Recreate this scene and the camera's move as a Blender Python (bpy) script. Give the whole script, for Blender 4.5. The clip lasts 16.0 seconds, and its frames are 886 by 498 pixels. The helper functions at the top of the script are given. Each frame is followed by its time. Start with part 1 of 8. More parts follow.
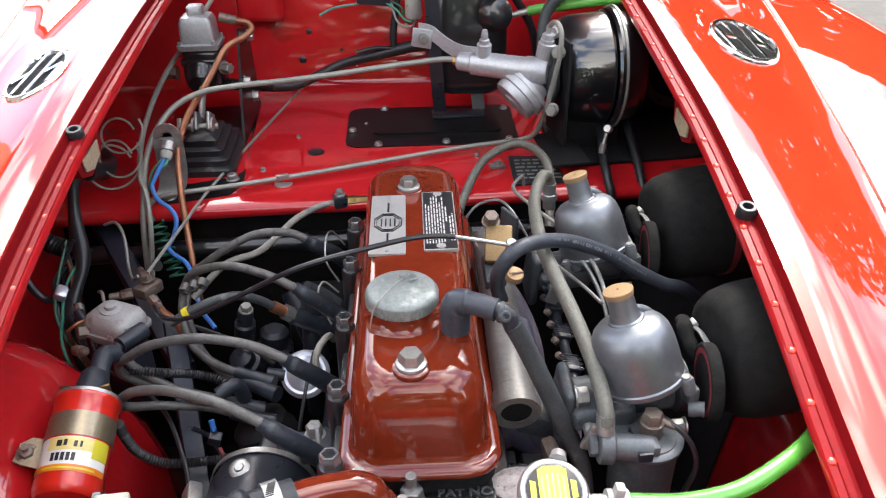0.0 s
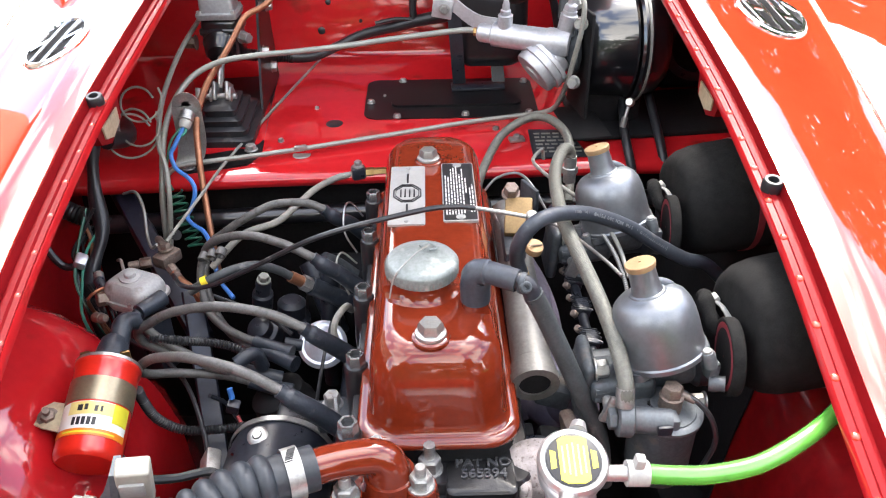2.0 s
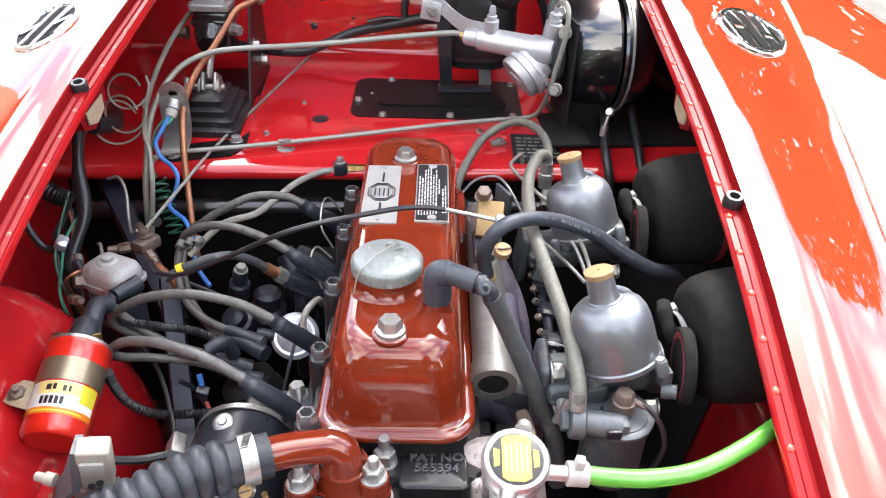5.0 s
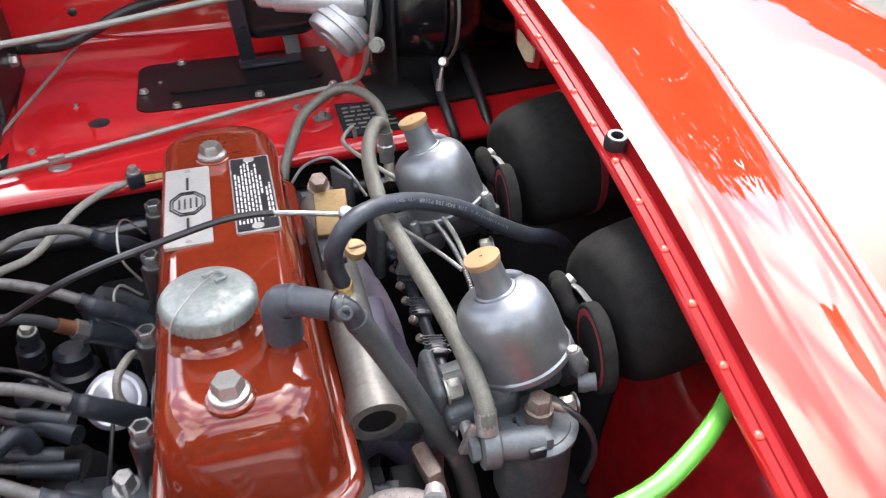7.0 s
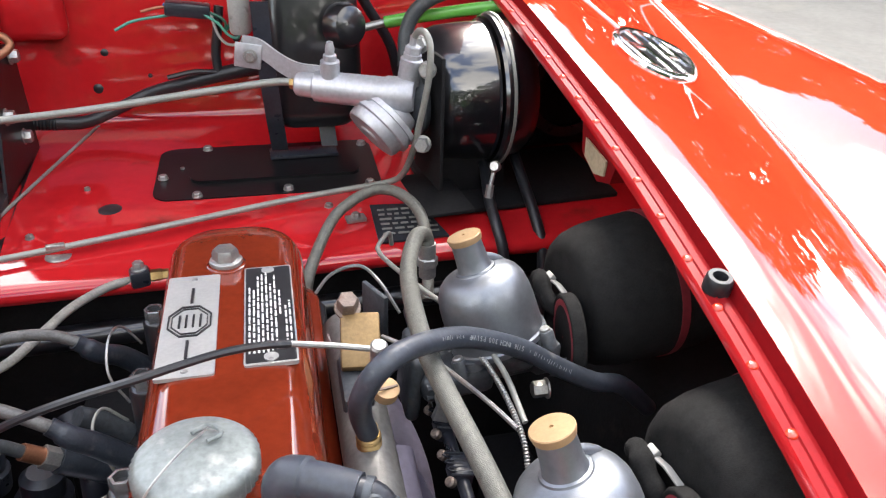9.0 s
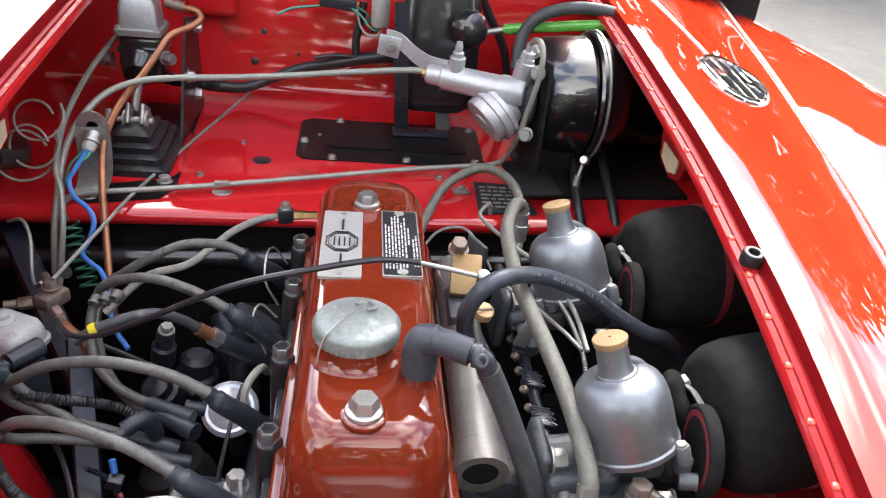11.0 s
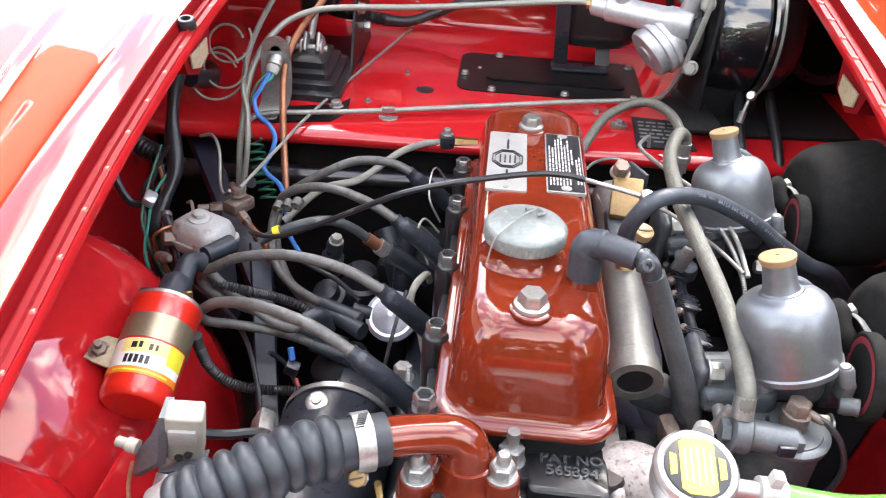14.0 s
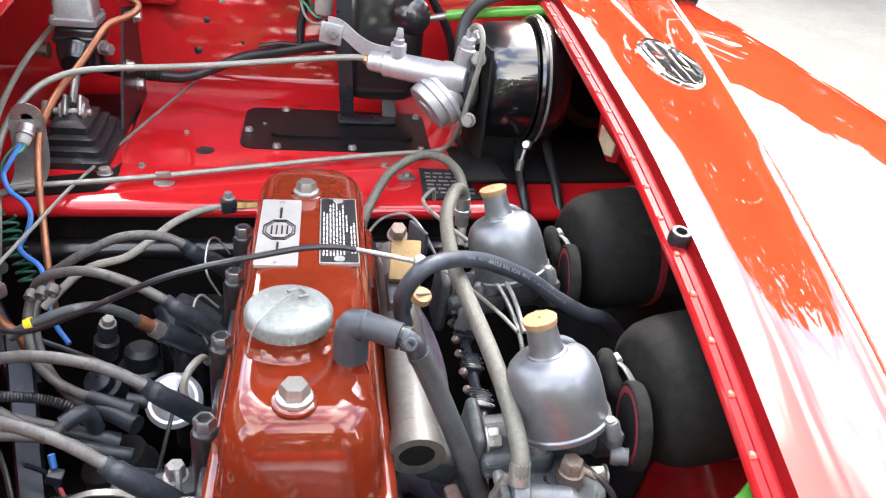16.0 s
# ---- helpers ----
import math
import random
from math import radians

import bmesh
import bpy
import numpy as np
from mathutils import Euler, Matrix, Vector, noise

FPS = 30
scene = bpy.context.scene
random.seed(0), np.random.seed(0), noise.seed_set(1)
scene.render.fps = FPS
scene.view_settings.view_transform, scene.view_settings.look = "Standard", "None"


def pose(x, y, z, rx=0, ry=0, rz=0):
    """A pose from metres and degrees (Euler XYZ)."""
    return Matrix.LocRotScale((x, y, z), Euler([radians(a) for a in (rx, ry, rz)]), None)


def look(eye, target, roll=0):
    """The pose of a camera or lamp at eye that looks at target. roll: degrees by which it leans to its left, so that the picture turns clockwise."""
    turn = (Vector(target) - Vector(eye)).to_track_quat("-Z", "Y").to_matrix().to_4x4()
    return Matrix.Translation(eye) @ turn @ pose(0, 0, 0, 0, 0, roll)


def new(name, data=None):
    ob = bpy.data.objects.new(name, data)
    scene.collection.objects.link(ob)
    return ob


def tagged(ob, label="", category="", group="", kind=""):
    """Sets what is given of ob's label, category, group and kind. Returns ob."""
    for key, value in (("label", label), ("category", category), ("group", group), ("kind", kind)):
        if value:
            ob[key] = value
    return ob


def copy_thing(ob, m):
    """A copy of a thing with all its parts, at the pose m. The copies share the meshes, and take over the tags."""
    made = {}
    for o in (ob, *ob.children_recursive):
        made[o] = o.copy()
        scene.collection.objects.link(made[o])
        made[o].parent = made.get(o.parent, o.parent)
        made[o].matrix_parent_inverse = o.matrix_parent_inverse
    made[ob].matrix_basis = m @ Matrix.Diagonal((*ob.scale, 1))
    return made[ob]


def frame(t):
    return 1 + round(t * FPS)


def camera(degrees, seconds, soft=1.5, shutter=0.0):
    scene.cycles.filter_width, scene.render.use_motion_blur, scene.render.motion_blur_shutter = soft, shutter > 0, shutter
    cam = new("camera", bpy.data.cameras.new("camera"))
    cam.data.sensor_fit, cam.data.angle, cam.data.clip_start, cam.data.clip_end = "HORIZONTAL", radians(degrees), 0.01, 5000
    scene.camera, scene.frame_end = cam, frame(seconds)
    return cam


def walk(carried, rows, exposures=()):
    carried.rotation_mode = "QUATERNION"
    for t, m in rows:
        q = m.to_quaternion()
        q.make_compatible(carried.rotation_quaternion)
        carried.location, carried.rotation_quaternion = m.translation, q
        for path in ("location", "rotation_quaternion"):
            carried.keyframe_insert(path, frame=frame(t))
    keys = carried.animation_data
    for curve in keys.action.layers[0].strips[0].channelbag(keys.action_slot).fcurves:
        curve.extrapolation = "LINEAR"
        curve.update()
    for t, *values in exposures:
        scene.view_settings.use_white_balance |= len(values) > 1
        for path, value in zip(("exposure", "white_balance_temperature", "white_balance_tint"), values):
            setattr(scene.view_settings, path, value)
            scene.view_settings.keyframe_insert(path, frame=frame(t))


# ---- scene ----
cam = camera(59.1, 16.0, soft=1.1, shutter=0.25)
PATH = [
    (0, (0.0097, -0.4297, 1.1460), (0.0695, 1.2843, 0.1172), -0.93),
    (0.5, (0.0043, -0.4292, 1.1467), (0.0092, 1.2950, 0.1332), -0.64),
    (1, (0.0037, -0.4319, 1.1444), (-0.0048, 1.2745, 0.1013), -0.96),
    (1.5, (0.0053, -0.4290, 1.1448), (0.0074, 1.2777, 0.1021), -1.15),
    (2, (0.0046, -0.4292, 1.1387), (0.0276, 1.2565, 0.0627), -0.86),
    (2.5, (0.0066, -0.4277, 1.1362), (0.0488, 1.2515, 0.0506), -0.66),
    (3, (0.0074, -0.4276, 1.1371), (0.0652, 1.2463, 0.0441), -0.76),
    (3.5, (0.0092, -0.4302, 1.1391), (0.0889, 1.2548, 0.0646), -0.02),
    (3.7, (0.0108, -0.4311, 1.1402), (0.0849, 1.2578, 0.0714), -0.17),
    (5.8, (0.0349, -0.4449, 1.1521), (0.0495, 1.2071, 0.0249), 2.90),
    (6, (0.0275, -0.4381, 1.1433), (0.1167, 1.1818, -0.0262), 1.16),
    (6.5, (0.0266, -0.4036, 1.1369), (0.3362, 1.1806, -0.0439), 3.23),
    (7, (0.0367, -0.3160, 1.0922), (0.4537, 1.2696, -0.0532), -1.34),
    (7.5, (0.0634, -0.2487, 1.0428), (0.5560, 1.3194, -0.0968), -2.18),
    (8, (0.0862, -0.2130, 1.0165), (0.5933, 1.3546, -0.1174), -4.42),
    (8.5, (0.0715, -0.1803, 1.0315), (0.4947, 1.4865, 0.0105), -2.47),
    (9, (0.0413, -0.2129, 1.0629), (0.4380, 1.5018, 0.1129), 1.50),
    (9.2, (0.0286, -0.2351, 1.0769), (0.4301, 1.4845, 0.1379), 3.09),
    (11.3, (-0.0158, -0.3547, 1.0951), (0.1655, 1.3919, 0.1377), 5.50),
    (11.5, (-0.0229, -0.3522, 1.0849), (0.1230, 1.3844, 0.1036), 4.99),
    (12, (-0.0339, -0.3689, 1.0652), (0.0218, 1.3049, -0.0281), 3.75),
    (12.5, (-0.0347, -0.3852, 1.0545), (-0.0620, 1.2400, -0.1108), 3.63),
    (13, (-0.0387, -0.3983, 1.0613), (-0.1605, 1.2375, -0.0831), 3.16),
    (13.5, (-0.0366, -0.4008, 1.0758), (-0.1892, 1.2793, 0.0016), 3.52),
    (14, (-0.0315, -0.3924, 1.0772), (-0.1360, 1.2966, 0.0113), 3.50),
    (14.5, (-0.0218, -0.3790, 1.0826), (-0.0367, 1.3174, 0.0234), 4.36),
    (15, (-0.0073, -0.3593, 1.0903), (0.0947, 1.3571, 0.0687), 4.69),
    (15.5, (0.0097, -0.3415, 1.1068), (0.2357, 1.3935, 0.1379), 5.26),
    (16, (0.0147, -0.3597, 1.0983), (0.3233, 1.3623, 0.1291), 6.00),
]
walk(cam, [(t, look(eye, target, roll)) for t, eye, target, roll in PATH], exposures=[(0.0, 2.84, 6900, 11), (1.5, 3.32, 6900, 11), (3.7, 3.42, 6900, 11), (6.0, 3.4, 6900, 11), (7.0, 3.15, 6900, 11), (9.0, 3.1, 6900, 11), (11.5, 3.1, 6900, 11), (12.5, 3.45, 6900, 11), (13.5, 3.55, 6900, 11), (14.5, 3.55, 6900, 11), (16.0, 3.6, 6900, 11)])
# Light: an open, hazy-bright sky, a soft sun beyond the raised bonnet, which shades the bay.
SUN_ELEVATION, SUN_TURN, CLOUD = 56.0, 14.0, 2.6
world = bpy.data.worlds.new("world")
scene.world = world
world.use_nodes = True
wn, wl = world.node_tree.nodes, world.node_tree.links
sky = wn.new("ShaderNodeTexSky")
sky.sky_type, sky.sun_disc = "NISHITA", False
sky.sun_elevation, sky.sun_rotation = radians(SUN_ELEVATION), radians(SUN_TURN)
sky.dust_density, sky.air_density, sky.ozone_density = 2.5, 1.0, 1.0
# Broken white cloud over the blue.
cloud = wn.new("ShaderNodeTexNoise")
cloud.inputs["Scale"].default_value, cloud.inputs["Detail"].default_value, cloud.inputs["Distortion"].default_value = 2.6, 7.0, 0.5
cover_amount = wn.new("ShaderNodeMapRange")
cover_amount.inputs["From Min"].default_value, cover_amount.inputs["From Max"].default_value = 0.44, 0.56
wl.new(cloud.outputs["Fac"], cover_amount.inputs["Value"])
grey = wn.new("ShaderNodeRGBToBW")
wl.new(sky.outputs[0], grey.inputs[0])
bright = wn.new("ShaderNodeMath")
bright.operation = "MULTIPLY"
bright.inputs[1].default_value = CLOUD
wl.new(grey.outputs[0], bright.inputs[0])
clouded = wn.new("ShaderNodeMix")
clouded.data_type = "RGBA"
wl.new(cover_amount.outputs["Result"], clouded.inputs["Factor"])
deep_blue = wn.new("ShaderNodeMix")
deep_blue.data_type, deep_blue.blend_type = "RGBA", "MULTIPLY"
deep_blue.inputs["Factor"].default_value = 1.0
wl.new(sky.outputs[0], deep_blue.inputs["A"])
deep_blue.inputs["B"].default_value = (0.60, 0.64, 0.70, 1)
wl.new(deep_blue.outputs["Result"], clouded.inputs["A"])
wl.new(bright.outputs[0], clouded.inputs["B"])
wl.new(clouded.outputs["Result"], wn["Background"].inputs[0])
wn["Background"].inputs[1].default_value = 0.12
sun_data = bpy.data.lights.new("sun", "SUN")
sun_data.energy, sun_data.angle, sun_data.color = 0.5, radians(15), (1.0, 0.95, 0.88)
sun = new("sun", sun_data)
sa, se = radians(SUN_TURN), radians(SUN_ELEVATION)
sun.matrix_world = look((0, 0, 0), (-math.sin(sa) * math.cos(se), -math.cos(sa) * math.cos(se), -math.sin(se)))


# ---- materials ----
def material(name, color, rough=0.5, metal=0.0, coat=0.0, coat_rough=0.05, vary=0.0, scale=40.0, bump=0.0, bump_scale=400.0,
             dirt=None, dirt_amount=0.0, dirt_scale=25.0, spec=0.5, transmission=0.0, rough_vary=0.0, coat_ior=1.5):
    m = bpy.data.materials.new(name)
    m.use_nodes = True
    n, l = m.node_tree.nodes, m.node_tree.links
    b = n["Principled BSDF"]
    b.inputs["Roughness"].default_value, b.inputs["Metallic"].default_value = rough, metal
    b.inputs["Coat Weight"].default_value, b.inputs["Coat Roughness"].default_value = coat, coat_rough
    b.inputs["Specular IOR Level"].default_value = spec
    b.inputs["Coat IOR"].default_value = coat_ior
    b.inputs["Transmission Weight"].default_value = transmission
    tc = n.new("ShaderNodeTexCoord")

    def noise_at(s, detail=4.0):
        t = n.new("ShaderNodeTexNoise")
        t.inputs["Scale"].default_value, t.inputs["Detail"].default_value = s, detail
        l.new(tc.outputs["Object"], t.inputs["Vector"])
        return t

    def mix(a, bcol, fac):
        x = n.new("ShaderNodeMix")
        x.data_type = "RGBA"
        for sock, v in ((x.inputs["A"], a), (x.inputs["B"], bcol)):
            if isinstance(v, tuple):
                sock.default_value = (*v[:3], 1)
            else:
                l.new(v, sock)
        l.new(fac, x.inputs["Factor"])
        return x.outputs["Result"]

    col = tuple(color)
    if vary:
        t1, t2 = noise_at(scale), noise_at(scale * 7)
        add = n.new("ShaderNodeMath")
        add.operation = "ADD"
        l.new(t1.outputs["Fac"], add.inputs[0]), l.new(t2.outputs["Fac"], add.inputs[1])
        ramp = n.new("ShaderNodeMapRange")
        ramp.inputs["From Min"].default_value, ramp.inputs["From Max"].default_value = 0.7, 1.3
        l.new(add.outputs[0], ramp.inputs["Value"])
        col = mix(tuple(c * (1 - vary) for c in color), tuple(min(1, c * (1 + vary)) for c in color), ramp.outputs["Result"])
    if dirt:
        t3 = noise_at(dirt_scale, 8.0)
        r3 = n.new("ShaderNodeMapRange")
        r3.inputs["From Min"].default_value, r3.inputs["From Max"].default_value = 0.72 - dirt_amount * 0.4, 0.85 - dirt_amount * 0.3
        l.new(t3.outputs["Fac"], r3.inputs["Value"])
        col = mix(col, dirt, r3.outputs["Result"])
    if isinstance(col, tuple):
        b.inputs["Base Color"].default_value = (*col, 1)
    else:
        l.new(col, b.inputs["Base Color"])
    if rough_vary:
        t4 = noise_at(scale * 2.3, 6.0)
        r4 = n.new("ShaderNodeMapRange")
        r4.inputs["To Min"].default_value, r4.inputs["To Max"].default_value = max(0.02, rough - rough_vary), min(1, rough + rough_vary)
        l.new(t4.outputs["Fac"], r4.inputs["Value"]), l.new(r4.outputs["Result"], b.inputs["Roughness"])
    if bump:
        t5 = noise_at(bump_scale, 3.0)
        bp = n.new("ShaderNodeBump")
        bp.inputs["Strength"].default_value, bp.inputs["Distance"].default_value = bump, 0.001
        l.new(t5.outputs["Fac"], bp.inputs["Height"]), l.new(bp.outputs["Normal"], b.inputs["Normal"])
    return m


RED = material("red_body_paint", (0.56, 0.032, 0.012), 0.5, coat=1.0, coat_rough=0.012, spec=0.0, coat_ior=1.75, vary=0.05, scale=6, bump=0.02, bump_scale=60)
# The wing red, darkened for the shade in the gutter and under it.
GUTTER_RED = material("shaded_gutter_red", (0.215, 0.007, 0.010), 0.55, coat=0.14, coat_rough=0.22, spec=0.05, vary=0.10, scale=30, bump=0.06, bump_scale=200, dirt=(0.14, 0.012, 0.014), dirt_amount=0.2, dirt_scale=60)
# The bay red darkened for the shade under the wing, with brown smudges.
ARCH_RED = material("shade_darkened_red_paint", (0.22, 0.006, 0.008), 0.45, coat=0.7, coat_rough=0.12, spec=0.05, vary=0.25, scale=9, bump=0.06, bump_scale=150, dirt=(0.14, 0.035, 0.025), dirt_amount=0.22, dirt_scale=14)
BAY_RED = material("red_bay_paint", (0.46, 0.013, 0.017), 0.42, coat=1.0, coat_rough=0.05, spec=0.0, coat_ior=1.66, vary=0.08, scale=14, bump=0.05, bump_scale=120,
                   dirt=(0.16, 0.02, 0.015), dirt_amount=0.25, dirt_scale=18, rough_vary=0.1)
MAROON = material("maroon_enamel", (0.150, 0.019, 0.007), 0.4, coat=1.0, coat_rough=0.085, spec=0.0, coat_ior=1.62, vary=0.14, scale=25, bump=0.05, bump_scale=60,
                  dirt=(0.10, 0.015, 0.008), dirt_amount=0.05, dirt_scale=60, rough_vary=0.08)
BLACK = material("black_enamel", (0.010, 0.010, 0.012), 0.28, coat=0.8, coat_rough=0.07, vary=0.3, scale=30, bump=0.06, bump_scale=120, dirt=(0.03, 0.028, 0.026), dirt_amount=0.05)
HEAD_BLACK = material("rough_cast_black_enamel", (0.007, 0.007, 0.008), 0.45, coat=0.35, coat_rough=0.12, spec=0.3, vary=0.35, scale=35, bump=0.35, bump_scale=260, dirt=(0.03, 0.026, 0.022), dirt_amount=0.2)
SERVO_BLACK = material("mirror_black_enamel", (0.006, 0.006, 0.008), 0.3, coat=1.0, coat_rough=0.02, coat_ior=1.75, vary=0.2, scale=30, bump=0.02, bump_scale=80)
SATIN = material("satin_black_metal", (0.019, 0.022, 0.030), 0.32, vary=0.35, scale=40, bump=0.1, dirt=(0.05, 0.045, 0.042), dirt_amount=0.15, rough_vary=0.15)
STAY_BLUE = material("blue_black_stay_paint", (0.012, 0.015, 0.030), 0.4, coat=0.3, vary=0.35, scale=30, bump=0.1, dirt=(0.09, 0.085, 0.085), dirt_amount=0.22, dirt_scale=45)
# Deep black, also put where parts of the bay are only in shade.
DEEP = material("deep_black", (0.009, 0.009, 0.010), 0.75, vary=0.4, scale=30, bump=0.2, dirt=(0.032, 0.027, 0.024), dirt_amount=0.15, spec=0.25)
RUBBER = material("black_rubber", (0.016, 0.017, 0.020), 0.36, vary=0.3, scale=60, bump=0.12, dirt=(0.10, 0.095, 0.09), dirt_amount=0.2, dirt_scale=50, rough_vary=0.1)
PRINT = material("pale_hose_print", (0.22, 0.23, 0.24), 0.5)
HOSE_GREY = material("dusty_grey_rubber", (0.044, 0.050, 0.054), 0.5, vary=0.3, scale=70, bump=0.12, dirt=(0.20, 0.19, 0.18), dirt_amount=0.2, dirt_scale=60)
LEAD = material("grey_silicone_lead", (0.083, 0.081, 0.078), 0.46, vary=0.35, scale=90, bump=0.18, bump_scale=700, dirt=(0.028, 0.024, 0.022), dirt_amount=0.4, dirt_scale=130, rough_vary=0.12)
BOOT = material("plug_boot_rubber", (0.020, 0.026, 0.036), 0.42, vary=0.35, scale=90, bump=0.22, bump_scale=600, dirt=(0.075, 0.075, 0.08), dirt_amount=0.28, dirt_scale=110, rough_vary=0.12)
FOAM = material("black_filter_foam", (0.017, 0.017, 0.017), 1.0, vary=0.3, scale=120, bump=0.6, bump_scale=2200, dirt=(0.05, 0.048, 0.045), dirt_amount=0.05, dirt_scale=90, spec=0.15)
ALU = material("cast_aluminium", (0.37, 0.38, 0.39), 0.48, metal=0.65, vary=0.18, scale=35, bump=0.12, bump_scale=500, dirt=(0.30, 0.29, 0.27), dirt_amount=0.25, dirt_scale=30, rough_vary=0.14)
SERVO_ALU = material("bright_servo_casting", (0.47, 0.48, 0.51), 0.42, metal=0.55, vary=0.14, scale=40, bump=0.10, bump_scale=500, dirt=(0.34, 0.34, 0.35), dirt_amount=0.25, dirt_scale=40, rough_vary=0.12)
DASH = material("brushed_dashpot_aluminium", (0.205, 0.222, 0.245), 0.40, metal=0.75, vary=0.12, scale=25, bump=0.10, bump_scale=700, dirt=(0.36, 0.35, 0.34), dirt_amount=0.2, rough_vary=0.12)
DULL_ALU = material("dull_aluminium_casting", (0.062, 0.071, 0.080), 0.5, metal=0.35, vary=0.3, scale=45, bump=0.2, bump_scale=350, dirt=(0.14, 0.12, 0.10), dirt_amount=0.35, dirt_scale=40, rough_vary=0.15)
BRIGHT_ALU = material("bright_radiator_aluminium", (0.62, 0.62, 0.62), 0.35, metal=0.85, vary=0.06, scale=20, bump=0.05, rough_vary=0.1)
CAP_METAL = material("dull_cap_metal", (0.45, 0.45, 0.45), 0.4, metal=0.8, vary=0.12, scale=50, bump=0.06, dirt=(0.35, 0.33, 0.30), dirt_amount=0.2)
BEAD_METAL = material("satin_bead_metal", (0.62, 0.60, 0.57), 0.28, metal=0.8, vary=0.08, scale=60)
CHROME = material("chrome", (0.58, 0.58, 0.59), 0.14, metal=1.0, vary=0.05, scale=50, dirt=(0.35, 0.33, 0.30), dirt_amount=0.1)
STEEL = material("zinc_plated_steel", (0.38, 0.38, 0.37), 0.4, metal=0.8, vary=0.2, scale=80, bump=0.06, dirt=(0.28, 0.24, 0.19), dirt_amount=0.25, dirt_scale=90, rough_vary=0.1)
ZINC_CAP = material("zinc_filler_cap", (0.21, 0.235, 0.23), 0.5, metal=0.45, vary=0.25, scale=45, bump=0.2, bump_scale=350, dirt=(0.42, 0.43, 0.41), dirt_amount=0.34, dirt_scale=75, rough_vary=0.15)
BRASS = material("brass", (0.31, 0.21, 0.09), 0.42, metal=1.0, vary=0.15, scale=60, bump=0.05, dirt=(0.22, 0.13, 0.05), dirt_amount=0.2, rough_vary=0.12)
VALVE_BRASS = material("dull_valve_brass", (0.26, 0.17, 0.075), 0.5, metal=0.5, vary=0.2, scale=60, bump=0.1, dirt=(0.14, 0.08, 0.04), dirt_amount=0.3, dirt_scale=70)
CAP_BRASS = material("matt_tan_brass", (0.38, 0.25, 0.135), 0.5, metal=0.4, vary=0.10, scale=80, bump=0.06, dirt=(0.35, 0.22, 0.10), dirt_amount=0.15)
COPPER = material("copper_pipe", (0.34, 0.15, 0.085), 0.42, metal=0.7, vary=0.2, scale=70, dirt=(0.20, 0.08, 0.04), dirt_amount=0.3, rough_vary=0.1)
RUSTY = material("tarnished_union", (0.21, 0.165, 0.14), 0.5, metal=0.6, vary=0.3, scale=90, bump=0.15, dirt=(0.10, 0.05, 0.035), dirt_amount=0.4, dirt_scale=90)
PIPE = material("grey_brake_pipe", (0.27, 0.275, 0.25), 0.45, metal=0.3, vary=0.15, scale=60, dirt=(0.14, 0.13, 0.11), dirt_amount=0.2)
BRAID = material("braided_steel_hose", (0.155, 0.155, 0.135), 0.5, metal=0.45, vary=0.25, scale=260, bump=0.6, bump_scale=1900)
MANIFOLD = material("pale_burnt_manifold", (0.31, 0.27, 0.26), 0.8, vary=0.35, scale=22, bump=0.5, bump_scale=420, dirt=(0.10, 0.065, 0.055), dirt_amount=0.42, dirt_scale=330)
LILAC = material("heat_tinted_manifold", (0.17, 0.155, 0.21), 0.6, vary=0.15, scale=25, bump=0.2, bump_scale=400)
GREEN = material("translucent_green_hose", (0.14, 0.50, 0.08), 0.25, vary=0.12, scale=15, transmission=0.35, coat=0.6)
BLUE = material("blue_wire", (0.04, 0.17, 0.50), 0.4, vary=0.1)
GREEN_WIRE = material("dark_green_wire", (0.01, 0.10, 0.06), 0.4, vary=0.1)
TEAL_WIRE = material("teal_wire", (0.05, 0.28, 0.20), 0.4, vary=0.1)
YELLOW = material("yellow_plastic", (0.70, 0.55, 0.03), 0.35, vary=0.05)
LABEL_YELLOW = material("yellow_label", (0.62, 0.56, 0.04), 0.4, coat=0.1, vary=0.04)
WHITE = material("white_plastic", (0.36, 0.36, 0.34), 0.5, vary=0.12, scale=60, dirt=(0.15, 0.13, 0.11), dirt_amount=0.28, dirt_scale=70)
CREAM = material("cream_plastic", (0.36, 0.34, 0.29), 0.45, vary=0.08, dirt=(0.40, 0.36, 0.30), dirt_amount=0.2)
COIL_RED = material("coil_red_enamel", (0.60, 0.022, 0.012), 0.28, coat=0.7, coat_rough=0.08, vary=0.06, bump=0.04)
COIL_BAND = material("bronze_coil_band", (0.30, 0.25, 0.17), 0.35, metal=0.7, vary=0.12, scale=50)
LABEL_WHITE = material("white_label", (0.74, 0.73, 0.70), 0.35, vary=0.04)
LABEL_ORANGE = material("orange_label", (0.72, 0.20, 0.02), 0.35, vary=0.05)
FELT = material("dark_felt_liner", (0.035, 0.035, 0.038), 0.95, vary=0.25, scale=20, bump=0.4, bump_scale=300)
INK = material("black_ink", (0.015, 0.015, 0.017), 0.4, vary=0.1)
PLATE_BLACK = material("gloss_black_plate", (0.006, 0.006, 0.007), 0.3, spec=0.3, vary=0.3, scale=30, bump=0.05, bump_scale=150, dirt=(0.016, 0.014, 0.013), dirt_amount=0.1)
VIN_DARK = material("blue_black_plate", (0.030, 0.036, 0.045), 0.35, metal=0.4, vary=0.3, scale=90)
BADGE_BLACK = material("badge_black", (0.004, 0.004, 0.0045), 0.5, spec=0.05, vary=0.2)
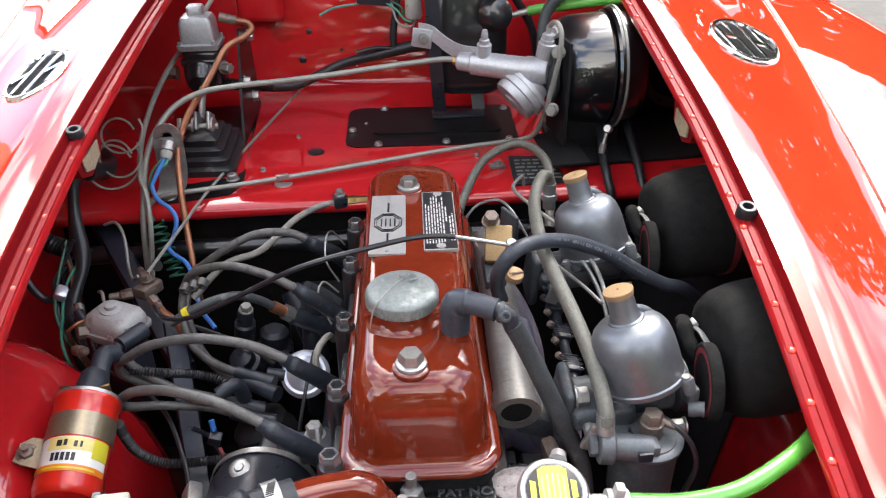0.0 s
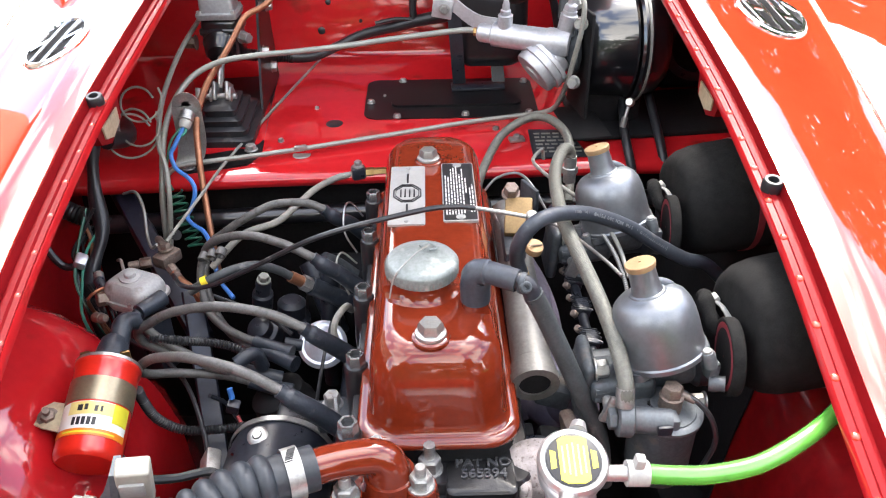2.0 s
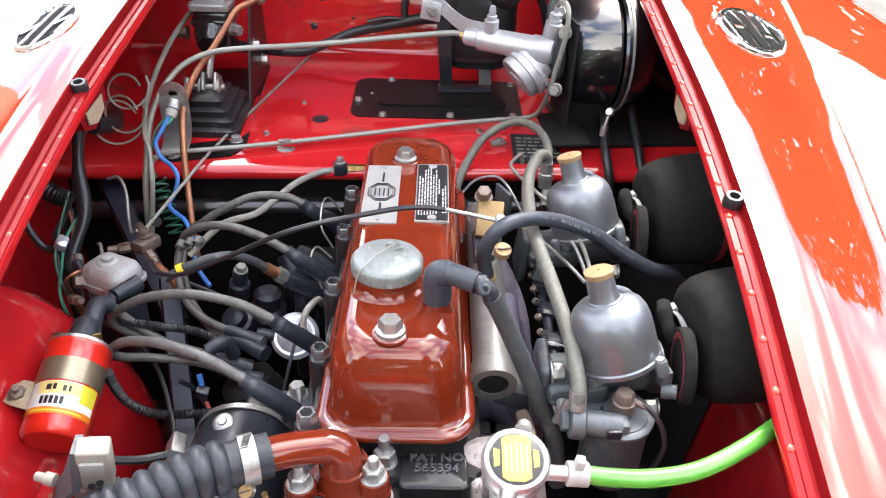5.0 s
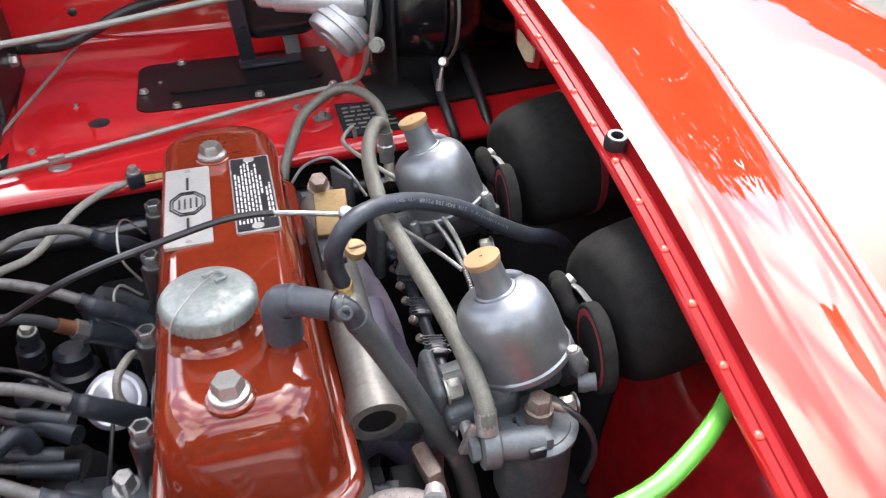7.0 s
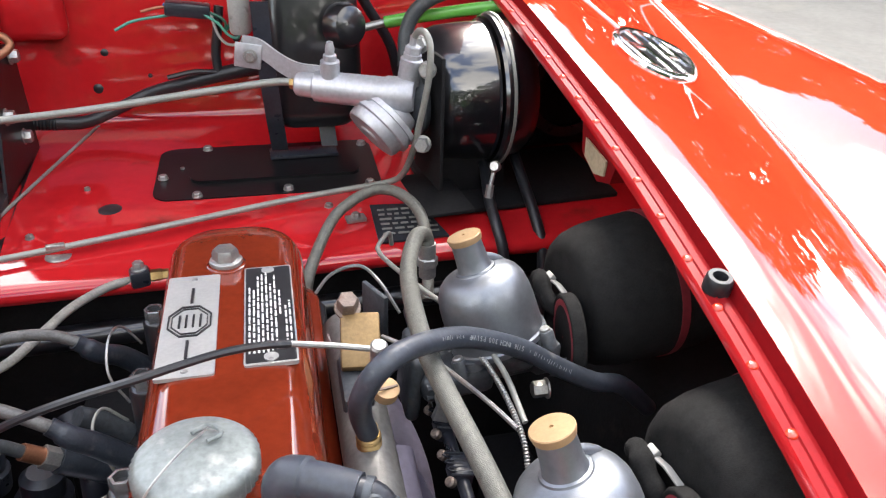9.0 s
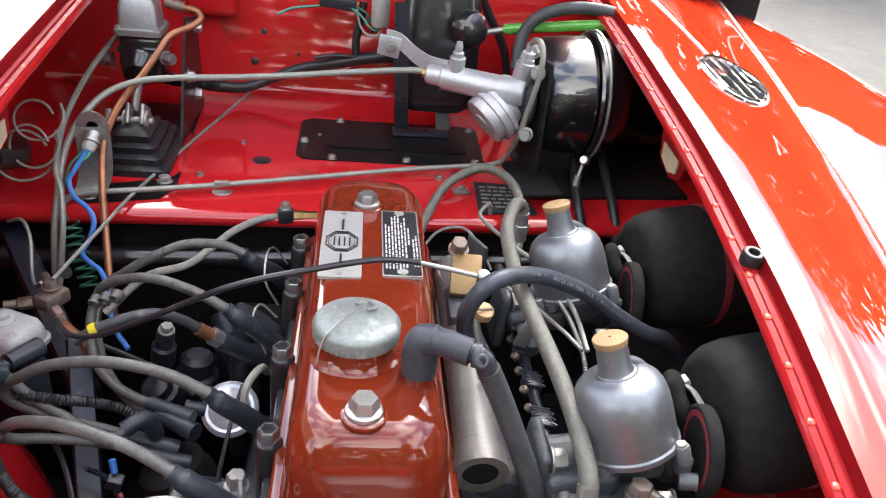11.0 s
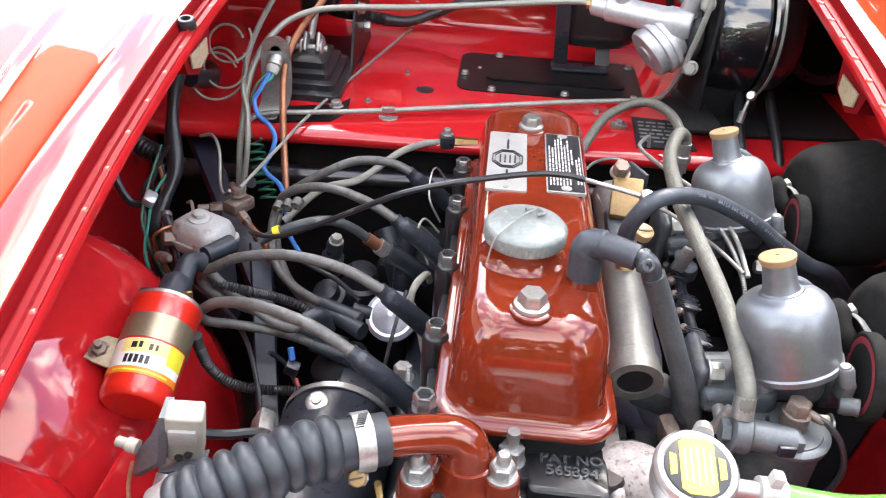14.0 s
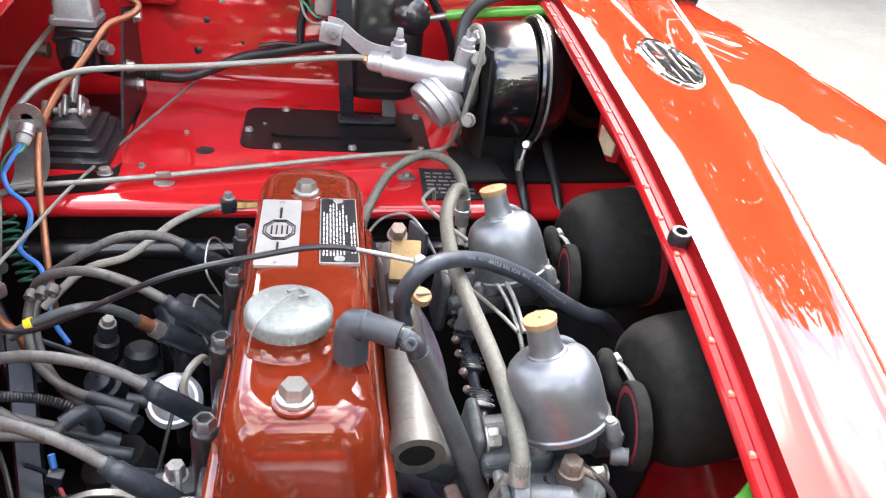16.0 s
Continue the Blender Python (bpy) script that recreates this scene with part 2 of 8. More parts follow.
PLATE_ALU = material("satin_plate", (0.43, 0.43, 0.415), 0.45, metal=0.5, vary=0.08, scale=60, dirt=(0.42, 0.40, 0.36), dirt_amount=0.15)
SHROUD = material("grey_plastic_shroud", (0.10, 0.105, 0.11), 0.42, vary=0.08, scale=30, bump=0.06, dirt=(0.14, 0.14, 0.14), dirt_amount=0.2)
GASKET_RED = material("red_gasket", (0.20, 0.020, 0.030), 0.6, vary=0.15)
VAC_WHITE = material("silver_vacuum_disc", (0.68, 0.70, 0.76), 0.35, metal=0.6, vary=0.08, scale=50)
PALE_CAST = material("pale_grey_casting", (0.34, 0.34, 0.34), 0.5, metal=0.1, vary=0.15, scale=60, bump=0.15, dirt=(0.16, 0.12, 0.10), dirt_amount=0.3, dirt_scale=60)
SLATE_RUBBER = material("blue_grey_rubber", (0.036, 0.043, 0.056), 0.42, vary=0.25, scale=50, bump=0.08, dirt=(0.14, 0.14, 0.14), dirt_amount=0.2, dirt_scale=60)
SHEATH = material("worn_grey_sheath", (0.24, 0.23, 0.205), 0.5, vary=0.25, scale=90, bump=0.2, bump_scale=600, dirt=(0.09, 0.08, 0.07), dirt_amount=0.3, dirt_scale=60)
BRICK = material("weathered_brick", (0.22, 0.12, 0.085), 0.85, vary=0.2, scale=4, bump=0.3, bump_scale=50)
RENDER = material("tan_render", (0.42, 0.33, 0.24), 0.9, vary=0.12, scale=2, bump=0.3, bump_scale=60)
SLATE = material("roof_slate", (0.09, 0.09, 0.10), 0.7, vary=0.25, scale=5, bump=0.3, bump_scale=30)
BOLT = material("bright_plated_bolt", (0.36, 0.36, 0.345), 0.36, metal=0.8, vary=0.12, scale=80, bump=0.05, dirt=(0.36, 0.33, 0.28), dirt_amount=0.2, dirt_scale=120)
FLANGE = material("worn_blue_grey_casting", (0.125, 0.138, 0.150), 0.5, metal=0.4, vary=0.2, scale=60, bump=0.15, dirt=(0.14, 0.13, 0.12), dirt_amount=0.3, dirt_scale=50, rough_vary=0.1)
WORN_LETTER = material("worn_black_letters", (0.045, 0.046, 0.05), 0.4, vary=0.4, scale=120, coat=0.3)
RAIL_ALU = material("grey_cast_rail", (0.185, 0.18, 0.17), 0.5, metal=0.5, vary=0.2, scale=40, bump=0.12, bump_scale=450, dirt=(0.16, 0.145, 0.13), dirt_amount=0.3, dirt_scale=40, rough_vary=0.12)
HOSE_RUBBER = material("dusty_hose_rubber", (0.019, 0.024, 0.031), 0.45, vary=0.3, scale=50, bump=0.10, dirt=(0.10, 0.10, 0.10), dirt_amount=0.22, dirt_scale=45, rough_vary=0.1)
SOCKET_NUT = material("bright_socket_nut", (0.36, 0.37, 0.38), 0.25, metal=0.85, vary=0.1, scale=90, dirt=(0.30, 0.28, 0.25), dirt_amount=0.15, dirt_scale=140)
LABEL_CREAM = material("pale_yellow_label", (0.72, 0.60, 0.22), 0.35, vary=0.1)
TAN = material("tan_bracket", (0.42, 0.35, 0.24), 0.5, vary=0.2, bump=0.1)
PAVING = material("pale_concrete", (0.095, 0.094, 0.088), 0.9, vary=0.15, scale=3, bump=0.3, bump_scale=60, dirt=(0.12, 0.112, 0.10), dirt_amount=0.3, dirt_scale=2)
BARK = material("bark", (0.10, 0.075, 0.055), 0.9, vary=0.3, scale=8, bump=0.5, bump_scale=30)
LEAF = material("leaf", (0.030, 0.056, 0.016), 0.7, vary=0.35, scale=2, spec=0.15)

# ---- mesh helpers ----
UP = Vector((0, 0, 1))


def thing(name, origin, label, category, group="", kind=""):
    ob = new(name)
    ob.empty_display_size = 0.02
    ob.location = origin
    return tagged(ob, label, category, group, kind)


def root_of(ob):
    while ob.parent:
        ob = ob.parent
    return ob


def finish(bm, me, sharp=38.0):
    bmesh.ops.remove_doubles(bm, verts=bm.verts, dist=1e-6)
    bmesh.ops.recalc_face_normals(bm, faces=bm.faces)
    limit = radians(sharp)
    for f in bm.faces:
        f.smooth = True
    for e in bm.edges:
        e.smooth = len(e.link_faces) == 2 and e.calc_face_angle(0) < limit
    bm.to_mesh(me)
    bm.free()


def part(name, bm, mat, parent, label="", sharp=38.0):
    """Links a bmesh, given in world coordinates, as one mesh under a thing or a part of it."""
    me = bpy.data.meshes.new(name)
    bmesh.ops.translate(bm, verts=bm.verts, vec=-Vector(root_of(parent).location))
    finish(bm, me, sharp)
    me.materials.append(mat)
    ob = new(name, me)
    ob.parent = parent
    return tagged(ob, label)


def single(name, bm, mat, label, category, group="", kind="", sharp=38.0):
    """A thing that is one plain mesh, with its origin at its base."""
    lo = Vector([min(v.co[i] for v in bm.verts) for i in range(3)])
    hi = Vector([max(v.co[i] for v in bm.verts) for i in range(3)])
    at = Vector(((lo.x + hi.x) / 2, (lo.y + hi.y) / 2, lo.z))
    bmesh.ops.translate(bm, verts=bm.verts, vec=-at)
    me = bpy.data.meshes.new(name)
    finish(bm, me, sharp)
    me.materials.append(mat)
    ob = new(name, me)
    ob.location = at
    return tagged(ob, label, category, group, kind)


def basis(axis):
    """Two unit vectors across an axis."""
    axis = Vector(axis).normalized()
    side = axis.cross(UP if abs(axis.z) < 0.95 else Vector((0, 1, 0))).normalized()
    return side, axis.cross(side).normalized()


def loft(bm, rings, closed=True, caps=(True, True)):
    """Faces between rings of equal numbers of points."""
    rows = [[bm.verts.new(p) for p in ring] for ring in rings]
    n = len(rows[0])
    for a, b in zip(rows, rows[1:]):
        for i in range(n if closed else n - 1):
            j = (i + 1) % n
            bm.faces.new((a[i], a[j], b[j], b[i]))
    if closed and caps[0]:
        bm.faces.new(rows[0][::-1])
    if closed and caps[1]:
        bm.faces.new(rows[-1])
    return bm


def shell(bm, thick):
    """Gives an open sheet its thickness."""
    bm.normal_update()
    bmesh.ops.solidify(bm, geom=bm.faces[:], thickness=thick)


def circle(center, axis, r, seg=20, phase=0.0):
    u, w = basis(axis)
    return [Vector(center) + r * (math.cos(phase + a * math.tau / seg) * u + math.sin(phase + a * math.tau / seg) * w) for a in range(seg)]


def lathe(bm, base, axis, profile, seg=24):
    """A turned body: profile of (radius, height along the axis)."""
    axis = Vector(axis).normalized()
    return loft(bm, [circle(Vector(base) + axis * h, axis, max(r, 1e-4), seg) for r, h in profile])


def rod(bm, a, b, r, r2=None, seg=14):
    a, b = Vector(a), Vector(b)
    return loft(bm, [circle(a, b - a, r, seg), circle(b, b - a, r if r2 is None else r2, seg)])


def spline(points, res=6):
    p = [Vector(q) for q in points]
    if len(p) == 2:
        return p
    p = [2 * p[0] - p[1], *p, 2 * p[-1] - p[-2]]
    out = []
    for i in range(1, len(p) - 2):
        for k in range(res):
            t = k / res
            out.append(0.5 * (2 * p[i] + (p[i + 1] - p[i - 1]) * t + (2 * p[i - 1] - 5 * p[i] + 4 * p[i + 1] - p[i + 2]) * t * t
                              + (3 * p[i] - p[i - 1] - 3 * p[i + 1] + p[i + 2]) * t ** 3))
    return [*out, p[-2]]


def tube(bm, points, r, seg=10, res=6, hollow=0.0, ripple=0.0, pitch=0.004, smooth=True):
    """A bent pipe along points; r may be a function of the share of the length."""
    path = spline(points, res) if smooth else [Vector(q) for q in points]
    if ripple:
        fine = [path[0]]
        for a, b in zip(path, path[1:]):
            k = max(1, round((b - a).length / (pitch / 4)))
            fine += [a.lerp(b, (i + 1) / k) for i in range(k)]
        path = fine
    n = len(path)
    tang = [(path[min(i + 1, n - 1)] - path[max(i - 1, 0)]).normalized() for i in range(n)]
    u, _ = basis(tang[0])
    rings, run = [], 0.0
    for i in range(n):
        if i:
            u = (u - tang[i] * u.dot(tang[i])).normalized()
            run += (path[i] - path[i - 1]).length
        w = tang[i].cross(u)
        rad = r(i / (n - 1)) if callable(r) else r
        rad += ripple * math.cos(math.tau * run / pitch)
        rings.append([path[i] + rad * (math.cos(a * math.tau / seg) * u + math.sin(a * math.tau / seg) * w) for a in range(seg)])
    if hollow:
        ins = [[path[-1].lerp(v, hollow) for v in rings[-1]], [path[-1].lerp(v, hollow) - tang[-1] * 0.012 for v in rings[-1]]]
        rings += ins
    return loft(bm, rings)


def box(bm, center, size, turn=(0, 0, 0), bevel=0.0, segs=2):
    m = Matrix.LocRotScale(center, Euler([radians(a) for a in turn]), None)
    made = bmesh.ops.create_cube(bm, size=1.0)["verts"]
    for v in made:
        v.co = Vector((v.co.x * size[0], v.co.y * size[1], v.co.z * size[2]))
    if bevel:
        edges = {e for v in made for e in v.link_edges}
        res = bmesh.ops.bevel(bm, geom=[*made, *edges], offset=bevel, segments=segs, profile=0.5, affect="EDGES", clamp_overlap=True)
        made = list({v for v in res["verts"]} | {v for v in made if v.is_valid})
    bmesh.ops.transform(bm, matrix=m, verts=made)
    return bm


def oblong(cx, cy, hx, hy, r, z, seg=6):
    """A rounded rectangle in the level plane at z."""
    out = []
    for k, (sx, sy) in enumerate(((1, 1), (-1, 1), (-1, -1), (1, -1))):
        for i in range(seg + 1):
            a = math.pi / 2 * (k + i / seg)
            out.append(Vector((cx + sx * (hx - r) + r * math.cos(a), cy + sy * (hy - r) + r * math.sin(a), z)))
    return out


def slab(bm, outline, thick, up=UP):
    """A plate: an outline raised by its thickness."""
    up = Vector(up).normalized()
    return loft(bm, [[Vector(p) for p in outline], [Vector(p) + up * thick for p in outline]])


def hexagon(bm, base, axis, flat, high, dome=0.0012):
    r = flat / math.sqrt(3)
    axis = Vector(axis).normalized()
    base = Vector(base)
    rings = [circle(base, axis, r, 6), circle(base + axis * (high - dome), axis, r, 6), circle(base + axis * high, axis, r * 0.86, 6)]
    return loft(bm, rings)


def ring_band(bm, center, axis, r_in, r_out, wide, seg=24):
    axis = Vector(axis).normalized()
    c = Vector(center)
    rs = [circle(c - axis * wide / 2, axis, r_in, seg), circle(c - axis * wide / 2, axis, r_out, seg),
          circle(c + axis * wide / 2, axis, r_out, seg), circle(c + axis * wide / 2, axis, r_in, seg)]
    rs.append(rs[0])
    return loft(bm, rs, caps=(False, False))


def hex_bolt(name, base, axis, flat, high, parent, washer=0.0, mat=None):
    bm = bmesh.new()
    axis = Vector(axis).normalized()
    b = Vector(base)
    if washer:
        lathe(bm, b, axis, [(washer, 0), (washer, 0.0012), (washer * 0.96, 0.0016)], 16)
        b = b + axis * 0.0016
    hexagon(bm, b, axis, flat, high)
    return part(name, bm, mat or STEEL, parent)


def lerp_table(rows, y):
    """Values between the rows of a table whose first column rises."""
    if y <= rows[0][0]:
        return rows[0][1:]
    for a, b in zip(rows, rows[1:]):
        if y <= b[0]:
            k = (y - a[0]) / (b[0] - a[0])
            return tuple(p + (q - p) * k for p, q in zip(a[1:], b[1:]))
    return rows[-1][1:]
# ---- the body round the bay ----
# Edge of the bonnet opening: y, x, z of the rivet line on the camera's right; the other side mirrors it about x = -0.0125.
MID = -0.0125
EDGE = [(-0.75, 0.202, 0.63), (-0.30, 0.247, 0.735), (-0.067, 0.261, 0.795), (0.043, 0.269, 0.825), (0.207, 0.276, 0.858), (0.26, 0.278, 0.867),
        (0.40, 0.281, 0.886), (0.533, 0.284, 0.903), (0.85, 0.289, 0.935)]
# Joint between shroud and wing: y, distance out from the edge, height over the edge; and the crest of the wing: y, x, z.
BEAD = [(-0.75, 0.060, 0.004), (-0.20, 0.094, 0.002), (-0.10, 0.105, -0.004), (0.0, 0.1155, -0.0105), (0.10, 0.1275, -0.0175), (0.20, 0.141, -0.0225), (0.30, 0.155, -0.0255), (0.50, 0.184, -0.029), (0.85, 0.230, -0.030)]
CREST = [(-0.75, 0.50, 0.665), (-0.20, 0.55, 0.806), (0.0, 0.56, 0.837), (0.20, 0.56, 0.858), (0.40, 0.56, 0.872), (0.60, 0.56, 0.879), (0.85, 0.56, 0.880)]


def smooth_table(rows, y):
    """A table's values averaged over 12 cm, so that the panels run in one smooth sweep."""
    picks = [lerp_table(rows, y + d) for d in (-0.06, -0.04, -0.02, 0.0, 0.02, 0.04, 0.06)]
    return tuple(sum(c) / len(picks) for c in zip(*picks))


def edge_at(y, side):
    x, z = smooth_table(EDGE, y)
    return (x if side > 0 else 2 * MID - x), z


def wing_section(y, side):
    """Points across the wing from under the inner lip to the outer flank."""
    x, z = edge_at(y, side)
    db, hb = smooth_table(BEAD, y)
    xc, top = smooth_table(CREST, y)
    zb = z + hb
    pts = [(-0.0063, -0.0090), (-0.0068, -0.0045), (-0.0052, -0.0014), (-0.0007, -0.0008), (0.0, 0.0003), (0.0007, -0.0008), (0.0050, -0.0006), (0.0060, -0.0025), (0.0088, -0.0025), (0.0094, 0.0020),
           (0.0102, 0.0078), (0.0180, 0.0091), (0.0270, 0.0102)]
    out = [Vector((x + side * d, y, z + dz)) for d, dz in pts]
    # The shroud falls away to the joint and flattens out beside it.
    for k, g in ((0.12, 0.05), (0.25, 0.175), (0.42, 0.40), (0.60, 0.655), (0.75, 0.885), (0.88, 0.995), (1.0, 1.0)):
        out.append(Vector((x + side * (0.027 + (db - 0.027) * k), y, z + 0.0102 + (hb - 0.0102) * g)))
    x1, x2 = abs(x - MID) + db, xc - MID
    for d, k in ((0.05, 0.065), (0.16, 0.26), (0.34, 0.55), (0.56, 0.82), (0.80, 0.965), (1.0, 1.0)):
        out.append(Vector((MID + side * (x1 + (x2 - x1) * d), y, zb + (top - zb) * k)))
    for d, drop in ((0.03, 0.004), (0.06, 0.016), (0.09, 0.042), (0.115, 0.09), (0.13, 0.16), (0.138, 0.27), (0.135, 0.44)):
        out.append(Vector((MID + side * (x2 + d), y, top - drop)))
    return out


def build_wing(side, name, label):
    ob = thing(name, (MID + side * 0.45, 0.1, 0.38), label, "car wing", kind="structure")
    ys = [-0.75 + 1.60 * i / 40 for i in range(41)]
    bm = bmesh.new()
    loft(bm, [wing_section(y, side)[10:] for y in ys], closed=False)
    shell(bm, 0.0012)
    part("wing_panel", bm, RED, ob, sharp=50)
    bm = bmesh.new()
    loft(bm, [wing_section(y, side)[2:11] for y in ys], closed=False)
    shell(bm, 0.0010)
    gutter = part("gutter", bm, GUTTER_RED, ob, "red bonnet gutter darkened for its shade", sharp=30)
    # Rolled edge of the flange.
    bm = bmesh.new()
    loft(bm, [wing_section(y, side)[:3] for y in ys], closed=False)
    shell(bm, 0.0010)
    part("rolled_edge", bm, BAY_RED, ob, sharp=70)
    # Bright bead in the joint between shroud and wing.
    bm = bmesh.new()
    tube(bm, [wing_section(y, side)[19] + Vector((side * 0.003, 0, 0.0012)) for y in ys], 0.0023, 10, 3)
    part("wing_bead", bm, BEAD_METAL, ob, "thin bright metal bead in the wing joint")
    # Raised spot rivets along the flange.
    y = -0.30
    while y < 0.78:
        x, z = edge_at(y, side)
        x2, z2 = edge_at(y + 0.01, side)
        bm = bmesh.new()
        n = Vector((0, -(z2 - z) / 0.01, 1)).normalized()
        lathe(bm, (x - side * 0.0022, y, z - 0.0012), n, [(0.0033, 0), (0.0030, 0.0007), (0.0020, 0.0014), (0.0006, 0.0017)], 12)
        part("rivet", bm, RED, gutter)
        y += 0.0405
    # Folded inner stiffener below the lip, its red darkened for the shade there.
    yb = 0.30 if side < 0 else 0.33
    x, z = edge_at(yb, side)
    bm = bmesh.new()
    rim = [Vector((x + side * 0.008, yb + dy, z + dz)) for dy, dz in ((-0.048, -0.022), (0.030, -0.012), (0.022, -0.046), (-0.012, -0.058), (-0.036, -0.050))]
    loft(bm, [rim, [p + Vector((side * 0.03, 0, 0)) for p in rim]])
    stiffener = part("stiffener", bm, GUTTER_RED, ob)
    bm = bmesh.new()
    slab(bm, [Vector((x + side * 0.0070, yb + dy, z + dz)) for dy, dz in ((-0.030, -0.034), (0.012, -0.030), (0.011, -0.045), (-0.010, -0.052), (-0.028, -0.047))], 0.0016, Vector((-side, 0, 0)))
    part("pale_patch", bm, TAN, stiffener, "pale tan patch on the stiffener's inner face")
    return ob


def wing_z(x, y, side):
    """Height of the wing's skin."""
    row = wing_section(y, side)[10:26]
    row.sort(key=lambda p: abs(p.x - MID))
    for a, b in zip(row, row[1:]):
        if abs(a.x - MID) <= abs(x - MID) <= abs(b.x - MID):
            return a.z + (b.z - a.z) * (abs(x - MID) - abs(a.x - MID)) / (abs(b.x - MID) - abs(a.x - MID))
    return row[-1].z


def build_badge(side, name):
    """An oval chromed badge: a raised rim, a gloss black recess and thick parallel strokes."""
    x0, y0, u, v = (0.3955, 0.458, (0.0320, -0.0225), (0.0335, 0.0560)) if side > 0 else (-0.3925, 0.400, (-0.0235, -0.0330), (-0.0290, 0.0470))
    z0 = wing_z(x0, y0, side) + 0.001
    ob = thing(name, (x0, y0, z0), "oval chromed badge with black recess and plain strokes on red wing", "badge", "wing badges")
    det = u[0] * v[1] - u[1] * v[0]

    def skin(x, y, h):
        return Vector((x, y, wing_z(x, y, side) + h))

    def oval(k, h):
        return [skin(x0 + k * (u[0] * math.cos(a) + v[0] * math.sin(a)), y0 + k * (u[1] * math.cos(a) + v[1] * math.sin(a)), h) for a in [i * math.tau / 56 for i in range(56)]]

    bm = bmesh.new()
    loft(bm, [oval(1.06, 0), oval(1.05, 0.0025), oval(0.98, 0.0046), oval(0.90, 0.0038), oval(0.88, 0.0005), oval(1.06, 0)], caps=(False, False))
    part("rim", bm, CHROME, ob)
    bm = bmesh.new()
    loft(bm, [oval(0.90, 0.0006)] + [oval(k, 0.0015) for k in (0.89, 0.72, 0.54, 0.36, 0.18, 0.04)])
    part("recess", bm, BADGE_BLACK, ob, "gloss black recess behind the strokes")

    def inside(px, py):
        return math.hypot(px * v[1] - py * v[0], py * u[0] - px * u[1]) < abs(det) * 0.86

    # Four long strokes and two cross strokes that tie them in pairs.
    dx, dy = -side * 0.12, 0.993
    for off, wd in ((-0.0285, 0.0085), (-0.0095, 0.0075), (0.0095, 0.0075), (0.0285, 0.0085)):
        ox, oy = dy * off, -dx * off + side * off * 0.75
        ends = []
        for sgn in (-1, 1):
            k = 0.0
            while inside(ox + sgn * dx * k, oy + sgn * dy * k):
                k += 0.001
            ends.append((ox + sgn * dx * k, oy + sgn * dy * k))
        rows = []
        for i in range(13):
            px, py = (ends[0][j] + (ends[1][j] - ends[0][j]) * i / 12 for j in (0, 1))
            base = [(x0 + px + q * wd / 2, y0 + py) for q in (-1, 1)]
            lo = [skin(x, y, 0.0010) for x, y in base]
            hi = [skin(x - q * wd * 0.15, y, 0.0040) for q, (x, y) in zip((-1, 1), base)]
            rows.append([lo[0], lo[1], hi[1], hi[0]])
        bm = bmesh.new()
        loft(bm, rows)
        part("stroke", bm, CHROME, ob)
    for px, py in ((-0.019, -side * 0.004), (0.019, side * 0.004)):
        bm = bmesh.new()
        c = [skin(x0 + px + ex, y0 + py + ey, 0.0012) for ex, ey in ((-0.010, -0.008), (0.010, 0.000), (0.010, 0.009), (-0.010, 0.001))]
        loft(bm, [c, [p + Vector((0, 0, 0.0026)) for p in c]])
        part("stroke", bm, CHROME, ob)
    return ob


def build_buffer(side, y, name):
    x, z = edge_at(y, side)
    bm = bmesh.new()
    n = Vector((0, -0.2, 1)).normalized()
    lathe(bm, (x + side * 0.003, y, z - 0.002), n, [(0.0080, 0), (0.0082, 0.005), (0.0076, 0.0095), (0.0068, 0.0105), (0.0044, 0.0105), (0.0038, 0.0085), (0.0034, 0.003)], 20)
    return single(name, bm, RUBBER, "black rubber bonnet buffer on red flange", "buffer", "bonnet buffers")


wing_r = build_wing(1, "wing_right", "glossy red front wing with riveted bonnet gutter")
wing_l = build_wing(-1, "wing_left", "glossy red front wing with riveted bonnet gutter")
build_badge(1, "wing_badge")
build_badge(-1, "wing_badge")
build_buffer(1, 0.119, "bonnet_buffer")
build_buffer(-1, 0.262, "bonnet_buffer")

# Inner side walls below the gutters.
for side, name in ((1, "inner_wall_right"), (-1, "inner_wall_left")):
    bm = bmesh.new()
    rows = []
    for y in (-0.6, -0.3, -0.05, 0.1, 0.25, 0.4, 0.55, 0.78):
        x, z = edge_at(y, side)
        rows.append([Vector((x - side * 0.007 + side * d, y, zz)) for d, zz in ((0.004, z - 0.010), (0.05, z - 0.020), (0.11, z - 0.045), (0.14, z - 0.10), (0.15, 0.60), (0.15, 0.28))])
    loft(bm, rows, closed=False)
    shell(bm, 0.002)
    single(name, bm, BAY_RED, "red painted inner wing wall in shade", "inner wing", kind="structure")

# Scuttle shelf: sheet with a rolled front lip, a rear crease and the upright bulkhead behind it.
bm = bmesh.new()
rows = []
for x in (-0.46, -0.40, -0.33, -0.2, -0.06, 0.08, 0.22, 0.33, 0.42):
    lip = 0.414 + 0.035 * (x + 0.2) + (0.004 if -0.3 < x < 0.3 else 0)
    rows.append([Vector((x, lip + dy, z)) for dy, z in ((0.010, 0.692), (0.004, 0.6925), (-0.001, 0.695), (-0.003, 0.700), (0.0, 0.7055), (0.008, 0.709))]
                + [Vector((x, y, z)) for y, z in ((0.50, 0.7185), (0.60, 0.7245), (0.70, 0.7285), (0.752, 0.731), (0.764, 0.736), (0.768, 0.745), (0.775, 0.80), (0.785, 0.87), (0.80, 0.935))])
loft(bm, rows, closed=False)
shell(bm, 0.0016)
